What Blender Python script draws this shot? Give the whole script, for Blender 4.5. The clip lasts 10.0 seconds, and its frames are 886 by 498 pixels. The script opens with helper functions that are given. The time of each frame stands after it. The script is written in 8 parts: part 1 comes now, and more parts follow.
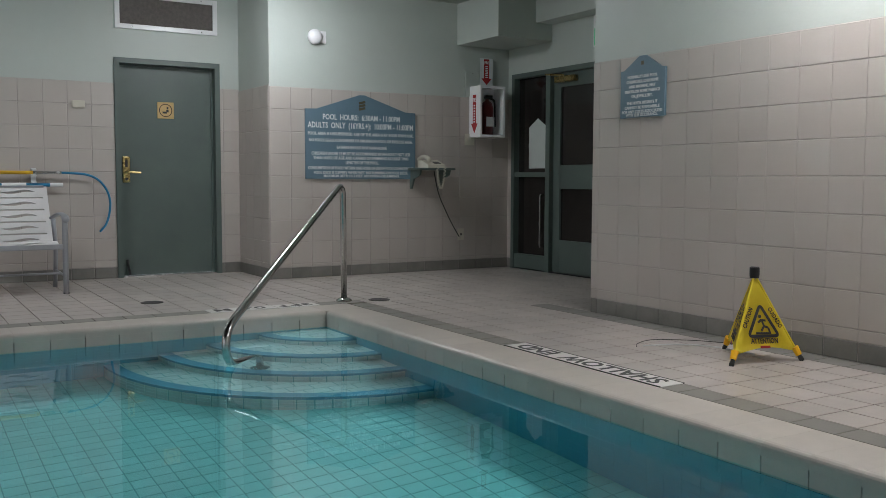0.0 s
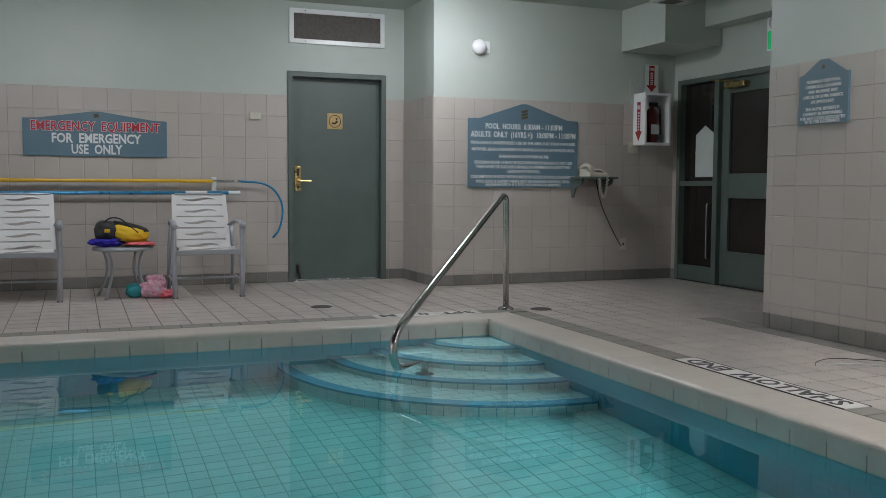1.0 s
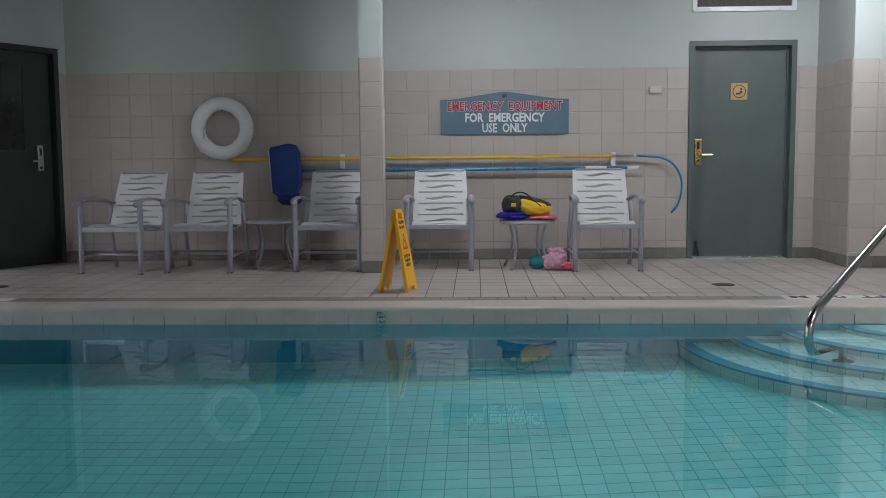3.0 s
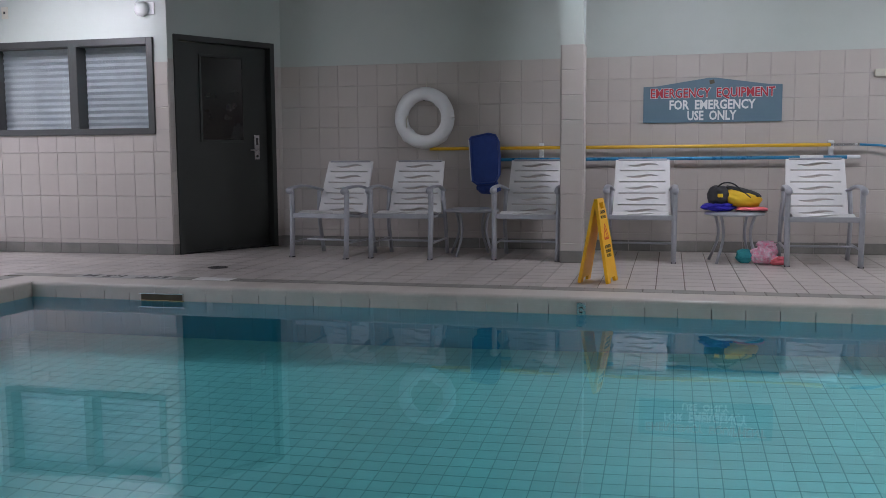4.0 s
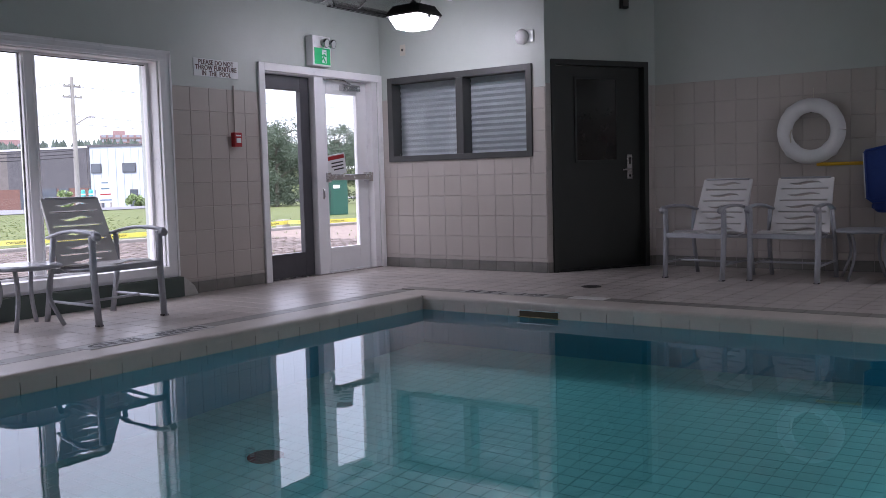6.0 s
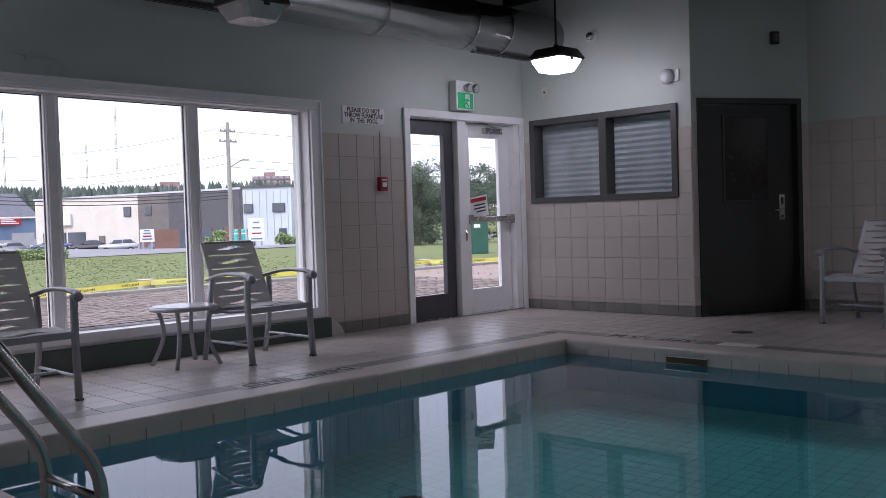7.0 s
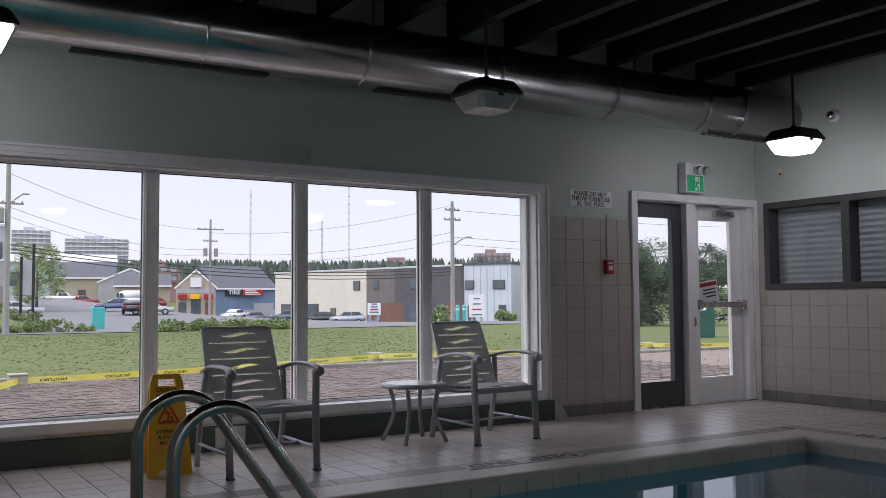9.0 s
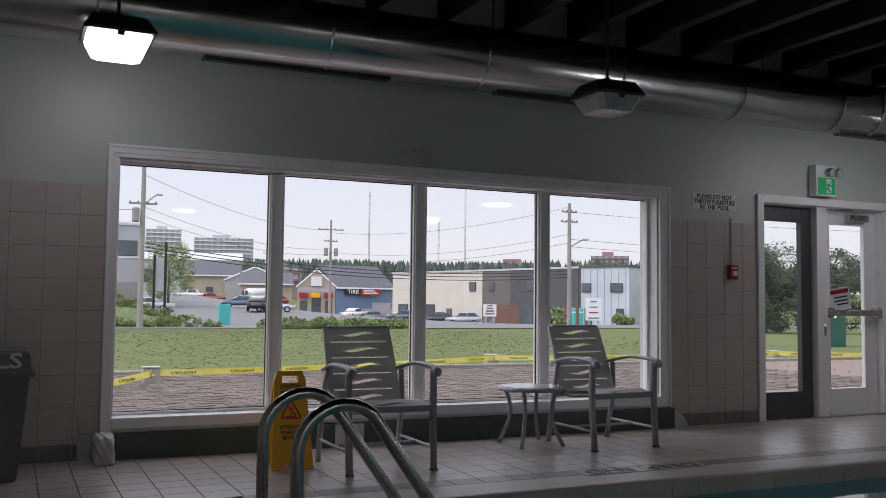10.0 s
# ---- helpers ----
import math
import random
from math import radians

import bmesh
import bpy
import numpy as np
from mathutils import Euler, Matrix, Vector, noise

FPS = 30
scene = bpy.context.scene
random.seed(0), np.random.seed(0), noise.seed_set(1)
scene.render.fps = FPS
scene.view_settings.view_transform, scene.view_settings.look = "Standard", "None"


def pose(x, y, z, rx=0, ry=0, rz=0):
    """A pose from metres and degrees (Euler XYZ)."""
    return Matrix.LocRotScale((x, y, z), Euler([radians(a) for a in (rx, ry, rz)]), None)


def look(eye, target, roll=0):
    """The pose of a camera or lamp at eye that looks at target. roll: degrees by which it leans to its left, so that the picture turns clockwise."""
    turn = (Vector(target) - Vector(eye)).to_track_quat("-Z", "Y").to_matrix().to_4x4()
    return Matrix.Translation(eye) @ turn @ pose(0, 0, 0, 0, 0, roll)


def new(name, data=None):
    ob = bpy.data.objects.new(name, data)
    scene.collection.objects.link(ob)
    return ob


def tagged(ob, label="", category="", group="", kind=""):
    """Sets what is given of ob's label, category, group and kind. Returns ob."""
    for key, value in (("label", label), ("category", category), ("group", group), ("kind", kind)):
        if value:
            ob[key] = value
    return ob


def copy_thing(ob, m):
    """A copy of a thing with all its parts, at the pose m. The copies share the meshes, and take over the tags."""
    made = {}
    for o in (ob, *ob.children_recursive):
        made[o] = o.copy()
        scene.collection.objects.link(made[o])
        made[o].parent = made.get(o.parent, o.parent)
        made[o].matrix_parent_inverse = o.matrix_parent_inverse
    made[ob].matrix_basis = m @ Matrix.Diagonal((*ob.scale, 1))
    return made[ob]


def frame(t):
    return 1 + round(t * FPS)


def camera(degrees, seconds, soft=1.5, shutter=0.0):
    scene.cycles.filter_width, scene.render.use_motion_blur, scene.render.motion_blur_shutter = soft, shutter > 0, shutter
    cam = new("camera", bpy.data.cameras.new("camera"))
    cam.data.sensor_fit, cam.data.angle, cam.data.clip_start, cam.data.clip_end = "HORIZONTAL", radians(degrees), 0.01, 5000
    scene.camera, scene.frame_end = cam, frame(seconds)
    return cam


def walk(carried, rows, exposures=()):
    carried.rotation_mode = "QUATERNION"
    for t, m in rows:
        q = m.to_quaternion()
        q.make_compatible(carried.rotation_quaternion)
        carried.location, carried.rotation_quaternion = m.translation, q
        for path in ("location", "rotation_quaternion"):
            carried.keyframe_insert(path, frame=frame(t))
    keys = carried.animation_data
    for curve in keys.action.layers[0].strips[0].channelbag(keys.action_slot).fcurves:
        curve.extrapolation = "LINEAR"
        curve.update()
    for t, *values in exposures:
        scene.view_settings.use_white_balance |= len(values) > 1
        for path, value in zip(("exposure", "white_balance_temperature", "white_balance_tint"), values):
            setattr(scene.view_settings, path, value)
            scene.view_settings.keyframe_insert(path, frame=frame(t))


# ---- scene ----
cam = camera(51.1, 10.0, soft=0.85)
PATH = [
    (0, (-1.901, -9.169, 0.943), (-0.871, -7.461, 0.795), 0.2),
    (0.5, (-1.925, -9.155, 0.943), (-1.047, -7.363, 0.804), 0.2),
    (1, (-1.962, -9.141, 0.953), (-1.228, -7.285, 0.82), 0.3),
    (1.5, (-1.977, -9.129, 0.956), (-1.411, -7.216, 0.824), 0.5),
    (2, (-2.007, -9.114, 0.947), (-1.635, -7.155, 0.798), 0.2),
    (2.5, (-2.04, -9.105, 0.941), (-1.892, -7.117, 0.774), -0.1),
    (2.7, (-2.05, -9.101, 0.939), (-1.993, -7.109, 0.766), -0.3),
    (3.8, (-2.121, -9.069, 0.921), (-2.509, -7.118, 0.718), -0.4),
    (4, (-2.143, -9.067, 0.92), (-2.616, -7.134, 0.721), -0.4),
    (4.5, (-2.17, -9.072, 0.922), (-2.865, -7.206, 0.737), -0.5),
    (5, (-2.201, -9.071, 0.923), (-3.08, -7.283, 0.751), -0.6),
    (5.5, (-2.224, -9.068, 0.932), (-3.249, -7.359, 0.763), -1.0),
    (6, (-2.244, -9.068, 0.941), (-3.414, -7.453, 0.792), -1.5),
    (7.5, (-2.262, -9.11, 1.003), (-3.745, -7.769, 0.995), -1.6),
    (8, (-2.266, -9.134, 1.011), (-3.818, -7.873, 1.056), -1.2),
    (8.5, (-2.284, -9.145, 1.022), (-3.907, -7.98, 1.111), -0.8),
    (9, (-2.264, -9.161, 1.028), (-3.953, -8.098, 1.145), -0.4),
    (9.5, (-2.252, -9.168, 1.035), (-4.003, -8.211, 1.163), 0.2),
    (10, (-2.262, -9.176, 1.035), (-4.072, -8.332, 1.155), 0.6),
]
SKY, SUN, LAMP = 0.56, 2.6, 44.0
EXPOSURES = [(0.0, 0.47, 6450, 15), (2.7, 0.68, 6300, 17), (4.5, 0.78, 6150, 26), (6.0, 0.25, 6150, 29), (7.5, -0.42, 6150, 28), (8.5, -0.6, 6300, 24), (10.0, -0.83, 6550, 22)]
walk(cam, [(t, look(eye, target, roll)) for t, eye, target, roll in PATH], EXPOSURES)

# ---- world and light ----
world = bpy.data.worlds.new("overcast_sky")
scene.world = world
world.use_nodes = True
wn = world.node_tree.nodes
sky = wn.new("ShaderNodeTexSky")
sky.sky_type = "NISHITA"
sky.sun_disc = False
sky.sun_elevation, sky.sun_rotation = radians(48), radians(200)
sky.dust_density, sky.air_density, sky.ozone_density = 1.0, 1.0, 1.0
wn["Background"].inputs["Strength"].default_value = SKY
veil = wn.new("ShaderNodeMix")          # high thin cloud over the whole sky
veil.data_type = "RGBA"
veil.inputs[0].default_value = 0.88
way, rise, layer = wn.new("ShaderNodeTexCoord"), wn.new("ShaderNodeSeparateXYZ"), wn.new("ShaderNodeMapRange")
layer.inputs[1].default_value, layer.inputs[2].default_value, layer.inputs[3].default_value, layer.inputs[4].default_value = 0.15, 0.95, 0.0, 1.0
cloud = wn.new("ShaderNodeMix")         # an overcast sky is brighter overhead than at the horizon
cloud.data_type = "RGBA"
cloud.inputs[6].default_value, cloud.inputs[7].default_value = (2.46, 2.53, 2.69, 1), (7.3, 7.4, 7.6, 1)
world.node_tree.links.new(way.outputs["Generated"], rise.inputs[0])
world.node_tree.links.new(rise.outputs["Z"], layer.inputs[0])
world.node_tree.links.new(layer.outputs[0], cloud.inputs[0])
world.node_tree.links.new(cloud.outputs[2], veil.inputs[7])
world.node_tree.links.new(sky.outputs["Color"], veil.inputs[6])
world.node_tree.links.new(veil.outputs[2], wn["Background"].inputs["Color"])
sun = new("sun", bpy.data.lights.new("sun", "SUN"))
sun.data.energy, sun.data.angle, sun.data.color = SUN, radians(20), (1.0, 0.97, 0.93)
sun.matrix_basis = look((-12, -40, 45), (-12, 0, 0))


# ---- helpers of this scene ----
def part(name, bm, material, parent=None, label="", smooth=False):
    me = bpy.data.meshes.new(name)
    if smooth:
        for f in bm.faces:
            f.smooth = True
    bm.to_mesh(me)
    bm.free()
    me.materials.append(material)
    ob = new(name, me)
    if parent:
        ob.parent = parent
    if label:
        tagged(ob, label)
    return ob


def thing(name, label, category, group="", at=(0, 0, 0), rz=0):
    ob = new(name)
    ob.empty_display_size = 0.1
    ob.matrix_basis = pose(*at, 0, 0, rz)
    return tagged(ob, label, category, group)


def box(bm, lo, hi, m=None, bevel=0.0):
    """Adds a box between two corners."""
    v = [bm.verts.new((x, y, z)) for x in (lo[0], hi[0]) for y in (lo[1], hi[1]) for z in (lo[2], hi[2])]
    faces = [bm.faces.new([v[i] for i in q]) for q in ((0, 1, 3, 2), (4, 6, 7, 5), (0, 4, 5, 1), (2, 3, 7, 6), (0, 2, 6, 4), (1, 5, 7, 3))]
    out = v
    if bevel:
        edges = list({e for f in faces for e in f.edges})
        r = bmesh.ops.bevel(bm, geom=edges, offset=bevel, segments=2, affect="EDGES", profile=0.6)
        out = list({w for f in r["faces"] for w in f.verts} | {w for w in v if w.is_valid})
    if m is not None:
        bmesh.ops.transform(bm, matrix=m, verts=[w for w in out if w.is_valid])
    return out


def boxes(*items, bevel=0.0):
    bm = bmesh.new()
    for lo, hi in items:
        box(bm, lo, hi, bevel=bevel)
    return bm


def prism(bm, pts, axis, a, b):
    """Extrudes a closed outline of 2D points between a and b along an axis."""
    def at(p, w):
        return {"x": (w, p[0], p[1]), "y": (p[0], w, p[1]), "z": (p[0], p[1], w)}[axis]
    lo = [bm.verts.new(at(p, a)) for p in pts]
    hi = [bm.verts.new(at(p, b)) for p in pts]
    n = len(pts)
    fs = [bm.faces.new(lo), bm.faces.new(hi[::-1])]
    for i in range(n):
        fs.append(bm.faces.new((lo[i], hi[i], hi[(i + 1) % n], lo[(i + 1) % n])))
    bmesh.ops.recalc_face_normals(bm, faces=fs)
    return lo + hi


def tube(bm, pts, r, seg=10, cap=True, flat=1.0):
    """A round tube along points; r may be one radius or one for each point."""
    pts = [Vector(p) for p in pts]
    rings, up = [], None
    for i, p in enumerate(pts):
        d = (pts[min(i + 1, len(pts) - 1)] - pts[max(i - 1, 0)]).normalized()
        if up is None:
            up = Vector((0, 0, 1)) if abs(d.z) < 0.9 else Vector((1, 0, 0))
        side = d.cross(up).normalized()
        up = side.cross(d).normalized()
        rad = r[i] if isinstance(r, (list, tuple)) else r
        rings.append([bm.verts.new(p + (side * math.cos(k) + up * math.sin(k) * flat) * rad) for k in (2 * math.pi * j / seg for j in range(seg))])
    for a, b in zip(rings, rings[1:]):
        for j in range(seg):
            bm.faces.new((a[j], a[(j + 1) % seg], b[(j + 1) % seg], b[j]))
    if cap:
        bm.faces.new(rings[0][::-1])
        bm.faces.new(rings[-1])
    return rings


def bend(corners, radius, n=6):
    """Points of a path with rounded corners."""
    c = [Vector(p) for p in corners]
    out = [c[0]]
    for a, b, d in zip(c, c[1:], c[2:]):
        p = b + (a - b).normalized() * min(radius, (a - b).length * 0.49)
        q = b + (d - b).normalized() * min(radius, (d - b).length * 0.49)
        for k in range(n + 1):
            t = k / n
            out.append(p * (1 - t) ** 2 + b * 2 * t * (1 - t) + q * t * t)
    return out + [c[-1]]


def lathe(bm, profile, seg=24, at=(0, 0, 0)):
    """Turns a profile of (radius, height) about the upright axis."""
    rings = [[bm.verts.new((at[0] + r * math.cos(2 * math.pi * j / seg), at[1] + r * math.sin(2 * math.pi * j / seg), at[2] + z)) for j in range(seg)] for r, z in profile]
    for a, b in zip(rings, rings[1:]):
        for j in range(seg):
            bm.faces.new((a[j], a[(j + 1) % seg], b[(j + 1) % seg], b[j]))
    bm.faces.new(rings[0][::-1])
    bm.faces.new(rings[-1])


def turned(bm, m):
    bmesh.ops.transform(bm, matrix=m, verts=bm.verts[:])
    return bm


def words(name, text, size, material, parent, m, width=None, depth=0.0015, label="", bold=0.02):
    """Raised lettering in the built-in font, centred on the pose m, in its x-y plane."""
    cu = bpy.data.curves.new(name, "FONT")
    cu.body, cu.size, cu.align_x, cu.align_y, cu.extrude, cu.resolution_u = text, size, "CENTER", "CENTER", depth, 2
    cu.offset = size * bold
    tmp = bpy.data.objects.new(name, cu)
    scene.collection.objects.link(tmp)
    bpy.context.view_layer.update()
    me = bpy.data.meshes.new_from_object(tmp.evaluated_get(bpy.context.evaluated_depsgraph_get()))
    bpy.data.objects.remove(tmp)
    me.materials.clear()
    me.materials.append(material)
    if width:
        xs = [v.co.x for v in me.vertices]
        k = width / (max(xs) - min(xs))
        for v in me.vertices:
            v.co.x *= k
    # one mesh for each word: letters are gathered by the gaps between them
    bm = bmesh.new()
    bm.from_mesh(me)
    bpy.data.meshes.remove(me)
    bm.verts.index_update()
    left, glyphs = set(bm.verts), []
    while left:
        todo, got = [left.pop()], []
        while todo:
            v = todo.pop()
            got.append(v)
            for e in v.link_edges:
                w = e.other_vert(v)
                if w in left:
                    left.discard(w)
                    todo.append(w)
        glyphs.append((min(v.co.x for v in got), max(v.co.x for v in got), got))
    glyphs.sort(key=lambda g: g[0])
    gap = 0.20 * size * (k if width else 1.0)
    groups, reach = [], None
    for lo, hi, got in glyphs:
        if reach is None or lo - reach > gap:
            groups.append([])
        groups[-1] += got
        reach = hi if reach is None else max(reach, hi)
    obs = []
    for got in groups:
        keep = set(got)
        b2 = bm.copy()
        b2.verts.ensure_lookup_table()
        drop = [b2.verts[v.index] for v in bm.verts if v not in keep]
        bmesh.ops.delete(b2, geom=drop, context="VERTS")
        me = bpy.data.meshes.new(name)
        bmesh.ops.transform(b2, matrix=m, verts=b2.verts[:])
        b2.to_mesh(me)
        b2.free()
        me.materials.append(material)
        ob = new(name, me)
        if parent:
            ob.parent = parent
        if label:
            tagged(ob, label)
        obs.append(ob)
    bm.free()
    return obs[0]


# ---- materials ----
def mat(name, c1, c2=None, scale=6.0, rough=0.5, metal=0.0, bump=0.0, bscale=60.0, vary=0.0, island=0.0, fine=0.0, coat=0.0, spread=0.12):
    """Colour mottled between c1 and c2, with roughness wear, fine relief and a random shade for each object or island."""
    m = bpy.data.materials.new(name)
    m.use_nodes = True
    nt = m.node_tree
    n, l = nt.nodes, nt.links
    b = n["Principled BSDF"]
    b.inputs["Roughness"].default_value, b.inputs["Metallic"].default_value = rough, metal
    b.inputs["Coat Weight"].default_value = coat
    tc = n.new("ShaderNodeTexCoord")
    nz = n.new("ShaderNodeTexNoise")
    nz.inputs["Scale"].default_value, nz.inputs["Detail"].default_value, nz.inputs["Roughness"].default_value = scale, 6, 0.65
    geo = n.new("ShaderNodeNewGeometry")
    l.new(geo.outputs["Position"], nz.inputs["Vector"])
    ramp = n.new("ShaderNodeMapRange")
    ramp.inputs[1].default_value, ramp.inputs[2].default_value = 0.32, 0.68
    l.new(nz.outputs["Fac"], ramp.inputs[0])
    mix = n.new("ShaderNodeMix")
    mix.data_type = "RGBA"
    mix.inputs[6].default_value, mix.inputs[7].default_value = (*c1, 1), (*(c2 or c1), 1)
    l.new(ramp.outputs[0], mix.inputs[0])
    col = mix.outputs[2]
    if fine:
        n2 = n.new("ShaderNodeTexNoise")
        n2.inputs["Scale"].default_value, n2.inputs["Detail"].default_value = 140, 3
        l.new(geo.outputs["Position"], n2.inputs["Vector"])
        mr = n.new("ShaderNodeMapRange")
        mr.inputs[3].default_value, mr.inputs[4].default_value = 1 - fine, 1 + fine
        l.new(n2.outputs["Fac"], mr.inputs[0])
        hs = n.new("ShaderNodeHueSaturation")
        l.new(col, hs.inputs["Color"])
        l.new(mr.outputs[0], hs.inputs["Value"])
        col = hs.outputs["Color"]
    if vary or island:
        mr = n.new("ShaderNodeMapRange")
        k = vary or island
        mr.inputs[3].default_value, mr.inputs[4].default_value = 1 - k, 1 + k
        if vary:
            l.new(n.new("ShaderNodeObjectInfo").outputs["Random"], mr.inputs[0])
        else:
            l.new(geo.outputs["Random Per Island"], mr.inputs[0])
        hs = n.new("ShaderNodeHueSaturation")
        l.new(col, hs.inputs["Color"])
        l.new(mr.outputs[0], hs.inputs["Value"])
        col = hs.outputs["Color"]
    l.new(col, b.inputs["Base Color"])
    rr = n.new("ShaderNodeMapRange")
    rr.inputs[3].default_value, rr.inputs[4].default_value = max(rough - spread, 0.02), min(rough + spread, 1)
    l.new(nz.outputs["Fac"], rr.inputs[0])
    l.new(rr.outputs[0], b.inputs["Roughness"])
    if bump:
        nb = n.new("ShaderNodeTexNoise")
        nb.inputs["Scale"].default_value, nb.inputs["Detail"].default_value = bscale, 4
        l.new(geo.outputs["Position"], nb.inputs["Vector"])
        bp = n.new("ShaderNodeBump")
        bp.inputs["Strength"].default_value, bp.inputs["Distance"].default_value = bump, 0.004
        l.new(nb.outputs["Fac"], bp.inputs["Height"])
        l.new(bp.outputs["Normal"], b.inputs["Normal"])
    return m


def glow(name, colour, strength):
    m = bpy.data.materials.new(name)
    m.use_nodes = True
    b = m.node_tree.nodes["Principled BSDF"]
    b.inputs["Base Color"].default_value = (*colour, 1)
    b.inputs["Emission Color"].default_value = (*colour, 1)
    b.inputs["Emission Strength"].default_value = strength
    b.inputs["Roughness"].default_value = 0.4
    return m


def pane_glass(name, tint=(0.98, 0.995, 0.99)):
    m = bpy.data.materials.new(name)
    m.use_nodes = True
    n, l = m.node_tree.nodes, m.node_tree.links
    n.remove(n["Principled BSDF"])
    t, g, f, x = n.new("ShaderNodeBsdfTransparent"), n.new("ShaderNodeBsdfGlossy"), n.new("ShaderNodeLayerWeight"), n.new("ShaderNodeMixShader")
    t.inputs["Color"].default_value = (*tint, 1)
    g.inputs["Roughness"].default_value = 0.01
    pw, ma = n.new("ShaderNodeMath"), n.new("ShaderNodeMath")
    pw.operation, ma.operation = "POWER", "MULTIPLY_ADD"
    pw.inputs[1].default_value, ma.inputs[1].default_value, ma.inputs[2].default_value = 5.0, 0.9, 0.018
    f.inputs["Blend"].default_value = 0.5
    l.new(f.outputs["Facing"], pw.inputs[0])
    l.new(pw.outputs[0], ma.inputs[0])
    l.new(ma.outputs[0], x.inputs[0])
    l.new(t.outputs[0], x.inputs[1])
    l.new(g.outputs[0], x.inputs[2])
    l.new(x.outputs[0], n["Material Output"].inputs["Surface"])
    return m


def water_surface(name):
    m = bpy.data.materials.new(name)
    m.use_nodes = True
    n, l = m.node_tree.nodes, m.node_tree.links
    n.remove(n["Principled BSDF"])
    r, g, f, x = n.new("ShaderNodeBsdfRefraction"), n.new("ShaderNodeBsdfGlossy"), n.new("ShaderNodeFresnel"), n.new("ShaderNodeMixShader")
    r.inputs["Color"].default_value = (0.55, 0.92, 0.95, 1)
    r.inputs["IOR"].default_value, r.inputs["Roughness"].default_value = 1.33, 0.0
    g.inputs["Roughness"].default_value, g.inputs["Color"].default_value = 0.0, (0.95, 0.98, 1, 1)
    f.inputs["IOR"].default_value = 1.33
    geo, n1, n2, add, bp = n.new("ShaderNodeNewGeometry"), n.new("ShaderNodeTexNoise"), n.new("ShaderNodeTexNoise"), n.new("ShaderNodeMath"), n.new("ShaderNodeBump")
    n1.inputs["Scale"].default_value, n1.inputs["Detail"].default_value = 1.6, 2
    n2.inputs["Scale"].default_value, n2.inputs["Detail"].default_value = 7.0, 2
    l.new(geo.outputs["Position"], n1.inputs["Vector"])
    l.new(geo.outputs["Position"], n2.inputs["Vector"])
    add.operation = "MULTIPLY_ADD"
    add.inputs[1].default_value = 0.18
    l.new(n2.outputs["Fac"], add.inputs[0])
    l.new(n1.outputs["Fac"], add.inputs[2])
    bp.inputs["Strength"].default_value, bp.inputs["Distance"].default_value = 0.05, 0.02
    l.new(add.outputs[0], bp.inputs["Height"])
    for s in (r, g, f):
        l.new(bp.outputs["Normal"], s.inputs["Normal"])
    l.new(f.outputs[0], x.inputs[0])
    l.new(r.outputs[0], x.inputs[1])
    l.new(g.outputs[0], x.inputs[2])
    l.new(x.outputs[0], n["Material Output"].inputs["Surface"])
    return m


PAINT = mat("wall_paint", (0.48, 0.525, 0.49), (0.52, 0.565, 0.53), 1.2, 0.45, bump=0.12, bscale=45, fine=0.02)
PAINT_DARK = mat("ceiling_paint", (0.42, 0.47, 0.42), (0.46, 0.51, 0.46), 1.5, 0.6, bump=0.15, bscale=30)
TILE = mat("glazed_wall_tile", (0.475, 0.43, 0.395), (0.50, 0.455, 0.42), 2.0, 0.32, bump=0.03, bscale=25, vary=0.035, fine=0.02, spread=0.03)
GROUT = mat("wall_grout", (0.41, 0.37, 0.35), (0.46, 0.42, 0.395), 8, 0.8, bump=0.2)
BASE_TILE = mat("grey_base_tile", (0.17, 0.165, 0.15), (0.23, 0.22, 0.20), 5, 0.4, bump=0.08, vary=0.10, fine=0.04)
DECK_TILE = mat("deck_tile", (0.40, 0.36, 0.335), (0.54, 0.485, 0.445), 1.8, 0.29, bump=0.14, bscale=90, vary=0.07, fine=0.05, spread=0.035)
DECK_REST = mat("deck_tile_far", (0.40, 0.36, 0.335), (0.54, 0.485, 0.445), 1.8, 0.29, bump=0.14, bscale=90, island=0.07, fine=0.05, spread=0.035)
DECK_GROUT = mat("deck_grout", (0.14, 0.12, 0.10), (0.25, 0.22, 0.19), 3, 0.9, bump=0.3)
COPING = mat("coping_tile", (0.50, 0.455, 0.405), (0.58, 0.53, 0.475), 4, 0.42, bump=0.08, vary=0.045, fine=0.03)
POOL_FLOOR = mat("pool_floor_tile", (0.27, 0.65, 0.625), (0.31, 0.70, 0.675), 2.0, 0.4, island=0.04)
POOL_GROUT = mat("pool_grout", (0.12, 0.40, 0.40), (0.15, 0.44, 0.44), 4, 0.8)
POOL_WALL = mat("pool_wall_tile", (0.03, 0.34, 0.46), (0.04, 0.37, 0.50), 1.2, 0.35, island=0.02)
STEP_TILE = mat("pool_step_tile", (0.66, 0.73, 0.70), (0.73, 0.79, 0.76), 3, 0.4, island=0.05)
NOSING = mat("blue_nosing_tile", (0.06, 0.30, 0.43), (0.07, 0.33, 0.47), 5, 0.35, island=0.02)
WATER = water_surface("pool_water")
DOOR_GREEN = mat("green_grey_door_paint", (0.085, 0.115, 0.105), (0.10, 0.135, 0.12), 2.5, 0.38, bump=0.08, bscale=80, fine=0.03)
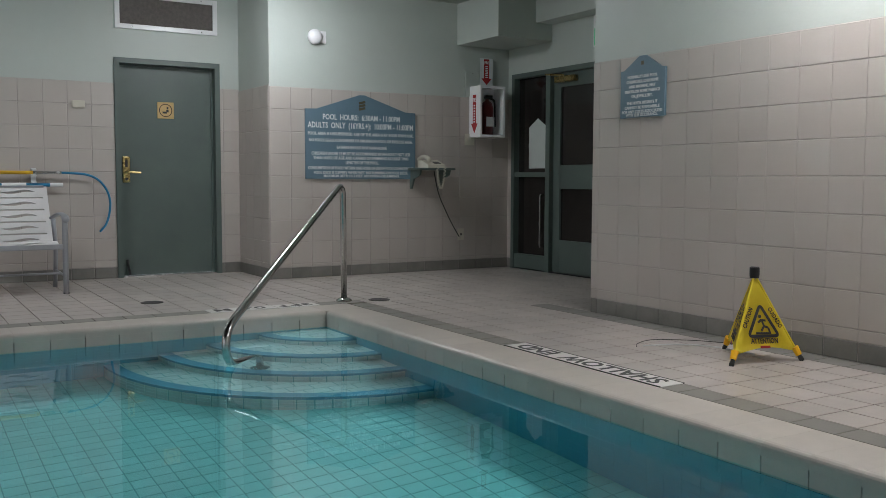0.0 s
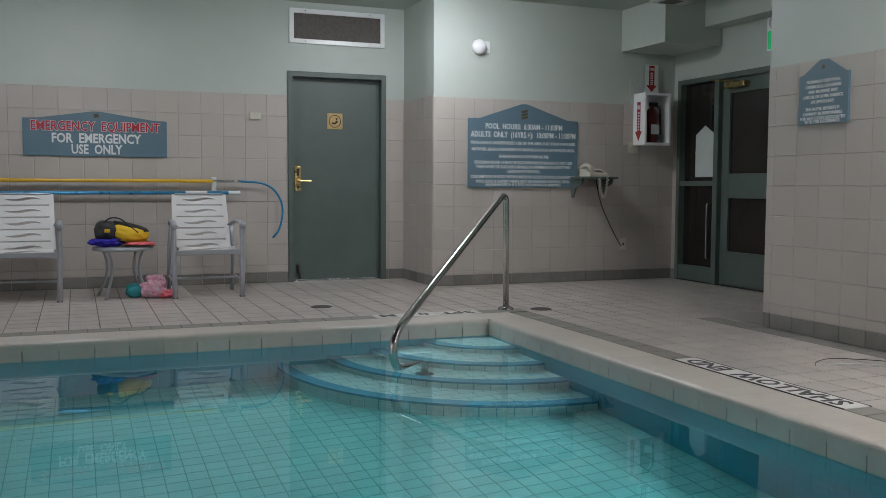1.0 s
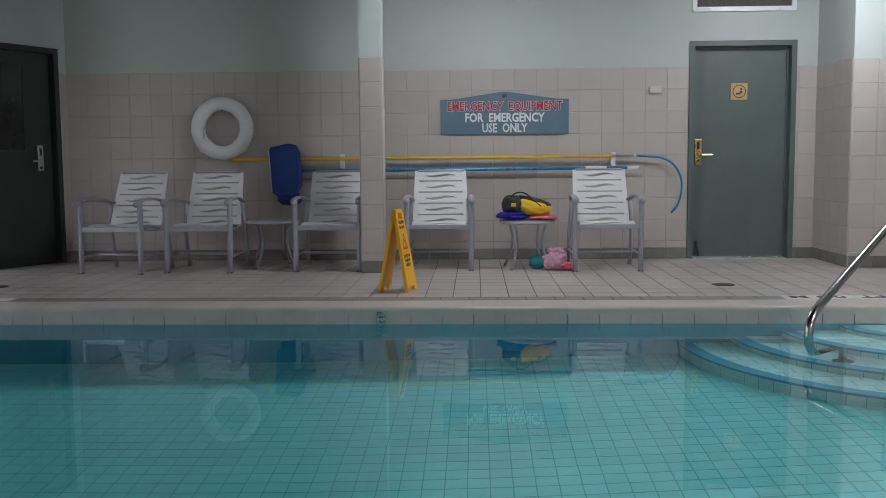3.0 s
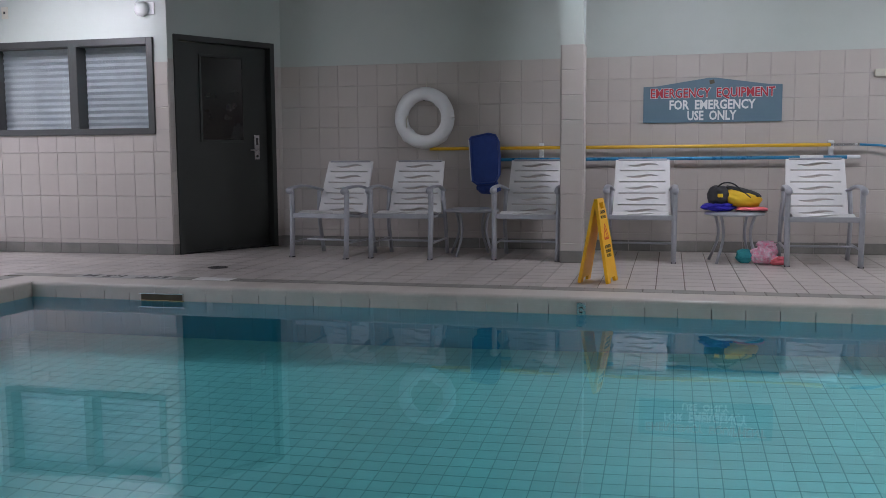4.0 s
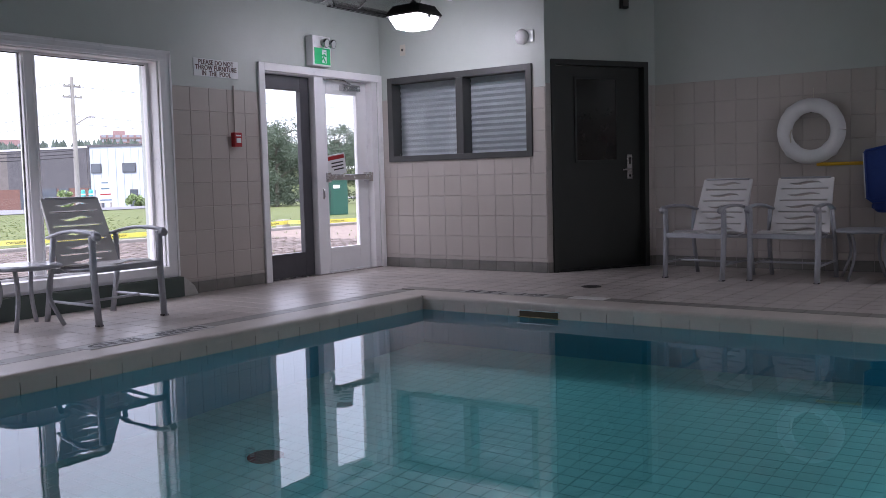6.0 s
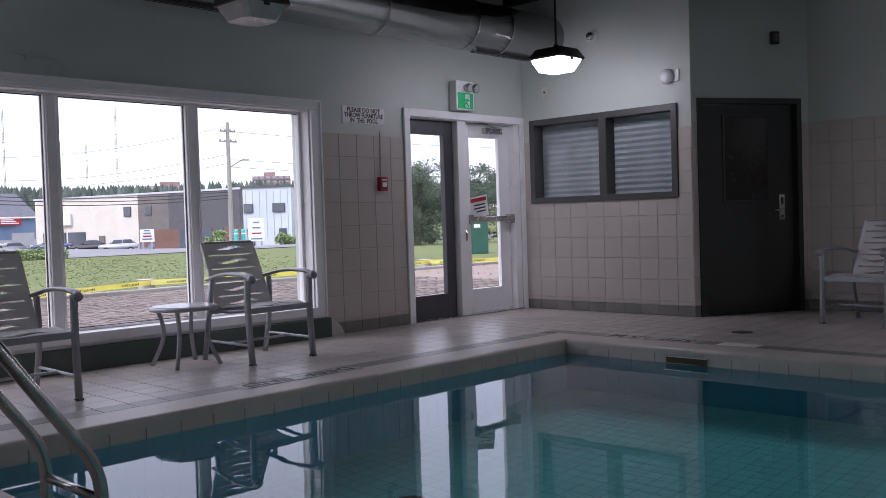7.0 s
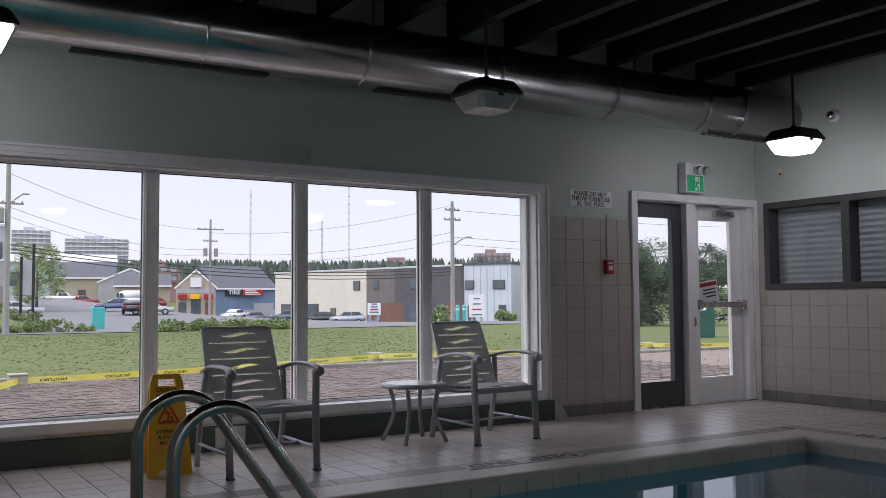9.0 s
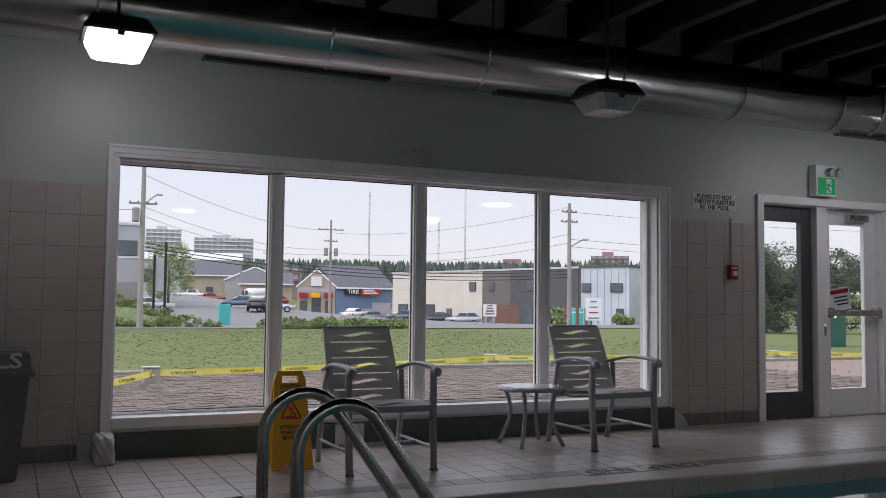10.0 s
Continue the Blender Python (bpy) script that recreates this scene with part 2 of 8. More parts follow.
WINDOW_GREY = mat("dark_grey_frame_paint", (0.050, 0.052, 0.052), (0.066, 0.068, 0.067), 2.5, 0.4, bump=0.08, bscale=80, fine=0.03)
DOOR_DARK = mat("dark_olive_door_paint", (0.026, 0.030, 0.026), (0.034, 0.038, 0.033), 2.5, 0.55, bump=0.08, bscale=80, fine=0.03)
GREEN_WALL = mat("dark_green_base_paint", (0.050, 0.078, 0.066), (0.075, 0.10, 0.085), 3, 0.55, bump=0.3, bscale=20)
WHITE = mat("white_vinyl", (0.84, 0.84, 0.85), (0.88, 0.88, 0.89), 4, 0.3, bump=0.03, fine=0.01)
PLASTER = mat("rough_plaster", (0.45, 0.45, 0.43), (0.60, 0.60, 0.57), 9, 0.8, bump=0.6, bscale=25)
GLASS = pane_glass("window_glass")
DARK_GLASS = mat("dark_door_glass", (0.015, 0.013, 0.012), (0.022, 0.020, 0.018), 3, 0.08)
STEEL = mat("stainless_steel", (0.50, 0.49, 0.47), (0.60, 0.59, 0.57), 12, 0.22, 1.0, bump=0.03, bscale=200)
DUCT = mat("galvanised_duct", (0.54, 0.54, 0.54), (0.64, 0.64, 0.64), 3, 0.22, 1.0, bump=0.08, bscale=6)
BRASS = mat("worn_brass", (0.34, 0.25, 0.10), (0.46, 0.35, 0.15), 25, 0.28, 1.0)
CHROME = mat("satin_chrome", (0.55, 0.55, 0.55), (0.62, 0.62, 0.62), 20, 0.25, 1.0)
SIGN_BLUE = mat("slate_blue_sign", (0.105, 0.180, 0.235), (0.120, 0.200, 0.255), 4, 0.45, bump=0.04, fine=0.02)
SIGN_WHITE = mat("white_lettering", (0.70, 0.72, 0.72), (0.78, 0.80, 0.80), 9, 0.5)
SIGN_RED = mat("red_lettering", (0.42, 0.02, 0.035), (0.50, 0.03, 0.05), 9, 0.5)
BLACK = mat("black_plastic", (0.012, 0.012, 0.012), (0.02, 0.02, 0.02), 10, 0.45)
CHAIR_METAL = mat("grey_powder_coat", (0.35, 0.36, 0.39), (0.41, 0.42, 0.45), 8, 0.42, 0.35, bump=0.05, bscale=150)
CHAIR_SHEET = mat("pale_slotted_sheet", (0.66, 0.65, 0.64), (0.72, 0.71, 0.70), 6, 0.5, bump=0.04, bscale=120, fine=0.02)
CREAM = mat("cream_plastic", (0.58, 0.55, 0.46), (0.64, 0.61, 0.52), 8, 0.4)
YELLOW = mat("yellow_sign_plastic", (0.88, 0.45, 0.004), (0.92, 0.49, 0.006), 6, 0.4, bump=0.04)
YELLOW_CLOTH = mat("yellow_cloth", (0.72, 0.56, 0.015), (0.80, 0.64, 0.03), 9, 0.6, bump=0.25, bscale=30)
POLE_YELLOW = mat("yellow_pole", (0.72, 0.42, 0.02), (0.78, 0.47, 0.03), 7, 0.35)
POLE_BLUE = mat("blue_pole", (0.02, 0.20, 0.40), (0.03, 0.26, 0.48), 7, 0.3, 0.3)
NET_BLUE = mat("blue_net_plastic", (0.012, 0.045, 0.24), (0.02, 0.06, 0.30), 14, 0.45, bump=0.2)
RED = mat("red_paint", (0.34, 0.014, 0.016), (0.40, 0.02, 0.022), 6, 0.4)
WOOD_DARK = mat("dark_stained_beam", (0.012, 0.006, 0.0045), (0.022, 0.011, 0.008), 4, 0.7, bump=0.3, bscale=20)
CEIL_DARK = mat("dark_deck_ceiling", (0.010, 0.007, 0.0065), (0.015, 0.011, 0.010), 4, 0.85, bump=0.2)
RING_WHITE = mat("white_ring_plastic", (0.74, 0.74, 0.74), (0.80, 0.80, 0.80), 5, 0.4, bump=0.06)
BLIND = mat("pale_pleated_blind", (0.56, 0.60, 0.64), (0.64, 0.68, 0.72), 7, 0.7, bump=0.1)
GREY_PLASTIC = mat("grey_bin_plastic", (0.15, 0.16, 0.165), (0.18, 0.19, 0.195), 6, 0.5, bump=0.08)
PLATE = mat("beige_pictogram_plate", (0.58, 0.40, 0.16), (0.64, 0.45, 0.20), 9, 0.45)
VENT_DARK = mat("dark_vent_grid", (0.10, 0.085, 0.08), (0.15, 0.13, 0.12), 30, 0.7, bump=0.5, bscale=200)
EXIT_GREEN = glow("green_exit_panel", (0.0, 0.30, 0.10), 0.45)
LAMP_LIT = glow("lit_prismatic_glass", (0.93, 0.98, 1.0), LAMP)
LAMP_EAST = glow("lit_prismatic_glass_east", (0.97, 0.98, 0.97), LAMP * 1.5)
LAMP_WEST = glow("lit_prismatic_glass_west", (0.95, 0.98, 1.0), LAMP * 0.72)
LAMP_DIM = glow("dim_prismatic_glass", (0.95, 0.98, 1.0), LAMP * 0.36)
LAMP_OFF = mat("unlit_prismatic_glass", (0.45, 0.46, 0.46), (0.55, 0.56, 0.56), 12, 0.25, bump=0.3, bscale=60)

# ---- large structure ----
PX0, PX1, PY0, PY1, WL = -6.81, 0.80, -7.75, -3.065, -0.110   # pool edges and water level
WEST, NORTH, EAST, SOUTH = -8.78, 0.0, 2.44, -10.4
IWY, IWX = -1.138, -6.72           # recess wall with the inner window, and its end
SGY, SGX = -0.86, 1.21             # sign wall and its corner
ENX = 3.93                         # entrance wall
TOP, LOW = 3.55, 2.77              # high ceiling and dropped ceiling
TILE_TOP, BASE_TOP, PITCH = 1.848, 0.105, 0.2095


def structure(name, bm, material, label):
    return tagged(part(name, bm, material), label, name.split("_")[0], kind="structure")


def wall_mesh(length, height, thick, holes=()):
    """A wall along x from 0, its face at y=0 and its body behind it, with rectangular holes (x0, z0, x1, z1)."""
    bm = bmesh.new()
    xs = sorted({0, length, *[h[0] for h in holes], *[h[2] for h in holes]})
    zs = sorted({-0.02, height, *[h[1] for h in holes], *[h[3] for h in holes]})
    for x0, x1 in zip(xs, xs[1:]):
        for z0, z1 in zip(zs, zs[1:]):
            cx, cz = (x0 + x1) / 2, (z0 + z1) / 2
            if not any(h[0] < cx < h[2] and h[1] < cz < h[3] for h in holes):
                box(bm, (x0, 0, z0), (x1, thick, z1))
    bmesh.ops.remove_doubles(bm, verts=bm.verts[:], dist=1e-5)
    seen = {}
    bm.verts.index_update()
    for f in bm.faces[:]:
        seen.setdefault(tuple(sorted(v.index for v in f.verts)), []).append(f)
    bmesh.ops.delete(bm, geom=[f for g in seen.values() if len(g) > 1 for f in g], context="FACES_ONLY")
    return bm


def wall(name, p, q, height, thick, label, holes=()):
    """A wall whose room face runs from p to q, with the room on the right-hand side of that line."""
    d = Vector((q[0] - p[0], q[1] - p[1], 0))
    bm = wall_mesh(d.length, height, thick, holes)
    ob = structure(name, bm, PAINT, label)
    ob.matrix_basis = pose(p[0], p[1], 0, 0, 0, math.degrees(math.atan2(d.y, d.x)))
    return ob


# frame lines of the openings, along each wall from its first corner
NL = SGX + 6.08
D1 = (6.08 + 0.045, 0.0, 6.08 + 0.965, 2.045)
wall_north = wall("wall_north", (-6.08, 0), (SGX, 0), TOP, 0.2, "pale green painted wall above beige glazed tiles", [D1])
dv = Vector((0.64, 1.138, 0)).normalized()
DL = Vector((0.64, 1.138, 0)).length
D2 = (0.105, 0.0, 1.165, 2.035)
wall_diagonal = wall("wall_diagonal", (IWX, IWY), (-6.08, 0), TOP, 0.2, "angled painted wall round a dark door", [D2])
IW = (-8.61 - WEST, 1.19, -6.905 - WEST, 2.0)
wall_recess = wall("wall_recess", (WEST, IWY), (IWX, IWY), TOP, 0.2, "pale green wall above beige tiles round an inner window", [IW])
WIN = (-8.545 - SOUTH, 0.255, -4.065 - SOUTH, 2.0)
EXD = (-2.87 - SOUTH, 0.0, -1.20 - SOUTH, 2.015)
wall_west = wall("wall_west", (WEST, SOUTH), (WEST, IWY + 0.2), TOP, 0.26, "grey-green painted outer wall with a wide window and glass doors", [WIN, EXD])
wall_return = wall("wall_return", (SGX, 0.2), (SGX, SGY), TOP, 0.2, "short painted return wall above beige tiles")
wall_sign = wall("wall_sign", (SGX + 0.2, SGY), (ENX + 0.2, SGY), TOP, 0.2, "pale green wall above beige tiles with a notice board")
END = (0.10, 0.0, 1.74, 2.05)
wall_entrance = wall("wall_entrance", (ENX, SGY), (ENX, -4.04), TOP, 0.2, "painted wall round a dark green glazed entrance", [END])
wall_alcove = wall("wall_alcove", (ENX + 0.2, -4.04), (EAST + 0.2, -4.04), TOP, 0.2, "plain painted wall closing the entrance alcove")
wall_east = wall("wall_east", (EAST, -4.04), (EAST, SOUTH), TOP, 0.2, "pale green painted wall above beige glazed tiles")
wall_south = wall("wall_south", (EAST + 0.2, SOUTH), (WEST - 0.26, SOUTH), TOP, 0.2, "plain painted wall behind the pool deck")

structure("ceiling", boxes(((WEST - 0.3, SOUTH - 0.2, TOP), (ENX + 0.3, 0.4, TOP + 0.15))), CEIL_DARK, "dark timber deck ceiling above exposed beams")
structure("ceiling_dropped", boxes(((-3.06, -2.75, LOW), (ENX, 0, LOW + 0.05)), ((1.0, SOUTH, LOW), (ENX, -2.75, LOW + 0.05)),
                                   ((-3.06, -2.75, LOW + 0.05), (1.0, -2.70, TOP)), ((-3.06, -2.70, LOW + 0.05), (-3.01, 0, TOP)), ((1.0, SOUTH, LOW + 0.05), (1.05, -2.75, TOP))),
          PAINT_DARK, "painted dropped ceiling over the shallow end")
for i in range(15):
    y = -1.62 - 0.58 * i
    structure("trim_beam_%d" % (i + 1), boxes(((-8.56, y - 0.05, 3.2), (0.99 if y < -2.76 else -3.07, y + 0.05, TOP - 0.002)), bevel=0.006), WOOD_DARK, "dark stained timber ceiling beam")
structure("wall_north_east_back", boxes(((SGX, 0.205, -0.02), (ENX + 0.4, 0.25, TOP))), PAINT, "plain wall closing the building behind")

# soffit boxes by the entrance
structure("trim_soffit_1", boxes(((3.27, -1.62, 2.345), (ENX - 0.003, SGY - 0.003, LOW - 0.003)), bevel=0.004), PAINT, "painted boxed-in duct above the entrance")
structure("trim_soffit_2", boxes(((3.72, -4.035, 2.51), (ENX - 0.003, -1.625, LOW - 0.003)), bevel=0.004), PAINT, "painted beam casing above the entrance door")

# floor slab with the basin left open, grout-coloured
bm = boxes(((WEST - 0.2, PY1 + 0.30, -0.20), (ENX + 0.2, 0.2, -0.006)), ((WEST - 0.2, SOUTH - 0.2, -0.20), (ENX + 0.2, PY0 - 0.30, -0.006)),
           ((WEST - 0.2, PY0 - 0.30, -0.20), (PX0 - 0.30, PY1 + 0.30, -0.006)), ((PX1 + 0.30, PY0 - 0.30, -0.20), (ENX + 0.2, PY1 + 0.30, -0.006)))
floor = structure("floor", bm, DECK_GROUT, "worn beige tiled pool deck with dark joints")

# pool basin
def depth_at(x):
    return -0.90 - 0.61 * (PX1 - x) / (PX1 - PX0)


bm = bmesh.new()
prism(bm, [(PX0 - 0.29, -0.14), (PX0 - 0.29, -1.9), (PX1 + 0.29, -1.9), (PX1 + 0.29, -0.14), (PX1, -0.14), (PX1, depth_at(PX1)), (PX0, depth_at(PX0)), (PX0, -0.14)], "y", PY0, PY1)
box(bm, (PX0 - 0.29, PY1, -1.9), (PX1 + 0.29, PY1 + 0.29, -0.14))
box(bm, (PX0 - 0.29, PY0 - 0.29, -1.9), (PX1 + 0.29, PY0, -0.14))
pool = structure("pool_basin", bm, POOL_GROUT, "teal tiled swimming pool basin with blue walls")


def quad_tiles(name, cells, material, parent, label="", g=0.0035):
    """Joined raised tiles, each given by origin, two edge vectors and a normal; kind stuff."""
    vs, fs = [], []
    for o, a, b, n in cells:
        o, a, b, n = Vector(o), Vector(a), Vector(b), Vector(n)
        la, lb = a.length, b.length
        p = [o + a * (g / la) + b * (g / lb), o + a * (1 - g / la) + b * (g / lb), o + a * (1 - g / la) + b * (1 - g / lb), o + a * (g / la) + b * (1 - g / lb)]
        k = len(vs)
        vs += [tuple(q) for q in p] + [tuple(q + n * 0.004) for q in p]
        fs += [(k + 4, k + 5, k + 6, k + 7)] + [(k + i, k + (i + 1) % 4, k + 4 + (i + 1) % 4, k + 4 + i) for i in range(4)]
    me = bpy.data.meshes.new(name)
    me.from_pydata(vs, [], fs)
    me.materials.append(material)
    ob = new(name, me)
    ob.parent = parent
    tagged(ob, label, kind="stuff")
    return ob


P = 0.1
nx, ny = round((PX1 - PX0) / P), round((PY1 - PY0) / P)
cells = []
for i in range(nx):
    x0, x1 = PX0 + (PX1 - PX0) * i / nx, PX0 + (PX1 - PX0) * (i + 1) / nx
    for j in range(ny):
        y0 = PY0 + (PY1 - PY0) * j / ny
        cells.append(((x0, y0, depth_at(x0)), (x1 - x0, 0, depth_at(x1) - depth_at(x0)), (0, (PY1 - PY0) / ny, 0), (0, 0, 1)))
quad_tiles("floor_tiles", cells, POOL_FLOOR, pool, "pale teal square pool floor tiles", 0.0028)
cells = []
for i in range(nx):
    x0 = PX0 + (PX1 - PX0) * i / nx
    w = (PX1 - PX0) / nx
    for k in range(16):
        z1 = -0.135 - k * 0.1
        if z1 > depth_at(x0):
            z0 = max(z1 - 0.1, depth_at(x0))
            if z1 - z0 > 0.02:
                cells.append(((x0, PY1, z0), (w, 0, 0), (0, 0, z1 - z0), (0, -1, 0)))
                cells.append(((x0, PY0, z0), (w, 0, 0), (0, 0, z1 - z0), (0, 1, 0)))
for j in range(ny):
    y0, w = PY0 + (PY1 - PY0) * j / ny, (PY1 - PY0) / ny
    for x, n in ((PX0, 1), (PX1, -1)):
        for k in range(16):
            z1 = -0.135 - k * 0.1
            z0 = max(z1 - 0.1, depth_at(x))
            if z1 - z0 > 0.02:
                cells.append(((x, y0, z0), (0, w, 0), (0, 0, z1 - z0), (n, 0, 0)))
quad_tiles("wall_tiles", cells, POOL_WALL, pool, "blue square pool wall tiles", 0.0006)

# quarter-round corner steps in the shallow corner
for r, z in ((0.50, -0.18), (0.87, -0.36), (1.19, -0.54), (1.53, -0.72)):
    step = thing("pool_step", "quarter-round tiled pool step with a blue nosing", "step", "corner steps of the pool")
    bm = bmesh.new()
    n = 28
    arc = [(PX1 - 0.006 - r * math.cos(math.pi / 2 * k / n), PY1 - 0.006 - r * math.sin(math.pi / 2 * k / n)) for k in range(n + 1)]
    prism(bm, [(PX1 - 0.006, PY1 - 0.006), *arc], "z", -1.2, z - 0.005)
    part("riser", bm, POOL_GROUT, step)
    m = max(4, round(r * math.pi / 2 / 0.1))
    cells = []
    for row in range(6 if r > 1.4 else 3):
        for k in range(m):
            a0, a1 = math.pi / 2 * k / m, math.pi / 2 * (k + 1) / m
            c0, c1 = [(PX1 - 0.006 - r * math.cos(a), PY1 - 0.006 - r * math.sin(a)) for a in (a0, a1)]
            mid_ = (a0 + a1) / 2
            cells.append(((*c0, z - 0.05 - 0.066 * (row + 1)), (c1[0] - c0[0], c1[1] - c0[1], 0), (0, 0, 0.066), (-math.cos(mid_), -math.sin(mid_), 0)))
    quad_tiles("riser_tiles", cells, STEP_TILE, step)
    bm = bmesh.new()
    for k in range(n):
        a0, a1 = math.pi / 2 * (k + 0.004) / n, math.pi / 2 * (k + 0.996) / n
        ri, ro = r - 0.085, r + 0.006
        q = [(PX1 - 0.006 - rr * math.cos(a), PY1 - 0.006 - rr * math.sin(a)) for rr, a in ((ri, a0), (ro, a0), (ro, a1), (ri, a1))]
        prism(bm, q, "z", z - 0.05, z)
    part("nosing", bm, NOSING, step, "blue tiled step nosing")
    cells = []
    m = int(r / 0.1) + 1
    for j in range(m):
        y = (j + 1) * 0.1
        far = (r - 0.05) ** 2 - (y - 0.05) ** 2
        if far < 0.02:
            continue
        far, x = math.sqrt(far), 0.0
        while x < far - 0.03:
            w = min(0.15 if x or j % 2 else 0.075, far - x)
            cells.append(((PX1 - 0.006 - x - w, PY1 - 0.006 - y, z - 0.005), (w, 0, 0), (0, 0.1, 0), (0, 0, 1)))
            x += w
    if cells:
        quad_tiles("tread_tiles", cells, STEP_TILE, step)

bm = bmesh.new()
bmesh.ops.create_grid(bm, x_segments=2, y_segments=2, size=0.5)
turned(bm, Matrix.Translation(((PX0 + PX1) / 2, (PY0 + PY1) / 2, WL)) @ Matrix.Diagonal((PX1 - PX0 - 0.002, PY1 - PY0 - 0.002, 1, 1)))
water = structure("water", bm, WATER, "clear still teal pool water")
water.visible_shadow = False

# wide window in the west wall: white frame, sill, mullions and panes
def west_box(y0, z0, y1, z1, x0, x1, bevel=0.004):
    return boxes(((WEST + x0, y0, z0), (WEST + x1, y1, z1)), bevel=bevel)


window_1 = tagged(thing("window_1", "wide white-framed window of four panes over the lawn", "window"), kind="structure")
wy0, wy1, wz0, wz1 = WIN[0] + SOUTH, WIN[2] + SOUTH, WIN[1], WIN[3]
wl, wr = wy0 - 0.07, wy1 + 0.105            # outer edges of the casing
for nm, a in (("window_frame", (wl, wz1, wr, wz1 + 0.085, -0.002, 0.03)), ("window_frame", (wl, wz0 - 0.085, wy0, wz1, -0.002, 0.03)),
              ("window_frame", (wy1, wz0 - 0.085, wr, wz1, -0.002, 0.03)), ("window_sill", (wy0, wz0 - 0.06, wy1, wz0 + 0.012, -0.20, 0.045)), ("sill_apron", (wy0, wz0 - 0.085, wy1, wz0 - 0.061, -0.002, 0.03)),
              ("jamb_lining", (wy0, wz0 + 0.012, wy0 + 0.012, wz1 - 0.012, -0.2, -0.003)), ("jamb_lining", (wy1 - 0.012, wz0 + 0.012, wy1, wz1 - 0.012, -0.2, -0.003)),
              ("head_lining", (wy0, wz1 - 0.012, wy1, wz1, -0.2, -0.003)),
              ("trim_bead", (wl, wz1 + 0.065, wr, wz1 + 0.085, 0.03, 0.042)), ("trim_bead", (wl, wz0 - 0.085, wl + 0.02, wz1 + 0.064, 0.03, 0.042)), ("trim_bead", (wr - 0.02, wz0 - 0.085, wr, wz1 + 0.064, 0.03, 0.042)), ("trim_bead", (wy0 - 0.03, wz1 + 0.025, wy1 + 0.04, wz1 + 0.035, 0.03, 0.037))):
    part(nm, west_box(*a), WHITE, window_1)
GX = -0.14
gl, gr, gb, gt = wy0 + 0.024, wy1 - 0.04, wz0 + 0.032, wz1 - 0.028     # the glass within its sash
for a in ((wy0 + 0.012, wz0 + 0.012, gl, wz1 - 0.012), (gr, wz0 + 0.012, wy1 - 0.012, wz1 - 0.012), (gl, gt, gr, wz1 - 0.012), (gl, wz0 + 0.012, gr, gb)):
    part("sash_rail", west_box(*a, GX - 0.03, GX + 0.03), WHITE, window_1)
for a in ((gl, gt - 0.006, gr, gt), (gl, gb, gr, gb + 0.006)):
    part("glazing_gasket", west_box(*a, GX - 0.004, GX + 0.012, 0.0), BLACK, window_1)
MULL = (-7.43, -6.288, -5.163)
for y in MULL:
    part("mullion", west_box(y - 0.056, gb + 0.001, y + 0.056, gt - 0.001, GX - 0.035, GX + 0.045, 0.008), WHITE, window_1)
    for s in (-1, 1):
        part("mullion_bead", west_box(y + s * 0.036 - 0.008, gb + 0.005, y + s * 0.036 + 0.008, gt - 0.005, GX + 0.0455, GX + 0.056, 0.003), WHITE, window_1)
        part("glazing_gasket", west_box(y + s * 0.058 - 0.003, gb + 0.007, y + s * 0.058 + 0.003, gt - 0.007, GX - 0.004, GX + 0.012, 0.0), BLACK, window_1)
ends = [gl, *[v for y in MULL for v in (y - 0.056, y + 0.056)], gr]
for y0, y1 in zip(ends[::2], ends[1::2]):
    p = part("pane", west_box(y0, gb, y1, gt, GX - 0.003, GX + 0.003, 0), GLASS, window_1)
    p.visible_shadow = False

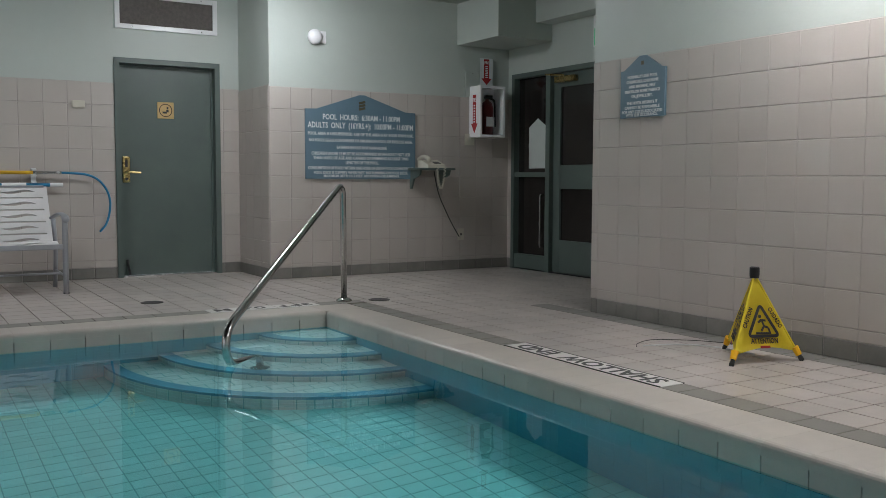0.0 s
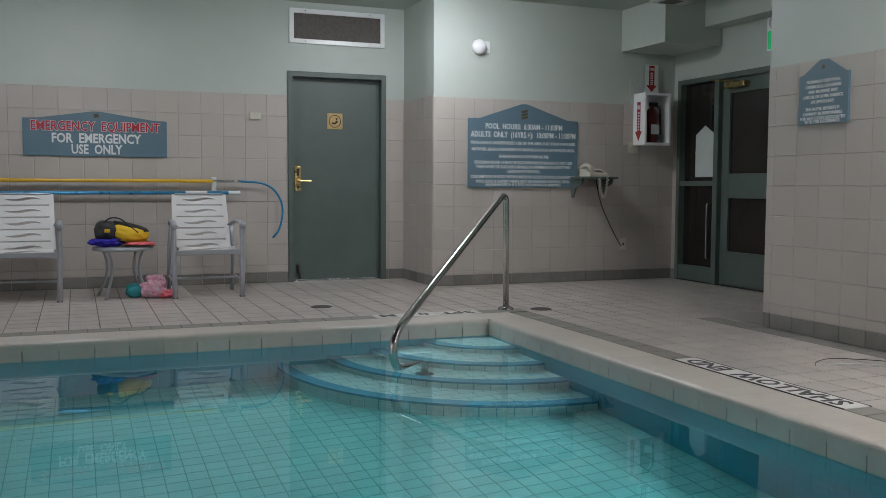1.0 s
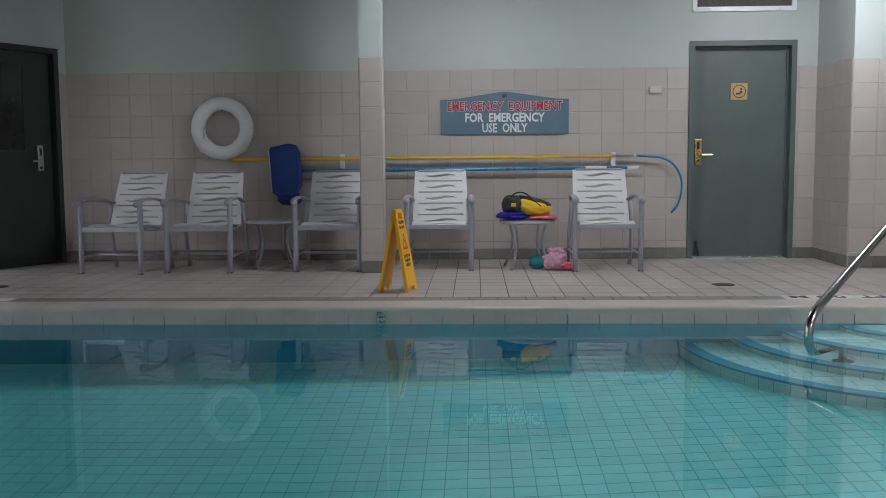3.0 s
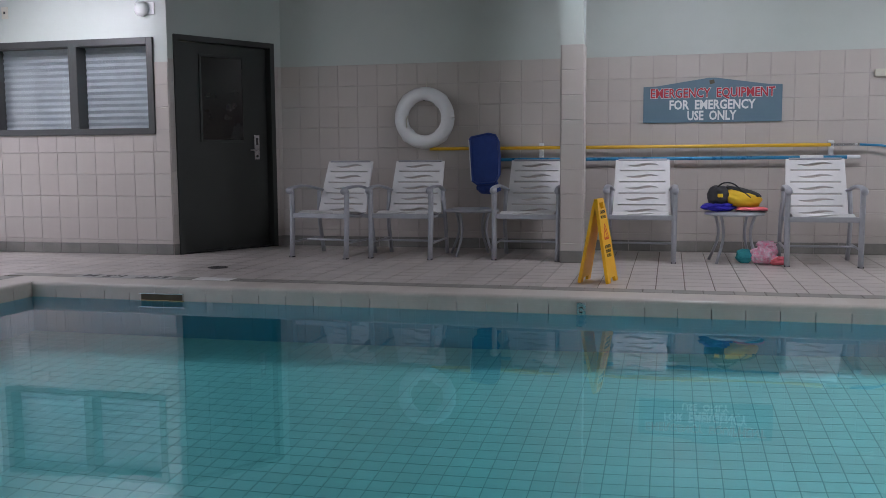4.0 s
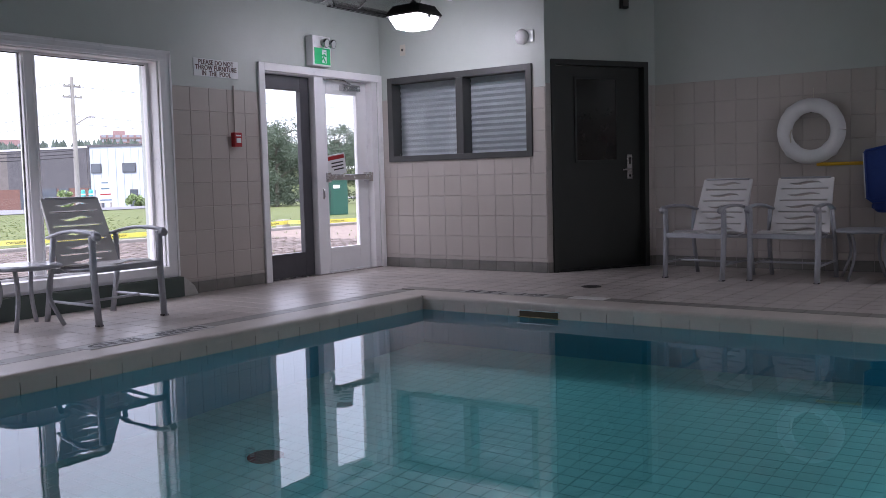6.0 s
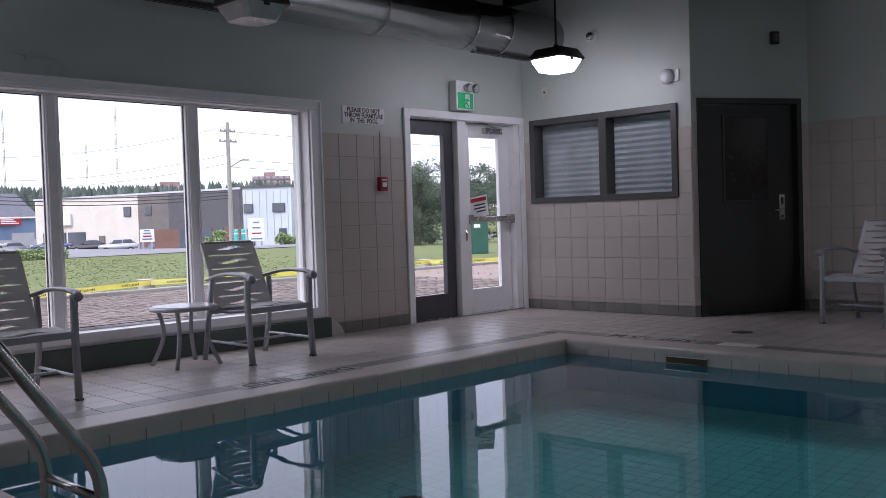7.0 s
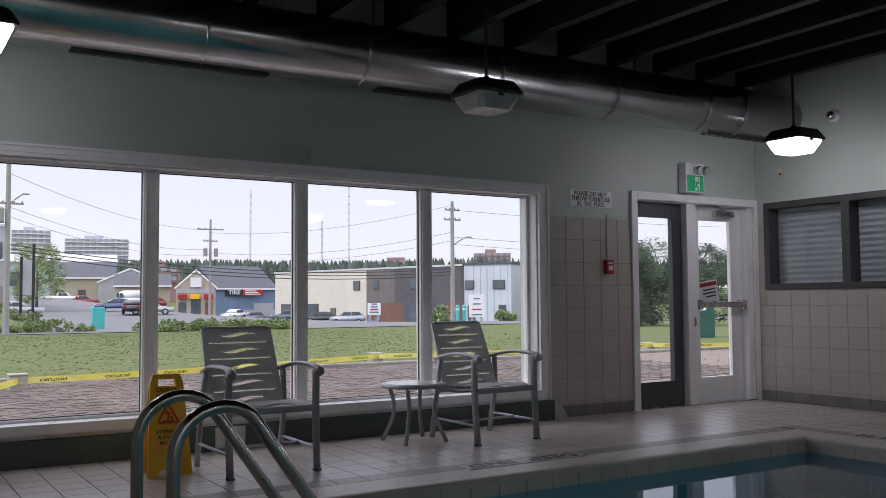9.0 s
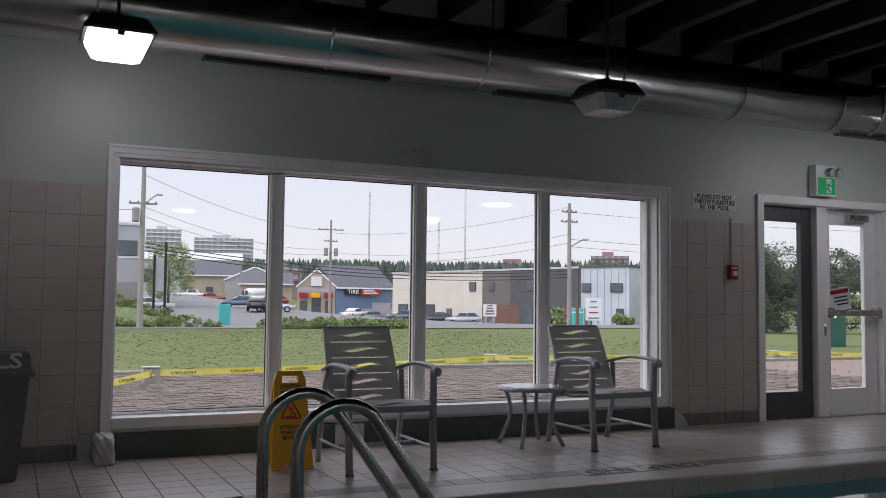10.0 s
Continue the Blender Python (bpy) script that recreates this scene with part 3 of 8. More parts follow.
# ---- lamps ----
def pendant(at, lit, rod=True, top=TOP):
    state = "lit" if lit else "unlit"
    lamp = thing("pendant_lamp", "square %s lamp with black housing and faceted glass bowl" % state, "lamp", "ceiling lamps", at)
    bm = bmesh.new()
    def ring(h, z, cut):
        c = h * cut
        return [bm.verts.new((x, y, z)) for x, y in ((-h + c, -h), (h - c, -h), (h, -h + c), (h, h - c), (h - c, h), (-h + c, h), (-h, h - c), (-h, -h + c))]
    rings = [ring(0.195, 0.118, 0.12), ring(0.20, 0.135, 0.12), ring(0.155, 0.215, 0.2), ring(0.10, 0.225, 0.3)]
    for a, b in zip(rings, rings[1:]):
        for j in range(8):
            bm.faces.new((a[j], a[(j + 1) % 8], b[(j + 1) % 8], b[j]))
    bm.faces.new(rings[0][::-1])
    bm.faces.new(rings[-1])
    part("housing", bm, BLACK, lamp)
    bm = bmesh.new()
    rings = [ring(0.07, 0.0, 0.3), ring(0.135, 0.012, 0.3), ring(0.172, 0.10, 0.15), ring(0.175, 0.117, 0.15)]
    for a, b in zip(rings, rings[1:]):
        for j in range(8):
            bm.faces.new((a[j], a[(j + 1) % 8], b[(j + 1) % 8], b[j]))
    bm.faces.new(rings[0][::-1])
    bm.faces.new(rings[-1])
    part("glass_bowl", bm, (LAMP_WEST if at[1] > -5 else LAMP_DIM) if lit else LAMP_OFF, lamp, state + " faceted glass bowl")
    if rod:
        bm = bmesh.new()
        tube(bm, [(0, 0, 0.22), (0, 0, top - at[2] - 0.003)], 0.011, 8)
        part("rod", bm, BLACK, lamp)
        bm = bmesh.new()
        lathe(bm, [(0.03, 0.20), (0.03, 0.255), (0.018, 0.27)], 12)
        part("collar", bm, BLACK, lamp)
    for s in (-1, 1):
        part("latch", boxes(((s * 0.178 - 0.006, -0.02, 0.095), (s * 0.178 + 0.006, 0.02, 0.13))), BLACK, lamp)
    return lamp


pendant((-7.60, -2.045, 2.35), True)
pendant((-7.60, -5.43, 2.37), False)
pendant((-7.86, -8.66, 2.435), True)


def recessed_light(at, drop):
    """A shallow square ceiling light: a white skirt with a tapered glass lens standing a little below it."""
    r = thing("ceiling_light", "square lit ceiling light out of view, with a white skirt and a shallow lens", "light", "recessed ceiling lights", at)
    for a in (((-0.21, -0.21, -0.045), (0.21, -0.18, -0.002)), ((-0.21, 0.18, -0.045), (0.21, 0.21, -0.002)), ((-0.21, -0.18, -0.045), (-0.18, 0.18, -0.002)), ((0.18, -0.18, -0.045), (0.21, 0.18, -0.002))):
        part("skirt", boxes(a, bevel=0.004), WHITE, r)
    bm = bmesh.new()
    lo = [bm.verts.new((x, y, -drop)) for x, y in ((-0.14, -0.14), (0.14, -0.14), (0.14, 0.14), (-0.14, 0.14))]
    hi = [bm.verts.new((x, y, -0.02)) for x, y in ((-0.178, -0.178), (0.178, -0.178), (0.178, 0.178), (-0.178, 0.178))]
    bm.faces.new(lo[::-1])
    bm.faces.new(hi)
    for j in range(4):
        bm.faces.new((lo[j], lo[(j + 1) % 4], hi[(j + 1) % 4], hi[j]))
    bmesh.ops.recalc_face_normals(bm, faces=bm.faces[:])
    part("lens", bm, LAMP_EAST if at[0] > 1.5 else LAMP_LIT, r, "lit prismatic lens")


# the fourth is an unseen light added to brighten the east wall
for x, y, drop in ((0.95, -1.80, 0.13), (-2.0, -1.85, 0.085), (1.90, -6.3, 0.075), (1.90, -9.2, 0.075)):
    recessed_light((x, y, LOW), drop)

# round metal air duct along the west wall
duct = thing("air_duct", "round galvanised air duct with slot grilles under the beams", "duct")
bm = bmesh.new()
DX, DZ, DR = -8.42, 2.895, 0.245
tube(bm, [(-7.2, -9.75, DZ), *bend([(-7.2, -9.75, DZ), (DX, -9.75, DZ), (DX, -8.9, DZ)], 0.55, 8)[1:], (DX, IWY - 0.003, DZ)], DR, 28)
part("pipe", bm, DUCT, duct, smooth=True)
for y in (-8.75, -7.25, -6.05, -4.85, -3.6, -2.45, -1.95):
    bm = bmesh.new()
    tube(bm, [(DX, y - 0.009, DZ), (DX, y - 0.006, DZ), (DX, y + 0.006, DZ), (DX, y + 0.009, DZ)], [DR + 0.001, DR + 0.004, DR + 0.004, DR + 0.001], 28)
    part("seam_band", bm, DUCT, duct)
for y0, y1 in ((-8.07, -6.75), (-5.87, -4.67), (-2.27, -1.4)):
    for k in range(4):
        a = radians(-106 + k * 8)
        bm = boxes(((DR - 0.004, y0, -0.006), (DR + 0.012, y1, 0.006)))
        turned(bm, Matrix.Translation((DX, 0, DZ)) @ Matrix.Rotation(-a, 4, "Y"))
        part("grille_slat", bm, BLACK if k % 2 else DUCT, duct)
for y in (-3.2, -5.9, -8.2):
    bm = bmesh.new()
    tube(bm, [(DX, y, DZ + DR - 0.01), (DX, y, TOP - 0.003)], 0.006, 6)
    part("hanger", bm, DUCT, duct)

# ---- doors and openings ----
def upright(x, y, z, rz):
    """A pose whose x-y plane stands upright, facing -y turned by rz."""
    return pose(x, y, z, 0, 0, rz) @ pose(0, 0, 0, 90, 0, 0)


def door_frame(parent, w, h, face, depth, material, proud=0.02):
    part("frame", boxes(((0, -proud, 0), (face, depth, h))), material, parent)
    part("frame", boxes(((w - face, -proud, 0), (w, depth, h))), material, parent)
    part("frame", boxes(((face, -proud, h - face), (w - face, depth, h))), material, parent)


def lever(parent, x, z, y, material, side=1):
    plate = part("lock_plate", boxes(((x - 0.034, y - 0.014, z - 0.12), (x + 0.034, y, z + 0.13)), bevel=0.006), material, parent)
    bm = bmesh.new()
    tube(bm, bend([(x, y - 0.01, z - 0.02), (x, y - 0.06, z - 0.02), (x + side * 0.125, y - 0.062, z - 0.025)], 0.02, 4), 0.010, 8)
    part("handle", bm, material, plate)
    bm = bmesh.new()
    tube(bm, [(x, y - 0.016, z - 0.085), (x, y - 0.012, z - 0.085), (x, y - 0.011, z - 0.085)], [0.014, 0.014, 0.012], 12)
    part("keyhole", bm, BLACK, plate)
    part("card_slot", boxes(((x - 0.012, y - 0.0165, z + 0.03), (x + 0.012, y - 0.013, z + 0.10))), BLACK, plate)


door_1 = tagged(thing("door_1", "closed green-grey steel door in a matching frame", "door", at=(-0.005, 0, 0)), kind="structure")
door_frame(door_1, 1.015, 2.09, 0.05, 0.15, DOOR_GREEN)
leaf = part("leaf", boxes(((0.055, 0.085, 0.012), (0.96, 0.13, 2.035)), bevel=0.003), DOOR_GREEN, door_1)
part("stop", boxes(((0.05, 0.066, 0.0), (0.068, 0.084, 2.04))), DOOR_GREEN, door_1)
part("stop", boxes(((0.947, 0.066, 0.0), (0.965, 0.084, 2.04))), DOOR_GREEN, door_1)
part("stop", boxes(((0.068, 0.066, 2.022), (0.947, 0.084, 2.04))), DOOR_GREEN, door_1)
part("threshold", boxes(((0.05, -0.01, 0.0), (0.965, 0.14, 0.010))), CHROME, door_1)
lever(door_1, 0.115, 1.03, 0.085, BRASS)
bm = bmesh.new()
tube(bm, bend([(0.11, 0.08, 0.16), (0.11, 0.05, 0.10), (0.125, 0.03, 0.02)], 0.03, 3), 0.012, 8)
part("foot_stop", bm, BLACK, door_1)
pict = thing("door_plate", "beige square pictogram plate on the door", "plate", at=(0.495, 0.083, 1.615))
part("plate", boxes(((-0.08, -0.008, -0.08), (0.08, 0, 0.08)), bevel=0.003), PLATE, pict)
bm = bmesh.new()
tube(bm, [(0.060 * math.cos(a), -0.0095, 0.060 * math.sin(a)) for a in (2 * math.pi * k / 28 for k in range(29))], 0.0035, 6, False)
part("ring", bm, WOOD_DARK, pict)
bm = boxes(((-0.03, -0.011, -0.03), (0.012, -0.008, -0.012)), ((0.006, -0.011, -0.018), (0.028, -0.008, 0.006)), ((0.010, -0.011, 0.012), (0.026, -0.008, 0.034)))
part("symbol", bm, BLACK, pict)

ang = math.degrees(math.atan2(1.138, 0.64))
o2 = Vector((IWX, IWY, 0)) + dv * 0.06
door_2 = tagged(thing("door_2", "closed dark olive door with a covered glass panel", "door", at=tuple(o2), rz=ang), kind="structure")
door_frame(door_2, 1.15, 2.08, 0.05, 0.15, DOOR_DARK)
part("leaf", boxes(((0.055, 0.06, 0.012), (1.095, 0.105, 2.025)), bevel=0.003), DOOR_DARK, door_2)
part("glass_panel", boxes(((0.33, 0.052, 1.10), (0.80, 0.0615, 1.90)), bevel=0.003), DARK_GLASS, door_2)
for a in (((0.305, 0.049, 1.075), (0.33, 0.061, 1.925)), ((0.80, 0.049, 1.075), (0.825, 0.061, 1.925)), ((0.33, 0.049, 1.90), (0.80, 0.061, 1.925)), ((0.33, 0.049, 1.075), (0.80, 0.061, 1.10))):
    part("glazing_bead", boxes(a, bevel=0.003), DOOR_DARK, door_2)
lever(door_2, 0.96, 1.02, 0.06, CHROME, -1)
part("threshold", boxes(((0.05, -0.01, 0.0), (1.10, 0.13, 0.010))), BLACK, door_2)

# inner window with pleated blinds
window_2 = tagged(thing("window_2", "dark-framed inner window with two pale pleated blinds", "window"), kind="structure")
x0, x1, z0, z1 = -8.67, -6.865, 1.147, 2.05
for a in (((x0, IWY - 0.02, z0), (x0 + 0.065, IWY + 0.16, z1)), ((x1 - 0.065, IWY - 0.02, z0), (x1, IWY + 0.16, z1)), ((x0 + 0.065, IWY - 0.02, z1 - 0.065), (x1 - 0.065, IWY + 0.16, z1)),
          ((x0 + 0.065, IWY - 0.02, z0), (x1 - 0.065, IWY + 0.16, z0 + 0.06))):
    part("window_frame", boxes(a, bevel=0.003), WINDOW_GREY, window_2)
part("mullion", boxes(((-7.765, IWY - 0.02, z0 + 0.06), (-7.675, IWY + 0.16, z1 - 0.065)), bevel=0.003), WINDOW_GREY, window_2)
for a, b in ((x0 + 0.065, -7.765), (-7.675, x1 - 0.065)):
    p = part("pane", boxes(((a, IWY + 0.10, z0 + 0.06), (b, IWY + 0.106, z1 - 0.065))), GLASS, window_2)
    p.visible_shadow = False
    bm = bmesh.new()
    n = 26
    zz = [z0 + 0.06 + (z1 - z0 - 0.125) * k / n for k in range(n + 1)]
    prof = [(IWY + 0.125 + (0.012 if k % 2 else 0.0), z) for k, z in enumerate(zz)]
    lo = [bm.verts.new((a + 0.002, y, z)) for y, z in prof]
    hi = [bm.verts.new((b - 0.002, y, z)) for y, z in prof]
    for k in range(n):
        bm.faces.new((lo[k], hi[k], hi[k + 1], lo[k + 1]))
    bmesh.ops.solidify(bm, geom=bm.faces[:], thickness=0.003)
    part("blind", bm, BLIND, window_2, "pale grey pleated paper blind")
structure("wall_inner_room", boxes(((WEST, IWY + 0.35, 0), (IWX - 0.3, IWY + 0.37, TOP))), PAINT, "plain wall of the room behind the inner window")
structure("wall_behind_door", boxes(((-7.1, 0.2, 0), (-5.9, 0.22, TOP))), PAINT, "plain wall behind the dark door")

# glazed exit: fixed dark sidelight, white mullion, white door with a push bar
door_3 = tagged(thing("door_3", "white glazed exit door beside a dark framed sidelight", "door"), kind="structure")
ey0, ey1, eh = -2.87, -1.20, 2.015
for a in ((ey0 - 0.075, 0, ey0, eh + 0.075, -0.002, 0.028), (ey1, 0, ey1 + 0.055, eh + 0.075, -0.002, 0.028), (ey0, eh, ey1, eh + 0.075, -0.002, 0.028),
          (ey0, 0.012, ey0 + 0.012, eh, -0.2, -0.003), (ey1 - 0.09, 0.012, ey1, eh, -0.2, -0.003), (ey0 + 0.012, eh - 0.012, ey1 - 0.09, eh, -0.2, -0.003)):
    part("frame", west_box(*a), WHITE, door_3)
part("mullion", west_box(-2.185, 0.012, -2.055, eh - 0.012, -0.14, 0.005), WHITE, door_3)
part("threshold", west_box(ey0, 0.0, ey1, 0.012, -0.24, 0.02), CHROME, door_3)
DARK_ALU = mat("dark_aluminium", (0.075, 0.075, 0.085), (0.095, 0.095, 0.105), 6, 0.4, 0.3)
side = part("sidelight", west_box(ey0 + 0.014, 0.014, ey0 + 0.085, eh - 0.014, -0.13, -0.07), DARK_ALU, door_3, "dark aluminium fixed glazed panel")
for a in ((-2.315, 0.014, -2.187, eh - 0.014), (ey0 + 0.086, 0.014, -2.316, 0.25), (ey0 + 0.086, eh - 0.155, -2.316, eh - 0.014)):
    part("rail", west_box(*a, -0.13, -0.07), DARK_ALU, side)
p = part("pane", west_box(ey0 + 0.085, 0.25, -2.315, eh - 0.155, -0.103, -0.097, 0), GLASS, side)
p.visible_shadow = False
lf = part("leaf", west_box(-2.053, 0.016, -1.925, eh - 0.016, -0.13, -0.085), WHITE, door_3, "white glazed door leaf")
for a in ((-1.455, 0.016, -1.292, eh - 0.016), (-1.924, 0.016, -1.456, 0.262), (-1.924, eh - 0.155, -1.456, eh - 0.016)):
    part("rail", west_box(*a, -0.13, -0.085), WHITE, lf)
p = part("pane", west_box(-1.925, 0.262, -1.455, eh - 0.155, -0.111, -0.105, 0), GLASS, lf)
p.visible_shadow = False
bar = part("push_bar", west_box(-2.02, 0.965, -1.32, 1.025, -0.045, 0.0, 0.01), CHROME, lf)
for y in (-2.02, -1.36):
    part("bar_end", west_box(y - 0.01, 0.945, y + 0.05, 1.045, -0.085, 0.004, 0.008), CHROME, bar)
closer = part("closer", west_box(-1.72, 1.90, -1.45, 1.965, -0.085, -0.02, 0.01), CHROME, door_3)
bm = bmesh.new()
tube(bm, bend([(WEST - 0.03, -1.6, 1.97), (WEST + 0.05, -1.78, 1.99), (WEST - 0.02, -1.98, 2.0)], 0.03, 3), 0.008, 6)
part("closer_arm", bm, CHROME, closer)
bm = bmesh.new()
tube(bm, [(WEST + 0.0, -2.10, 0.78), (WEST + 0.012, -2.10, 0.80), (WEST + 0.012, -2.10, 0.86), (WEST, -2.10, 0.88)], 0.012, 8)
part("pull", bm, CHROME, door_3)
notice = thing("door_notice", "white paper notice with a red heading taped to the glass", "notice", at=(WEST - 0.098, -1.78, 1.13))
part("sheet", turned(boxes(((-0.0, -0.14, -0.11), (0.003, 0.14, 0.11))), pose(0, 0, 0, 8, 0, 0)), SIGN_WHITE, notice)
part("heading", turned(boxes(((0.003, -0.125, 0.055), (0.0045, 0.125, 0.095))), pose(0, 0, 0, 8, 0, 0)), RED, notice)
for z in (0.02, -0.015, -0.05):
    part("text_line", turned(boxes(((0.003, -0.10 + abs(z), z - 0.007), (0.0045, 0.10, z + 0.007))), pose(0, 0, 0, 8, 0, 0)), BLACK, notice)

# dark green glazed entrance with a sidelight
door_4 = tagged(thing("door_4", "dark green glazed entrance door with a tall sidelight", "door", at=(ENX, SGY - 0.09, 0), rz=-90), kind="structure")
W4 = 1.66
door_frame(door_4, W4, 2.07, 0.05, 0.15, DOOR_GREEN)
part("mullion", boxes(((0.60, -0.02, 0.0), (0.67, 0.15, 2.02)), bevel=0.003), DOOR_GREEN, door_4)
part("transom", boxes(((0.05, -0.01, 0.98), (0.60, 0.12, 1.03)), bevel=0.003), DOOR_GREEN, door_4)
part("kick_rail", boxes(((0.05, -0.01, 0.0), (0.60, 0.12, 0.16)), bevel=0.003), DOOR_GREEN, door_4)
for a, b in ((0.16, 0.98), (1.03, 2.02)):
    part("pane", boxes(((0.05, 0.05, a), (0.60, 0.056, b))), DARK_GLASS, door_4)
lf = part("leaf", boxes(((0.672, 0.03, 0.012), (0.78, 0.075, 2.018)), bevel=0.003), DOOR_GREEN, door_4)
for a in (((1.50, 0.03, 0.012), (1.608, 0.075, 2.018)), ((0.78, 0.03, 0.012), (1.50, 0.075, 0.34)), ((0.78, 0.03, 0.86), (1.50, 0.075, 1.10)), ((0.78, 0.03, 1.88), (1.50, 0.075, 2.018))):
    part("rail", boxes(a, bevel=0.003), DOOR_GREEN, lf)
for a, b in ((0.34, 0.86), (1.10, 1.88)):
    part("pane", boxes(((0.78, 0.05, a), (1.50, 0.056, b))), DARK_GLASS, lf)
# black strip added to stop outdoor light leaking under the leaf
part("threshold", boxes(((0.0, -0.01, -0.01), (W4, 0.16, 0.013))), BLACK, door_4)
cl = part("closer", boxes(((0.75, -0.035, 1.92), (1.05, 0.028, 1.98)), bevel=0.01), BRASS, lf)
bm = bmesh.new()
tube(bm, [(0.9, -0.03, 1.985), (0.72, -0.12, 2.0), (0.70, -0.02, 2.01)], 0.009, 6)
part("closer_arm", bm, BRASS, cl)
bm = bmesh.new()
tube(bm, [(0.47, 0.03, 0.25), (0.47, 0.02, 0.27), (0.47, 0.02, 0.78), (0.47, 0.03, 0.80)], 0.011, 8)
part("pull", bm, CHROME, door_4)
lever(lf, 1.55, 0.95, 0.03, CHROME, -1)
SIGN_BACK = mat("pale_sign_back", (0.50, 0.55, 0.53), (0.56, 0.61, 0.59), 6, 0.5)
back = thing("hung_sign", "back of a pale gabled sign hung behind the sidelight glass", "sign", at=(ENX + 0.044, -1.335, 1.32), rz=-90)
bm = bmesh.new()
prism(bm, [(-0.15, -0.25), (0.15, -0.25), (0.15, 0.18), (0.0, 0.27), (-0.15, 0.18)], "y", 0, 0.004)
part("board", bm, SIGN_BACK, back)
part("batten", boxes(((-0.15, -0.003, -0.02), (0.15, 0.0, 0.005))), SIGN_BACK, back)

# ---- fixtures on the north wall ----
vent = thing("wall_vent", "white-framed return air vent with a dark mesh grid", "vent", at=(0.503, 0, 2.533))
for a in (((-0.49, -0.022, -0.17), (-0.445, -0.002, 0.17)), ((0.445, -0.022, -0.17), (0.49, -0.002, 0.17)), ((-0.445, -0.022, -0.17), (0.445, -0.002, -0.125)), ((-0.445, -0.022, 0.125), (0.445, -0.002, 0.17))):
    part("frame", boxes(a, bevel=0.003), WHITE, vent)
part("mesh_grid", boxes(((-0.445, -0.008, -0.125), (0.445, -0.002, 0.125))), VENT_DARK, vent)
for x in (-0.33, 0.33):
    for z in (-0.148, 0.148):
        bm = bmesh.new()
        tube(bm, [(x, -0.0235, z), (x, -0.02, z)], 0.006, 8)
        part("screw", bm, CHROME, vent)


def gable_board(name, label, w, z0, zs, zp, m, thick=0.018, shoulder=0.14):
    """A board with a low gabled top, centred on x, its face at z=thick of the pose m."""
    sign = thing(name, label, "sign")
    sign.matrix_basis = m
    bm = bmesh.new()
    h = w / 2
    prism(bm, [(-h, z0), (h, z0), (h, zs), (h - shoulder * w * 0.7, zs + 0.004), (0.03, zp), (-0.03, zp), (-h + shoulder * w * 0.7, zs + 0.004), (-h, zs)], "z", 0, thick)
    part("board", bm, SIGN_BLUE, sign)
    return sign


es = gable_board("emergency_sign", "slate blue gabled emergency equipment sign on the tiles", 1.24, 1.22, 1.555, 1.628, upright(-1.778, -0.006, 0, 0))
words("lettering", "EMERGENCY  EQUIPMENT", 0.120, SIGN_WHITE, es, pose(0, 1.487, 0.018), 1.1175, label="white outline of the heading", bold=0.05)
words("lettering", "EMERGENCY  EQUIPMENT", 0.120, SIGN_RED, es, pose(0, 1.487, 0.0205), 1.11, label="red heading letters", bold=0.022)
words("lettering", "FOR  EMERGENCY", 0.118, SIGN_WHITE, es, pose(0, 1.378, 0.0185), 0.77, bold=0.03)
words("lettering", "USE  ONLY", 0.118, SIGN_WHITE, es, pose(0, 1.278, 0.0185), 0.44, bold=0.03)
EMBLEM = mat("olive_emblem", (0.06, 0.055, 0.03), (0.09, 0.08, 0.045), 9, 0.5)
part("emblem", turned(boxes(((-0.022, -0.018, 0.018), (0.022, 0.018, 0.0195))), pose(0, 1.59, 0, 0, 0, 12)), EMBLEM, es)

hs = gable_board("pool_hours_sign", "slate blue gabled pool hours notice board", 1.20, 0.953, 1.62, 1.772, upright(2.161, SGY - 0.006, 0, 0))
for k, (txt, z, s, w) in enumerate((("POOL  HOURS:  6:30AM - 11:00PM", 1.535, 0.075, 0.84), ("ADULTS  ONLY  (16YRS.+):  10:00PM - 11:00PM", 1.455, 0.078, 1.15),
                                    ("POOL AREA IS UNSUPERVISED. USE OF THE AREA IS AT YOUR OWN RISK.", 1.375, 0.042, 1.15), ("NO FOOD, GLASS CONTAINERS OR SMOKING IN POOL OR EXERCISE AREA.", 1.312, 0.042, 1.13),
                                    ("BATHERS SHOULD NOT SWIM ALONE.", 1.245, 0.042, 0.55), ("CHILDREN UNDER 12 MUST BE ACCOMPANIED BY AN ADULT NOT LESS", 1.185, 0.042, 1.08),
                                    ("THAN 16YRS. OF AGE AND CAPABLE OF SWIMMING AT LEAST TWO", 1.142, 0.042, 1.04), ("LENGTHS OF THE POOL.", 1.098, 0.042, 0.36),
                                    ("CONSUMPTION OF FOOD WITHIN ONE HOUR OF USE OF POOL IS DANGEROUS.", 1.045, 0.042, 1.15), ("POOL DECK IS SLIPPERY WHEN WET. NO RUNNING ON POOL DECK.", 1.0, 0.040, 1.03),
                                    ("MAXIMUM DEPTH IS 5 FEET. NO DIVING OR JUMPING.", 0.972 - 0.004, 0.036, 0.83))):
    words("lettering", txt, s, SIGN_WHITE, hs, pose(0, z + 0.012, 0.0185), w, 0.001)
for k in range(3):
    part("emblem", turned(boxes(((-0.035, -0.012, 0.018), (0.035, 0.012, 0.0195))), pose(0, 1.67 + 0.03 * (k - 1), 0, 0, 0, 14)), EMBLEM, hs)

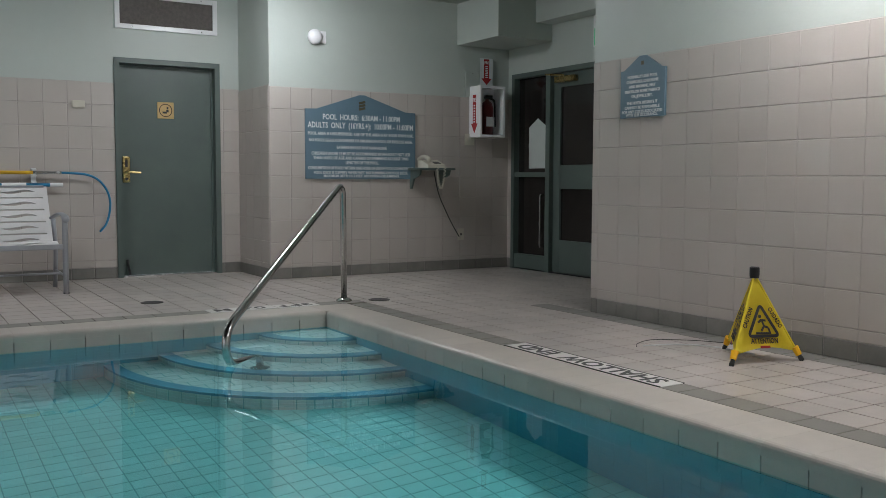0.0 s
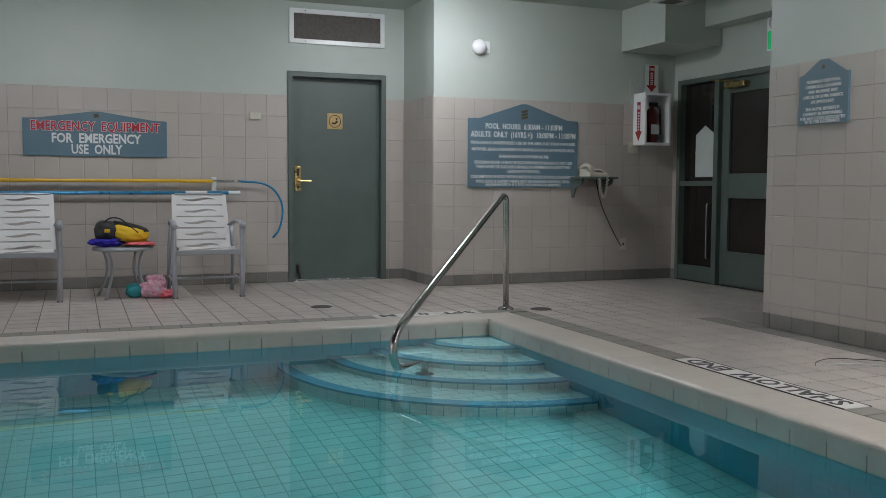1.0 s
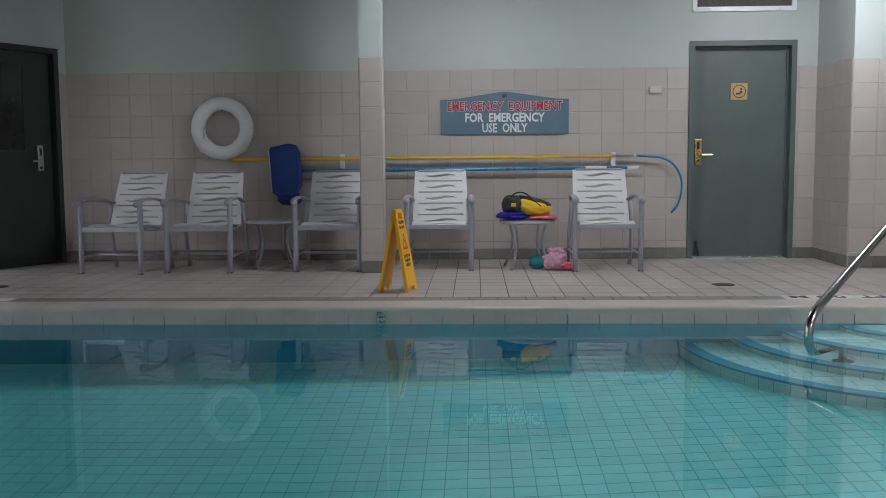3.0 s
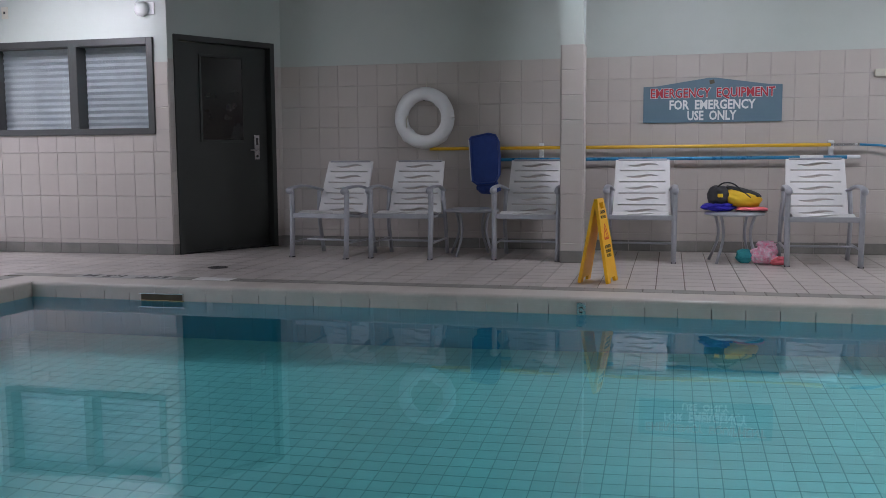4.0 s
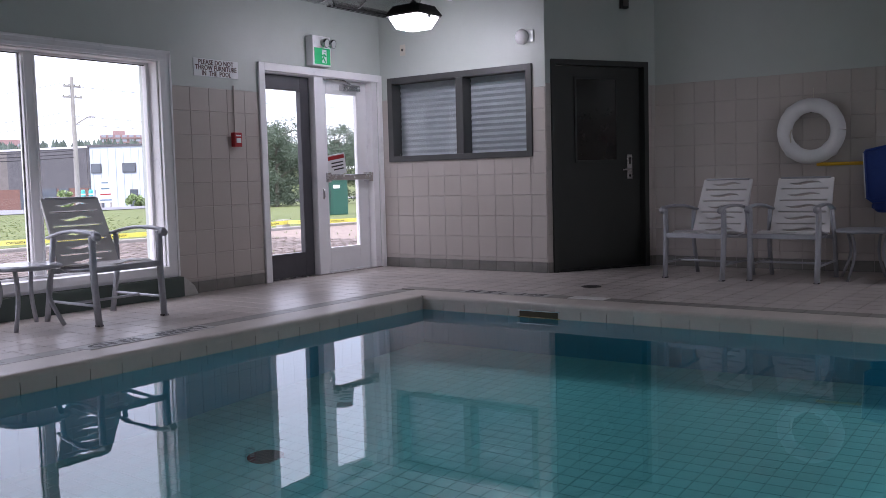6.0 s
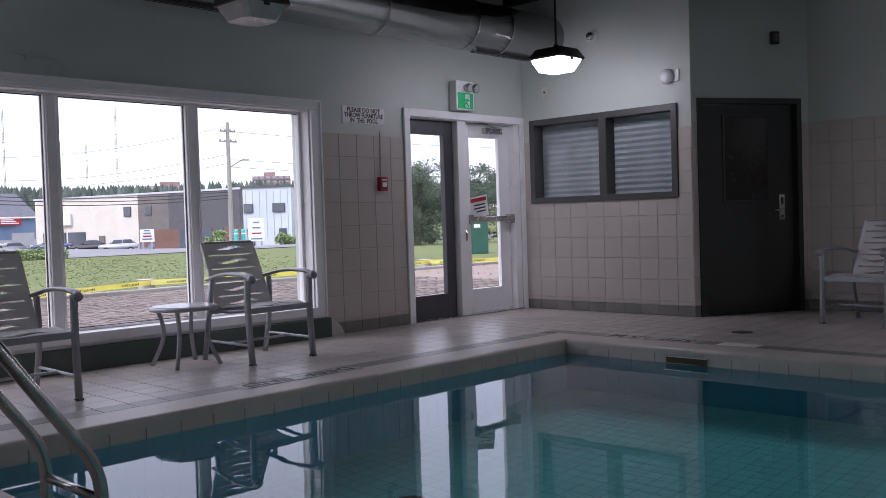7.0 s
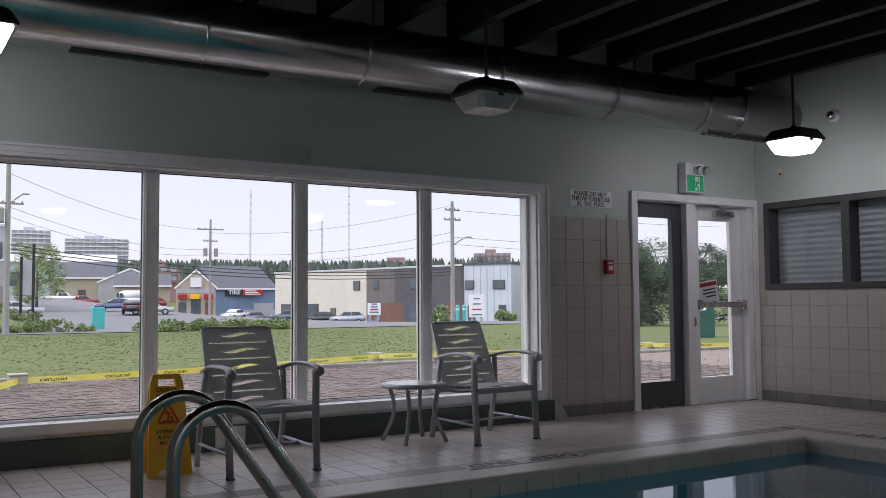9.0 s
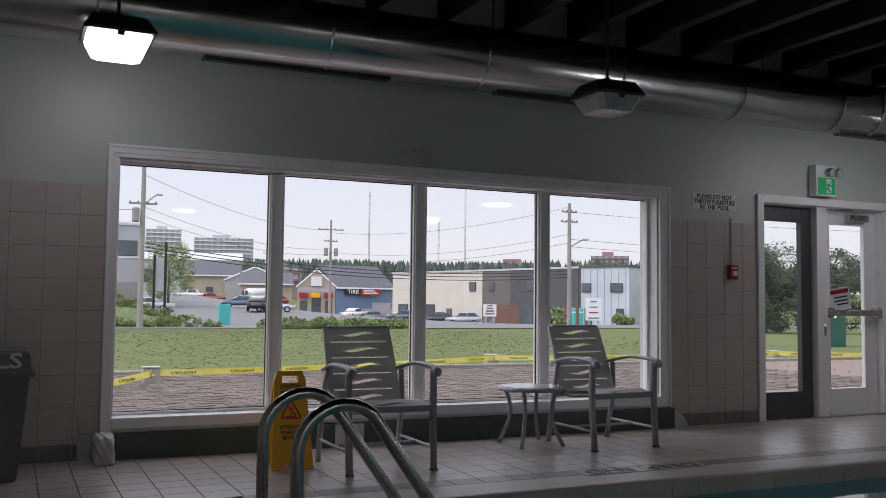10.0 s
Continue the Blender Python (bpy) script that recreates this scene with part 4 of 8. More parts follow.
cs = gable_board("chemicals_sign", "small slate blue gabled notice about pool chemicals", 0.415, 1.387, 1.70, 1.79, upright(EAST - 0.006, -4.55, -0.022, -90), shoulder=0.12)
for txt, z, w in (("NORMALLY USED POOL", 1.655, 0.28), ("CHEMICALS, CHLORINE", 1.623, 0.30), ("AND BROMINE, MAY", 1.591, 0.25), ("DISCOLOR SOME FABRICS", 1.559, 0.33), ("OR JEWELLERY.", 1.527, 0.20),
                  ("THE HOTEL REGRETS IT", 1.482, 0.29), ("CANNOT BE RESPONSIBLE", 1.452, 0.33), ("FOR ANY COSTS ASSOCIATED", 1.424, 0.38), ("WITH THIS OCCURANCE.", 1.402, 0.30)):
    words("lettering", txt, 0.028, SIGN_WHITE, cs, pose(0, z, 0.0185), w, 0.001)
part("emblem", boxes(((-0.012, 1.73, 0.018), (0.012, 1.755, 0.0195))), EMBLEM, cs)

small = thing("wall_box", "small cream plastic alarm contact box on the tiles", "box", at=(-0.33, -0.006, 1.635))
part("body", boxes(((-0.055, -0.035, -0.033), (0.055, 0, 0.033)), bevel=0.005), CREAM, small)
part("lid_seam", boxes(((-0.056, -0.037, -0.004), (0.056, -0.034, -0.001))), CREAM, small)


def strobe(at, rz=0):
    s = thing("alarm_sounder", "round white alarm sounder on a square back plate", "alarm", "alarm sounders", at, rz)
    part("back_plate", boxes(((0.0, -0.012, -0.055), (0.12, 0, 0.06)), bevel=0.003), WHITE, s)
    bm = bmesh.new()
    lathe(bm, [(0.072, 0.012), (0.072, 0.035), (0.06, 0.055), (0.03, 0.066), (0.005, 0.068)], 24)
    part("dome", turned(bm, pose(0, 0, 0, 90, 0, 0)), WHITE, s, smooth=True)
    return s


strobe((1.665, SGY - 0.002, 2.30))
strobe((-6.955, IWY - 0.002, 2.31))


def wall_plate(at, w, h, label, category, name, rz=0, holes=1):
    s = thing(name, label, category, "", at, rz)
    part("plate", boxes(((-w / 2, -0.008, -h / 2), (w / 2, 0, h / 2)), bevel=0.002), CREAM, s)
    for k in range(holes):
        x = (k - (holes - 1) / 2) * 0.045
        part("toggle", boxes(((x - 0.006, -0.02, -0.012), (x + 0.006, -0.007, 0.012)), bevel=0.002), CREAM if holes == 2 else BLACK, s)
    return s


wall_plate((3.425, SGY - 0.006, 1.372), 0.12, 0.12, "cream double light switch plate on the tiles", "switch", "light_switch", 0, 2)
wall_plate((-8.45, IWY - 0.002, 2.335), 0.07, 0.115, "cream wall switch plate above the inner window", "switch", "light_switch", 0, 1)
outlet = wall_plate((3.32, SGY - 0.006, 0.374), 0.08, 0.12, "yellowed cream wall outlet with a plugged-in cord", "outlet", "wall_outlet", 0, 1)
part("plug", boxes(((-0.02, -0.035, -0.05), (0.02, -0.008, -0.015)), bevel=0.004), CREAM, outlet)

# telephone on its bracket shelf
shelf = thing("phone_shelf", "dark green bracket shelf for a wall telephone", "shelf", at=(2.885, SGY - 0.006, 1.045))
part("board", boxes(((-0.21, -0.26, 0.0), (0.21, 0, 0.022)), bevel=0.004), DOOR_GREEN, shelf)
for x in (-0.17, 0.17):
    bm = bmesh.new()
    prism(bm, [(-0.22, 0.0), (0.0, 0.0), (0.0, -0.19), (-0.03, -0.19), (-0.08, -0.09), (-0.2, -0.05)], "x", x - 0.01, x + 0.01)
    part("bracket", bm, DOOR_GREEN, shelf)
phone = thing("telephone", "cream desk telephone with a coiled cord on the shelf", "telephone", at=(2.885, SGY - 0.13, 1.068))
bm = bmesh.new()
prism(bm, [(-0.11, 0.0), (0.10, 0.0), (0.10, 0.075), (0.04, 0.08), (-0.11, 0.03)], "x", -0.10, 0.10)
part("body", bm, CREAM, phone)
bm = bmesh.new()
tube(bm, bend([(-0.075, -0.1, 0.075), (-0.075, -0.02, 0.115), (-0.075, 0.06, 0.115), (-0.075, 0.12, 0.085)], 0.04, 4), [0.024, 0.024, 0.02, 0.018, 0.018, 0.018, 0.018, 0.018, 0.018, 0.018, 0.018, 0.02, 0.02, 0.024, 0.024, 0.024][:12], 10)
part("handset", bm, CREAM, phone, smooth=True)
part("key_pad", turned(boxes(((0.0, -0.08, 0.0), (0.075, 0.03, 0.004))), pose(0, 0.0, 0.062, 15, 0, 0)), BLACK, phone)
bm = bmesh.new()
pts = []
for k in range(130):
    t = k / 129
    drop = -0.24 * (1 - (2 * t - 1) ** 2)
    pts.append((-0.02 + 0.10 * t + 0.012 * math.cos(k * 1.1), -0.15 + 0.012 * math.sin(k * 1.1), 0.03 + drop))
tube(bm, pts, 0.004, 5)
part("coiled_cord", bm, CREAM, phone)
cable = thing("phone_cable", "thin dark cable hanging from the telephone to the outlet", "cable")
bm = bmesh.new()
tube(bm, bend([(2.99, SGY - 0.012, 1.04), (3.04, SGY - 0.012, 0.8), (3.20, SGY - 0.012, 0.50), (3.29, SGY - 0.03, 0.35)], 0.12, 6), 0.005, 6)
part("wire", bm, BLACK, cable)

# fire extinguisher cabinet and signs
cab = thing("extinguisher_cabinet", "white open-fronted fire extinguisher cabinet on the wall", "cabinet", at=(3.425, SGY - 0.006, 1.395))
for nm, a in (("side_panel", ((0, -0.2, 0), (0.012, 0, 0.53))), ("side_panel", ((0.30, -0.2, 0), (0.312, 0, 0.53))), ("top_panel", ((0.012, -0.2, 0.518), (0.30, 0, 0.53))), ("bottom_panel", ((0.012, -0.2, 0), (0.30, 0, 0.012))), ("back_panel", ((0.012, -0.01, 0.012), (0.30, 0, 0.518)))):
    part(nm, boxes(a), WHITE, cab)
for a in (((0, -0.212, 0), (0.022, -0.2, 0.53)), ((0.29, -0.212, 0), (0.312, -0.2, 0.53)), ((0.022, -0.212, 0.505), (0.29, -0.2, 0.53)), ((0.022, -0.212, 0), (0.29, -0.2, 0.025))):
    part("door_rim", boxes(a), WHITE, cab)


def arrow(parent, m, w, h):
    bm = bmesh.new()
    prism(bm, [(-w / 4, h / 2), (w / 4, h / 2), (w / 4, -h / 4), (w / 2, -h / 4), (0, -h / 2), (-w / 2, -h / 4), (-w / 4, -h / 4)], "z", 0.0, 0.0015)
    part("red_arrow", turned(bm, m), RED, parent, "red downward arrow")
    words("lettering", "FIRE", h * 0.14, SIGN_WHITE, parent, m @ pose(0, h * 0.36, 0.0016), w * 0.42, 0.0008)
    for k in range(7):
        part("text_bar", turned(boxes(((-w * 0.12, h * (0.2 - 0.07 * k), 0.0015), (w * 0.12, h * (0.235 - 0.07 * k), 0.0025))), m), SIGN_WHITE, parent)


arrow(cab, pose(-0.0005, -0.10, 0.24, 90, 0, -90), 0.12, 0.40)
EXT_RED = mat("deep_red_enamel", (0.10, 0.008, 0.01), (0.13, 0.012, 0.014), 6, 0.35)
ext = thing("fire_extinguisher", "dark red fire extinguisher with a black hose in the cabinet", "extinguisher", at=(3.585, SGY - 0.10, 1.408))
bm = bmesh.new()
lathe(bm, [(0.06, 0.0), (0.065, 0.01), (0.065, 0.30), (0.05, 0.35), (0.02, 0.37), (0.02, 0.40)], 18)
part("cylinder", bm, EXT_RED, ext, smooth=True)
part("valve", boxes(((-0.025, -0.02, 0.39), (0.06, 0.02, 0.43)), bevel=0.004), BLACK, ext)
bm = bmesh.new()
tube(bm, bend([(0.03, 0.0, 0.40), (0.085, -0.02, 0.38), (0.085, -0.03, 0.1)], 0.05, 4), 0.011, 8)
part("hose", bm, BLACK, ext)
part("label", boxes(((-0.05, -0.0665, 0.10), (0.05, -0.064, 0.20))), SIGN_WHITE, ext)
asn = thing("extinguisher_sign", "white fire extinguisher sign with a red down arrow", "sign", at=(3.62, SGY - 0.03, 2.087))
part("panel", boxes(((-0.08, -0.004, -0.145), (0.08, 0.002, 0.145))), SIGN_WHITE, asn)
part("stand_off", boxes(((-0.02, 0.002, -0.05), (0.02, 0.027, 0.05))), SIGN_WHITE, asn)
arrow(asn, pose(0, -0.0045, 0, 90, 0, 0), 0.13, 0.27)
# flat blank plate with two screws
pan = thing("junction_box", "blank off-white flat cover panel", "panel", at=(3.475, SGY - 0.002, 1.965))
part("cover", boxes(((-0.1, -0.012, -0.14), (0.07, 0, 0.12)), bevel=0.004), PAINT, pan)
for z in (-0.12, 0.10):
    part("screw", boxes(((-0.02, -0.014, z - 0.004), (-0.012, -0.0115, z + 0.004))), CHROME, pan)

unit = thing("ceiling_unit", "pale boxy emergency unit hanging under the ceiling", "light", at=(3.2, -1.85, LOW - 0.002))
bm = bmesh.new()
prism(bm, [(-0.24, 0.0), (0.24, 0.0), (0.17, -0.10), (-0.17, -0.10)], "y", -0.12, 0.12)
part("body", bm, PAINT, unit)
part("grille", boxes(((-0.12, -0.08, -0.104), (0.05, 0.08, -0.099))), VENT_DARK, unit)


def exit_sign(at, rz):
    e = thing("exit_sign", "lit green running-figure exit sign with twin emergency lamps", "sign", "exit signs", at, rz)
    part("body", boxes(((-0.13, -0.10, -0.145), (0.13, -0.002, 0.15)), bevel=0.006), WHITE, e)
    part("panel", boxes(((-0.11, -0.104, -0.13), (0.115, -0.099, 0.03))), EXIT_GREEN, e, "green lit exit pictogram panel")
    bm = bmesh.new()
    prism(bm, [(-0.005, -0.115), (0.06, -0.115), (0.06, 0.018), (-0.005, 0.018)], "y", -0.1055, -0.104)
    part("door_shape", bm, SIGN_WHITE, e)
    bm = bmesh.new()
    for a, b in (((0.028, -0.03), (0.012, -0.065)), ((0.012, -0.065), (-0.03, -0.10)), ((0.014, -0.066), (0.04, -0.108)), ((0.026, -0.03), (-0.01, -0.045)), ((0.026, -0.032), (0.05, -0.052))):
        tube(bm, [(a[0], -0.1065, a[1]), (b[0], -0.1065, b[1])], 0.007, 6)
    lathe(bm, [(0.011, 0), (0.011, 0.003)], 10, (0.036, -0.1065, -0.012))
    part("figure", bm, EXIT_GREEN, e)
    for x in (0.0, 0.10):
        bm = bmesh.new()
        tube(bm, [(x, -0.04, 0.09), (x + 0.01, -0.10, 0.085), (x + 0.012, -0.13, 0.08), (x + 0.016, -0.155, 0.075)], [0.02, 0.035, 0.045, 0.046], 14)
        hd = part("lamp_head", bm, CHROME, e, smooth=True)
        bm = bmesh.new()
        tube(bm, [(x + 0.016, -0.1555, 0.0748), (x + 0.0163, -0.157, 0.0745)], 0.04, 14)
        part("lens", bm, LAMP_OFF, hd)
    return e


exit_sign((WEST, -2.155, 2.25), 90)
exit_sign((ENX, -2.50, 2.33), -90)

throw = thing("furniture_sign", "white sign with dark lettering about furniture", "sign", at=(WEST, -3.44, 1.985), rz=90)
part("panel", boxes(((-0.255, -0.008, -0.078), (0.255, -0.001, 0.078)), bevel=0.002), SIGN_WHITE, throw)
DARK_RED = mat("dark_maroon_letters", (0.06, 0.012, 0.014), (0.08, 0.02, 0.02), 9, 0.5)
for txt, z, w in (("PLEASE DO NOT", 0.045, 0.40), ("THROW FURNITURE", -0.003, 0.47), ("IN  THE  POOL", -0.051, 0.33)):
    words("lettering", txt, 0.060, DARK_RED, throw, pose(0, -0.0085, z, 90, 0, 0), w, 0.0015, "", 0.018)
call = thing("fire_alarm", "red fire alarm call point with a conduit on the tiles", "alarm", at=(WEST, -3.256, 1.355), rz=90)
part("body", boxes(((-0.045, -0.055, -0.065), (0.045, -0.006, 0.065)), bevel=0.006), RED, call)
part("pull_bar", boxes(((-0.025, -0.065, -0.03), (0.025, -0.054, 0.012)), bevel=0.003), SIGN_WHITE, call)
part("text_bar", boxes(((-0.03, -0.057, 0.03), (0.03, -0.0545, 0.042))), SIGN_WHITE, call)
bm = bmesh.new()
tube(bm, [(0, -0.014, 0.06), (0, -0.014, 0.49)], 0.006, 6)
part("conduit", bm, TILE, call)
brk = thing("wall_bracket", "small painted pipe bracket above the window", "bracket", at=(WEST, -6.36, 2.2), rz=90)
bm = bmesh.new()
tube(bm, [(-0.22, -0.012, 0.03), (0.10, -0.012, 0.0), (0.11, -0.012, -0.10)], 0.008, 6)
part("pipe", bm, PAINT, brk)
for x, z in ((-0.12, 0.0), (-0.02, 0.03), (0.04, -0.05)):
    bm = bmesh.new()
    lathe(bm, [(0.02, 0), (0.02, 0.012), (0.012, 0.02)], 12)
    part("anchor", turned(bm, pose(x, -0.002, z, 90, 0, 0)), PAINT, brk)

dome = thing("dome_camera", "small white dome camera high on the wall", "camera", at=(-7.81, IWY - 0.002, 2.83))
bm = bmesh.new()
lathe(bm, [(0.06, 0), (0.06, 0.03), (0.05, 0.045)], 18)
part("base", turned(bm, pose(0, 0, 0, 90, 0, 0)), WHITE, dome)
bm = bmesh.new()
lathe(bm, [(0.045, 0.045), (0.042, 0.07), (0.025, 0.088), (0.004, 0.092)], 18)
part("eye", turned(bm, pose(0, 0, 0, 90, 0, 0)), CHROME, dome, smooth=True)
bm = bmesh.new()
lathe(bm, [(0.016, 0.085), (0.016, 0.097)], 12)
part("lens", turned(bm, pose(0, 0, 0, 90, 0, 0)), BLACK, dome)
# plain dark box, gives no light
wl = thing("wall_luminaire", "small dark wall box high above the dark door", "box", at=(-6.27, -0.34, 2.66), rz=ang)
part("body", boxes(((-0.04, -0.05, -0.06), (0.04, -0.002, 0.06)), bevel=0.004), BLACK, wl)
part("cover", boxes(((-0.03, -0.056, -0.04), (0.03, -0.049, 0.04))), VENT_DARK, wl)

# column by the north deck
col = tagged(thing("column", "square tiled column painted above the tiles", "column", at=(-2.955, -1.02, 0)), kind="structure")
part("shaft", boxes(((-0.095, -0.095, 0), (0.095, 0.095, TOP - 0.002))), PAINT, col)

# dark base under the wide window, with plaster stubs at its ends
base = structure("baseboard_window", boxes(((WEST - 0.001, -8.52, 0), (WEST + 0.085, -3.96, 0.168)), bevel=0.004), GREEN_WALL, "dark green painted plinth under the window")
bm = bmesh.new()
bmesh.ops.create_icosphere(bm, subdivisions=4, radius=1.0)
for v in bm.verts:
    c = v.co
    k = 1 / max(1e-6, (abs(c.x) ** 6 + abs(c.y) ** 6 + abs(c.z) ** 6) ** (1 / 6))
    k *= 1 + 0.05 * math.sin(7 * c.x + 5 * c.z) + 0.04 * math.sin(11 * c.y + 9 * c.z)
    v.co = (WEST + 0.145 + c.x * k * 0.14, -8.60 + c.y * k * 0.065, max(0.0, 0.085 + c.z * k * 0.095))
structure("trim_stub_1", bm, PLASTER, "rough rounded plaster stub at the end of the plinth")
bm = bmesh.new()
prism(bm, [(-3.955, 0.0), (-3.80, 0.0), (-3.84, 0.08), (-3.90, 0.13), (-3.955, 0.168)], "x", WEST + 0.007, WEST + 0.07)
structure("trim_stub_2", bm, PLASTER, "broken plaster end of the plinth")
structure("trim_patch", boxes(((WEST + 0.085, -7.02, 0.0), (WEST + 0.10, -6.80, 0.165)), bevel=0.005), PLASTER, "bare plaster patch on the dark plinth")

# ---- pool fittings ----
rail = thing("pool_handrail", "stainless steel figure-four handrail at the corner steps", "handrail")
bm = bmesh.new()
tube(bm, bend([(1.15, -2.616, 0.0), (1.13, -2.645, 0.925), (-0.285, -4.125, 0.10), (-0.275, -4.115, -0.105), (0.03, -3.80, -0.14), (0.032, -3.798, -0.53)], 0.13, 8), 0.0241, 14)
part("tube", bm, STEEL, rail, smooth=True)
bm = bmesh.new()
lathe(bm, [(0.062, 0.0), (0.062, 0.008), (0.045, 0.022), (0.026, 0.028)], 20, (1.15, -2.616, 0.001))
part("flange", bm, STEEL, rail, smooth=True)
bm = bmesh.new()
lathe(bm, [(0.062, 0.0), (0.062, 0.008), (0.045, 0.022), (0.026, 0.028)], 20, (0.032, -3.798, -0.541))
part("flange", bm, STEEL, rail, smooth=True)

ladder = thing("pool_ladder", "stainless steel pool ladder with twin arched rails", "ladder")
for x in (-5.91, -5.43):
    bm = bmesh.new()
    arch = [(x, -8.08 - 0.17 * math.cos(a), 0.505 + 0.17 * math.sin(a)) for a in (math.pi * k / 14 for k in range(0, 11))]
    tube(bm, [(x, -8.25, 0.0), *arch, *bend([arch[-1], (x, -7.625, 0.14), (x, -7.625, -1.0)], 0.10, 5)[1:]], 0.0241, 14)
    side_rail = part("side_rail", bm, STEEL, ladder, smooth=True)
    bm = bmesh.new()
    lathe(bm, [(0.06, 0.0), (0.06, 0.008), (0.04, 0.022), (0.026, 0.028)], 18, (x, -8.25, 0.001))
    part("flange", bm, STEEL, side_rail)
for z in (-0.32, -0.6, -0.88):
    part("tread", boxes(((-5.89, -7.67, z - 0.015), (-5.45, -7.58, z + 0.015)), bevel=0.006), CREAM, ladder)
bm = bmesh.new()
tube(bm, [(-5.90, -7.625, 0.035), (-5.44, -7.625, 0.035)], 0.017, 12)
part("cross_bar", bm, STEEL, ladder, smooth=True)

SLOT_OLIVE = mat("dark_olive_slot", (0.04, 0.034, 0.015), (0.07, 0.06, 0.025), 9, 0.6)
sk = thing("skimmer_opening", "dark skimmer slot with a brass-coloured lip in the coping", "skimmer", at=(-5.72, PY1 - 0.004, -0.078))
part("slot", boxes(((-0.165, -0.004, -0.03), (0.165, 0.0, 0.014))), SLOT_OLIVE, sk)
part("lip", boxes(((-0.18, -0.012, -0.052), (0.18, 0.0, -0.030))), BRASS, sk)
part("lip", boxes(((-0.18, -0.008, 0.014), (0.18, 0.0, 0.02))), CHROME, sk)
fit_ = thing("rope_anchor", "small chrome rope anchor cup in the coping face", "anchor", at=(-2.688, PY1 - 0.005, -0.075))
part("cup", boxes(((-0.03, -0.012, -0.045), (0.03, 0.0, 0.045)), bevel=0.006), CHROME, fit_)
bm = bmesh.new()
tube(bm, [(0.016 * math.cos(a), -0.022, 0.016 * math.sin(a) - 0.005) for a in (2 * math.pi * k / 14 for k in range(15))], 0.005, 6, False)
part("eye", bm, CHROME, fit_)


def drain(at, r, label):
    d = thing("floor_drain", label, "drain", "drains", at)
    bm = bmesh.new()
    lathe(bm, [(r, 0), (r, 0.003), (r - 0.008, 0.005)], 24)
    part("rim", bm, DARK_METAL, d)
    for k in range(-2, 3):
        h = math.sqrt(max((r * 0.8) ** 2 - (k * r * 0.3) ** 2, 0.0001))
        part("slot", boxes(((-h, k * r * 0.3 - r * 0.07, 0.0052), (h, k * r * 0.3 + r * 0.07, 0.0058))), BLACK, d)


DARK_METAL = mat("dark_drain_metal", (0.07, 0.065, 0.06), (0.10, 0.095, 0.09), 12, 0.5, 0.5)
for at in ((-0.17, -1.99, 0.001), (1.42, -2.69, 0.001), (-5.83, -1.98, 0.001)):
    drain(at, 0.085, "small round dark floor drain in the deck tiles")
drain((-5.89, -5.70, depth_at(-5.89) + 0.005), 0.10, "round dark main drain in the deep end")


# ---- deck furniture ----
def slotted(width, length, rows, thick=0.006, curl=None, taper=0.0):
    """A sheet with straight slits and leaf-shaped waves cut through it; curl(v) gives the (y, z) of a place v along it."""
    bm = bmesh.new()
    n = 24
    half = width / 2
    inner = half - 0.022
    us = [-half, -inner] + [-inner + 2 * inner * k / n for k in range(1, n)] + [inner, half]
    lines = [lambda s: 0.0]
    gaps = []
    step = length / (rows + 0.35)
    for i in range(rows):
        v = step * (i + 0.45)
        wave = i % 2 == 0
        def lo(s, v=v, wave=wave):
            s = s / 0.70 if wave else s
            if abs(s) >= 0.999: return v
            return v + (0.010 * math.sin(math.pi * s) - 0.0135 * (1 - s * s) if wave else -0.0065)
        def hi(s, v=v, wave=wave):
            s = s / 0.70 if wave else s
            if abs(s) >= 0.999: return v
            return v + (0.010 * math.sin(math.pi * s) + 0.0135 * (1 - s * s) if wave else 0.0065)
        gaps.append(len(lines))
        lines += [lo, hi]
    lines.append(lambda s: length)
    grid = []
    for ln in lines:
        row = []
        for u in us:
            v = ln(max(-1, min(1, u / (inner * 0.92))))
            y, z = curl(v)
            row.append(bm.verts.new((u * (1 - taper * v / length), y, z)))
        grid.append(row)
    for i in range(len(grid) - 1):
        for j in range(len(us) - 1):
            s0, s1 = us[j] / (inner * 0.92), us[j + 1] / (inner * 0.92)
            if i in gaps and -1.0 < (s0 + s1) / 2 < 1.0:
                continue
            q = (grid[i][j], grid[i][j + 1], grid[i + 1][j + 1], grid[i + 1][j])
            if len({tuple(round(c, 6) for c in w.co) for w in q}) == 4:
                bm.faces.new(q)
            else:
                keep = []
                for w in q:
                    if all((w.co - k.co).length > 1e-6 for k in keep):
                        keep.append(w)
                if len(keep) == 3:
                    bm.faces.new(keep)
    bmesh.ops.remove_doubles(bm, verts=bm.verts[:], dist=1e-5)
    bmesh.ops.recalc_face_normals(bm, faces=bm.faces[:])
    bmesh.ops.solidify(bm, geom=bm.faces[:], thickness=thick)
    return bm


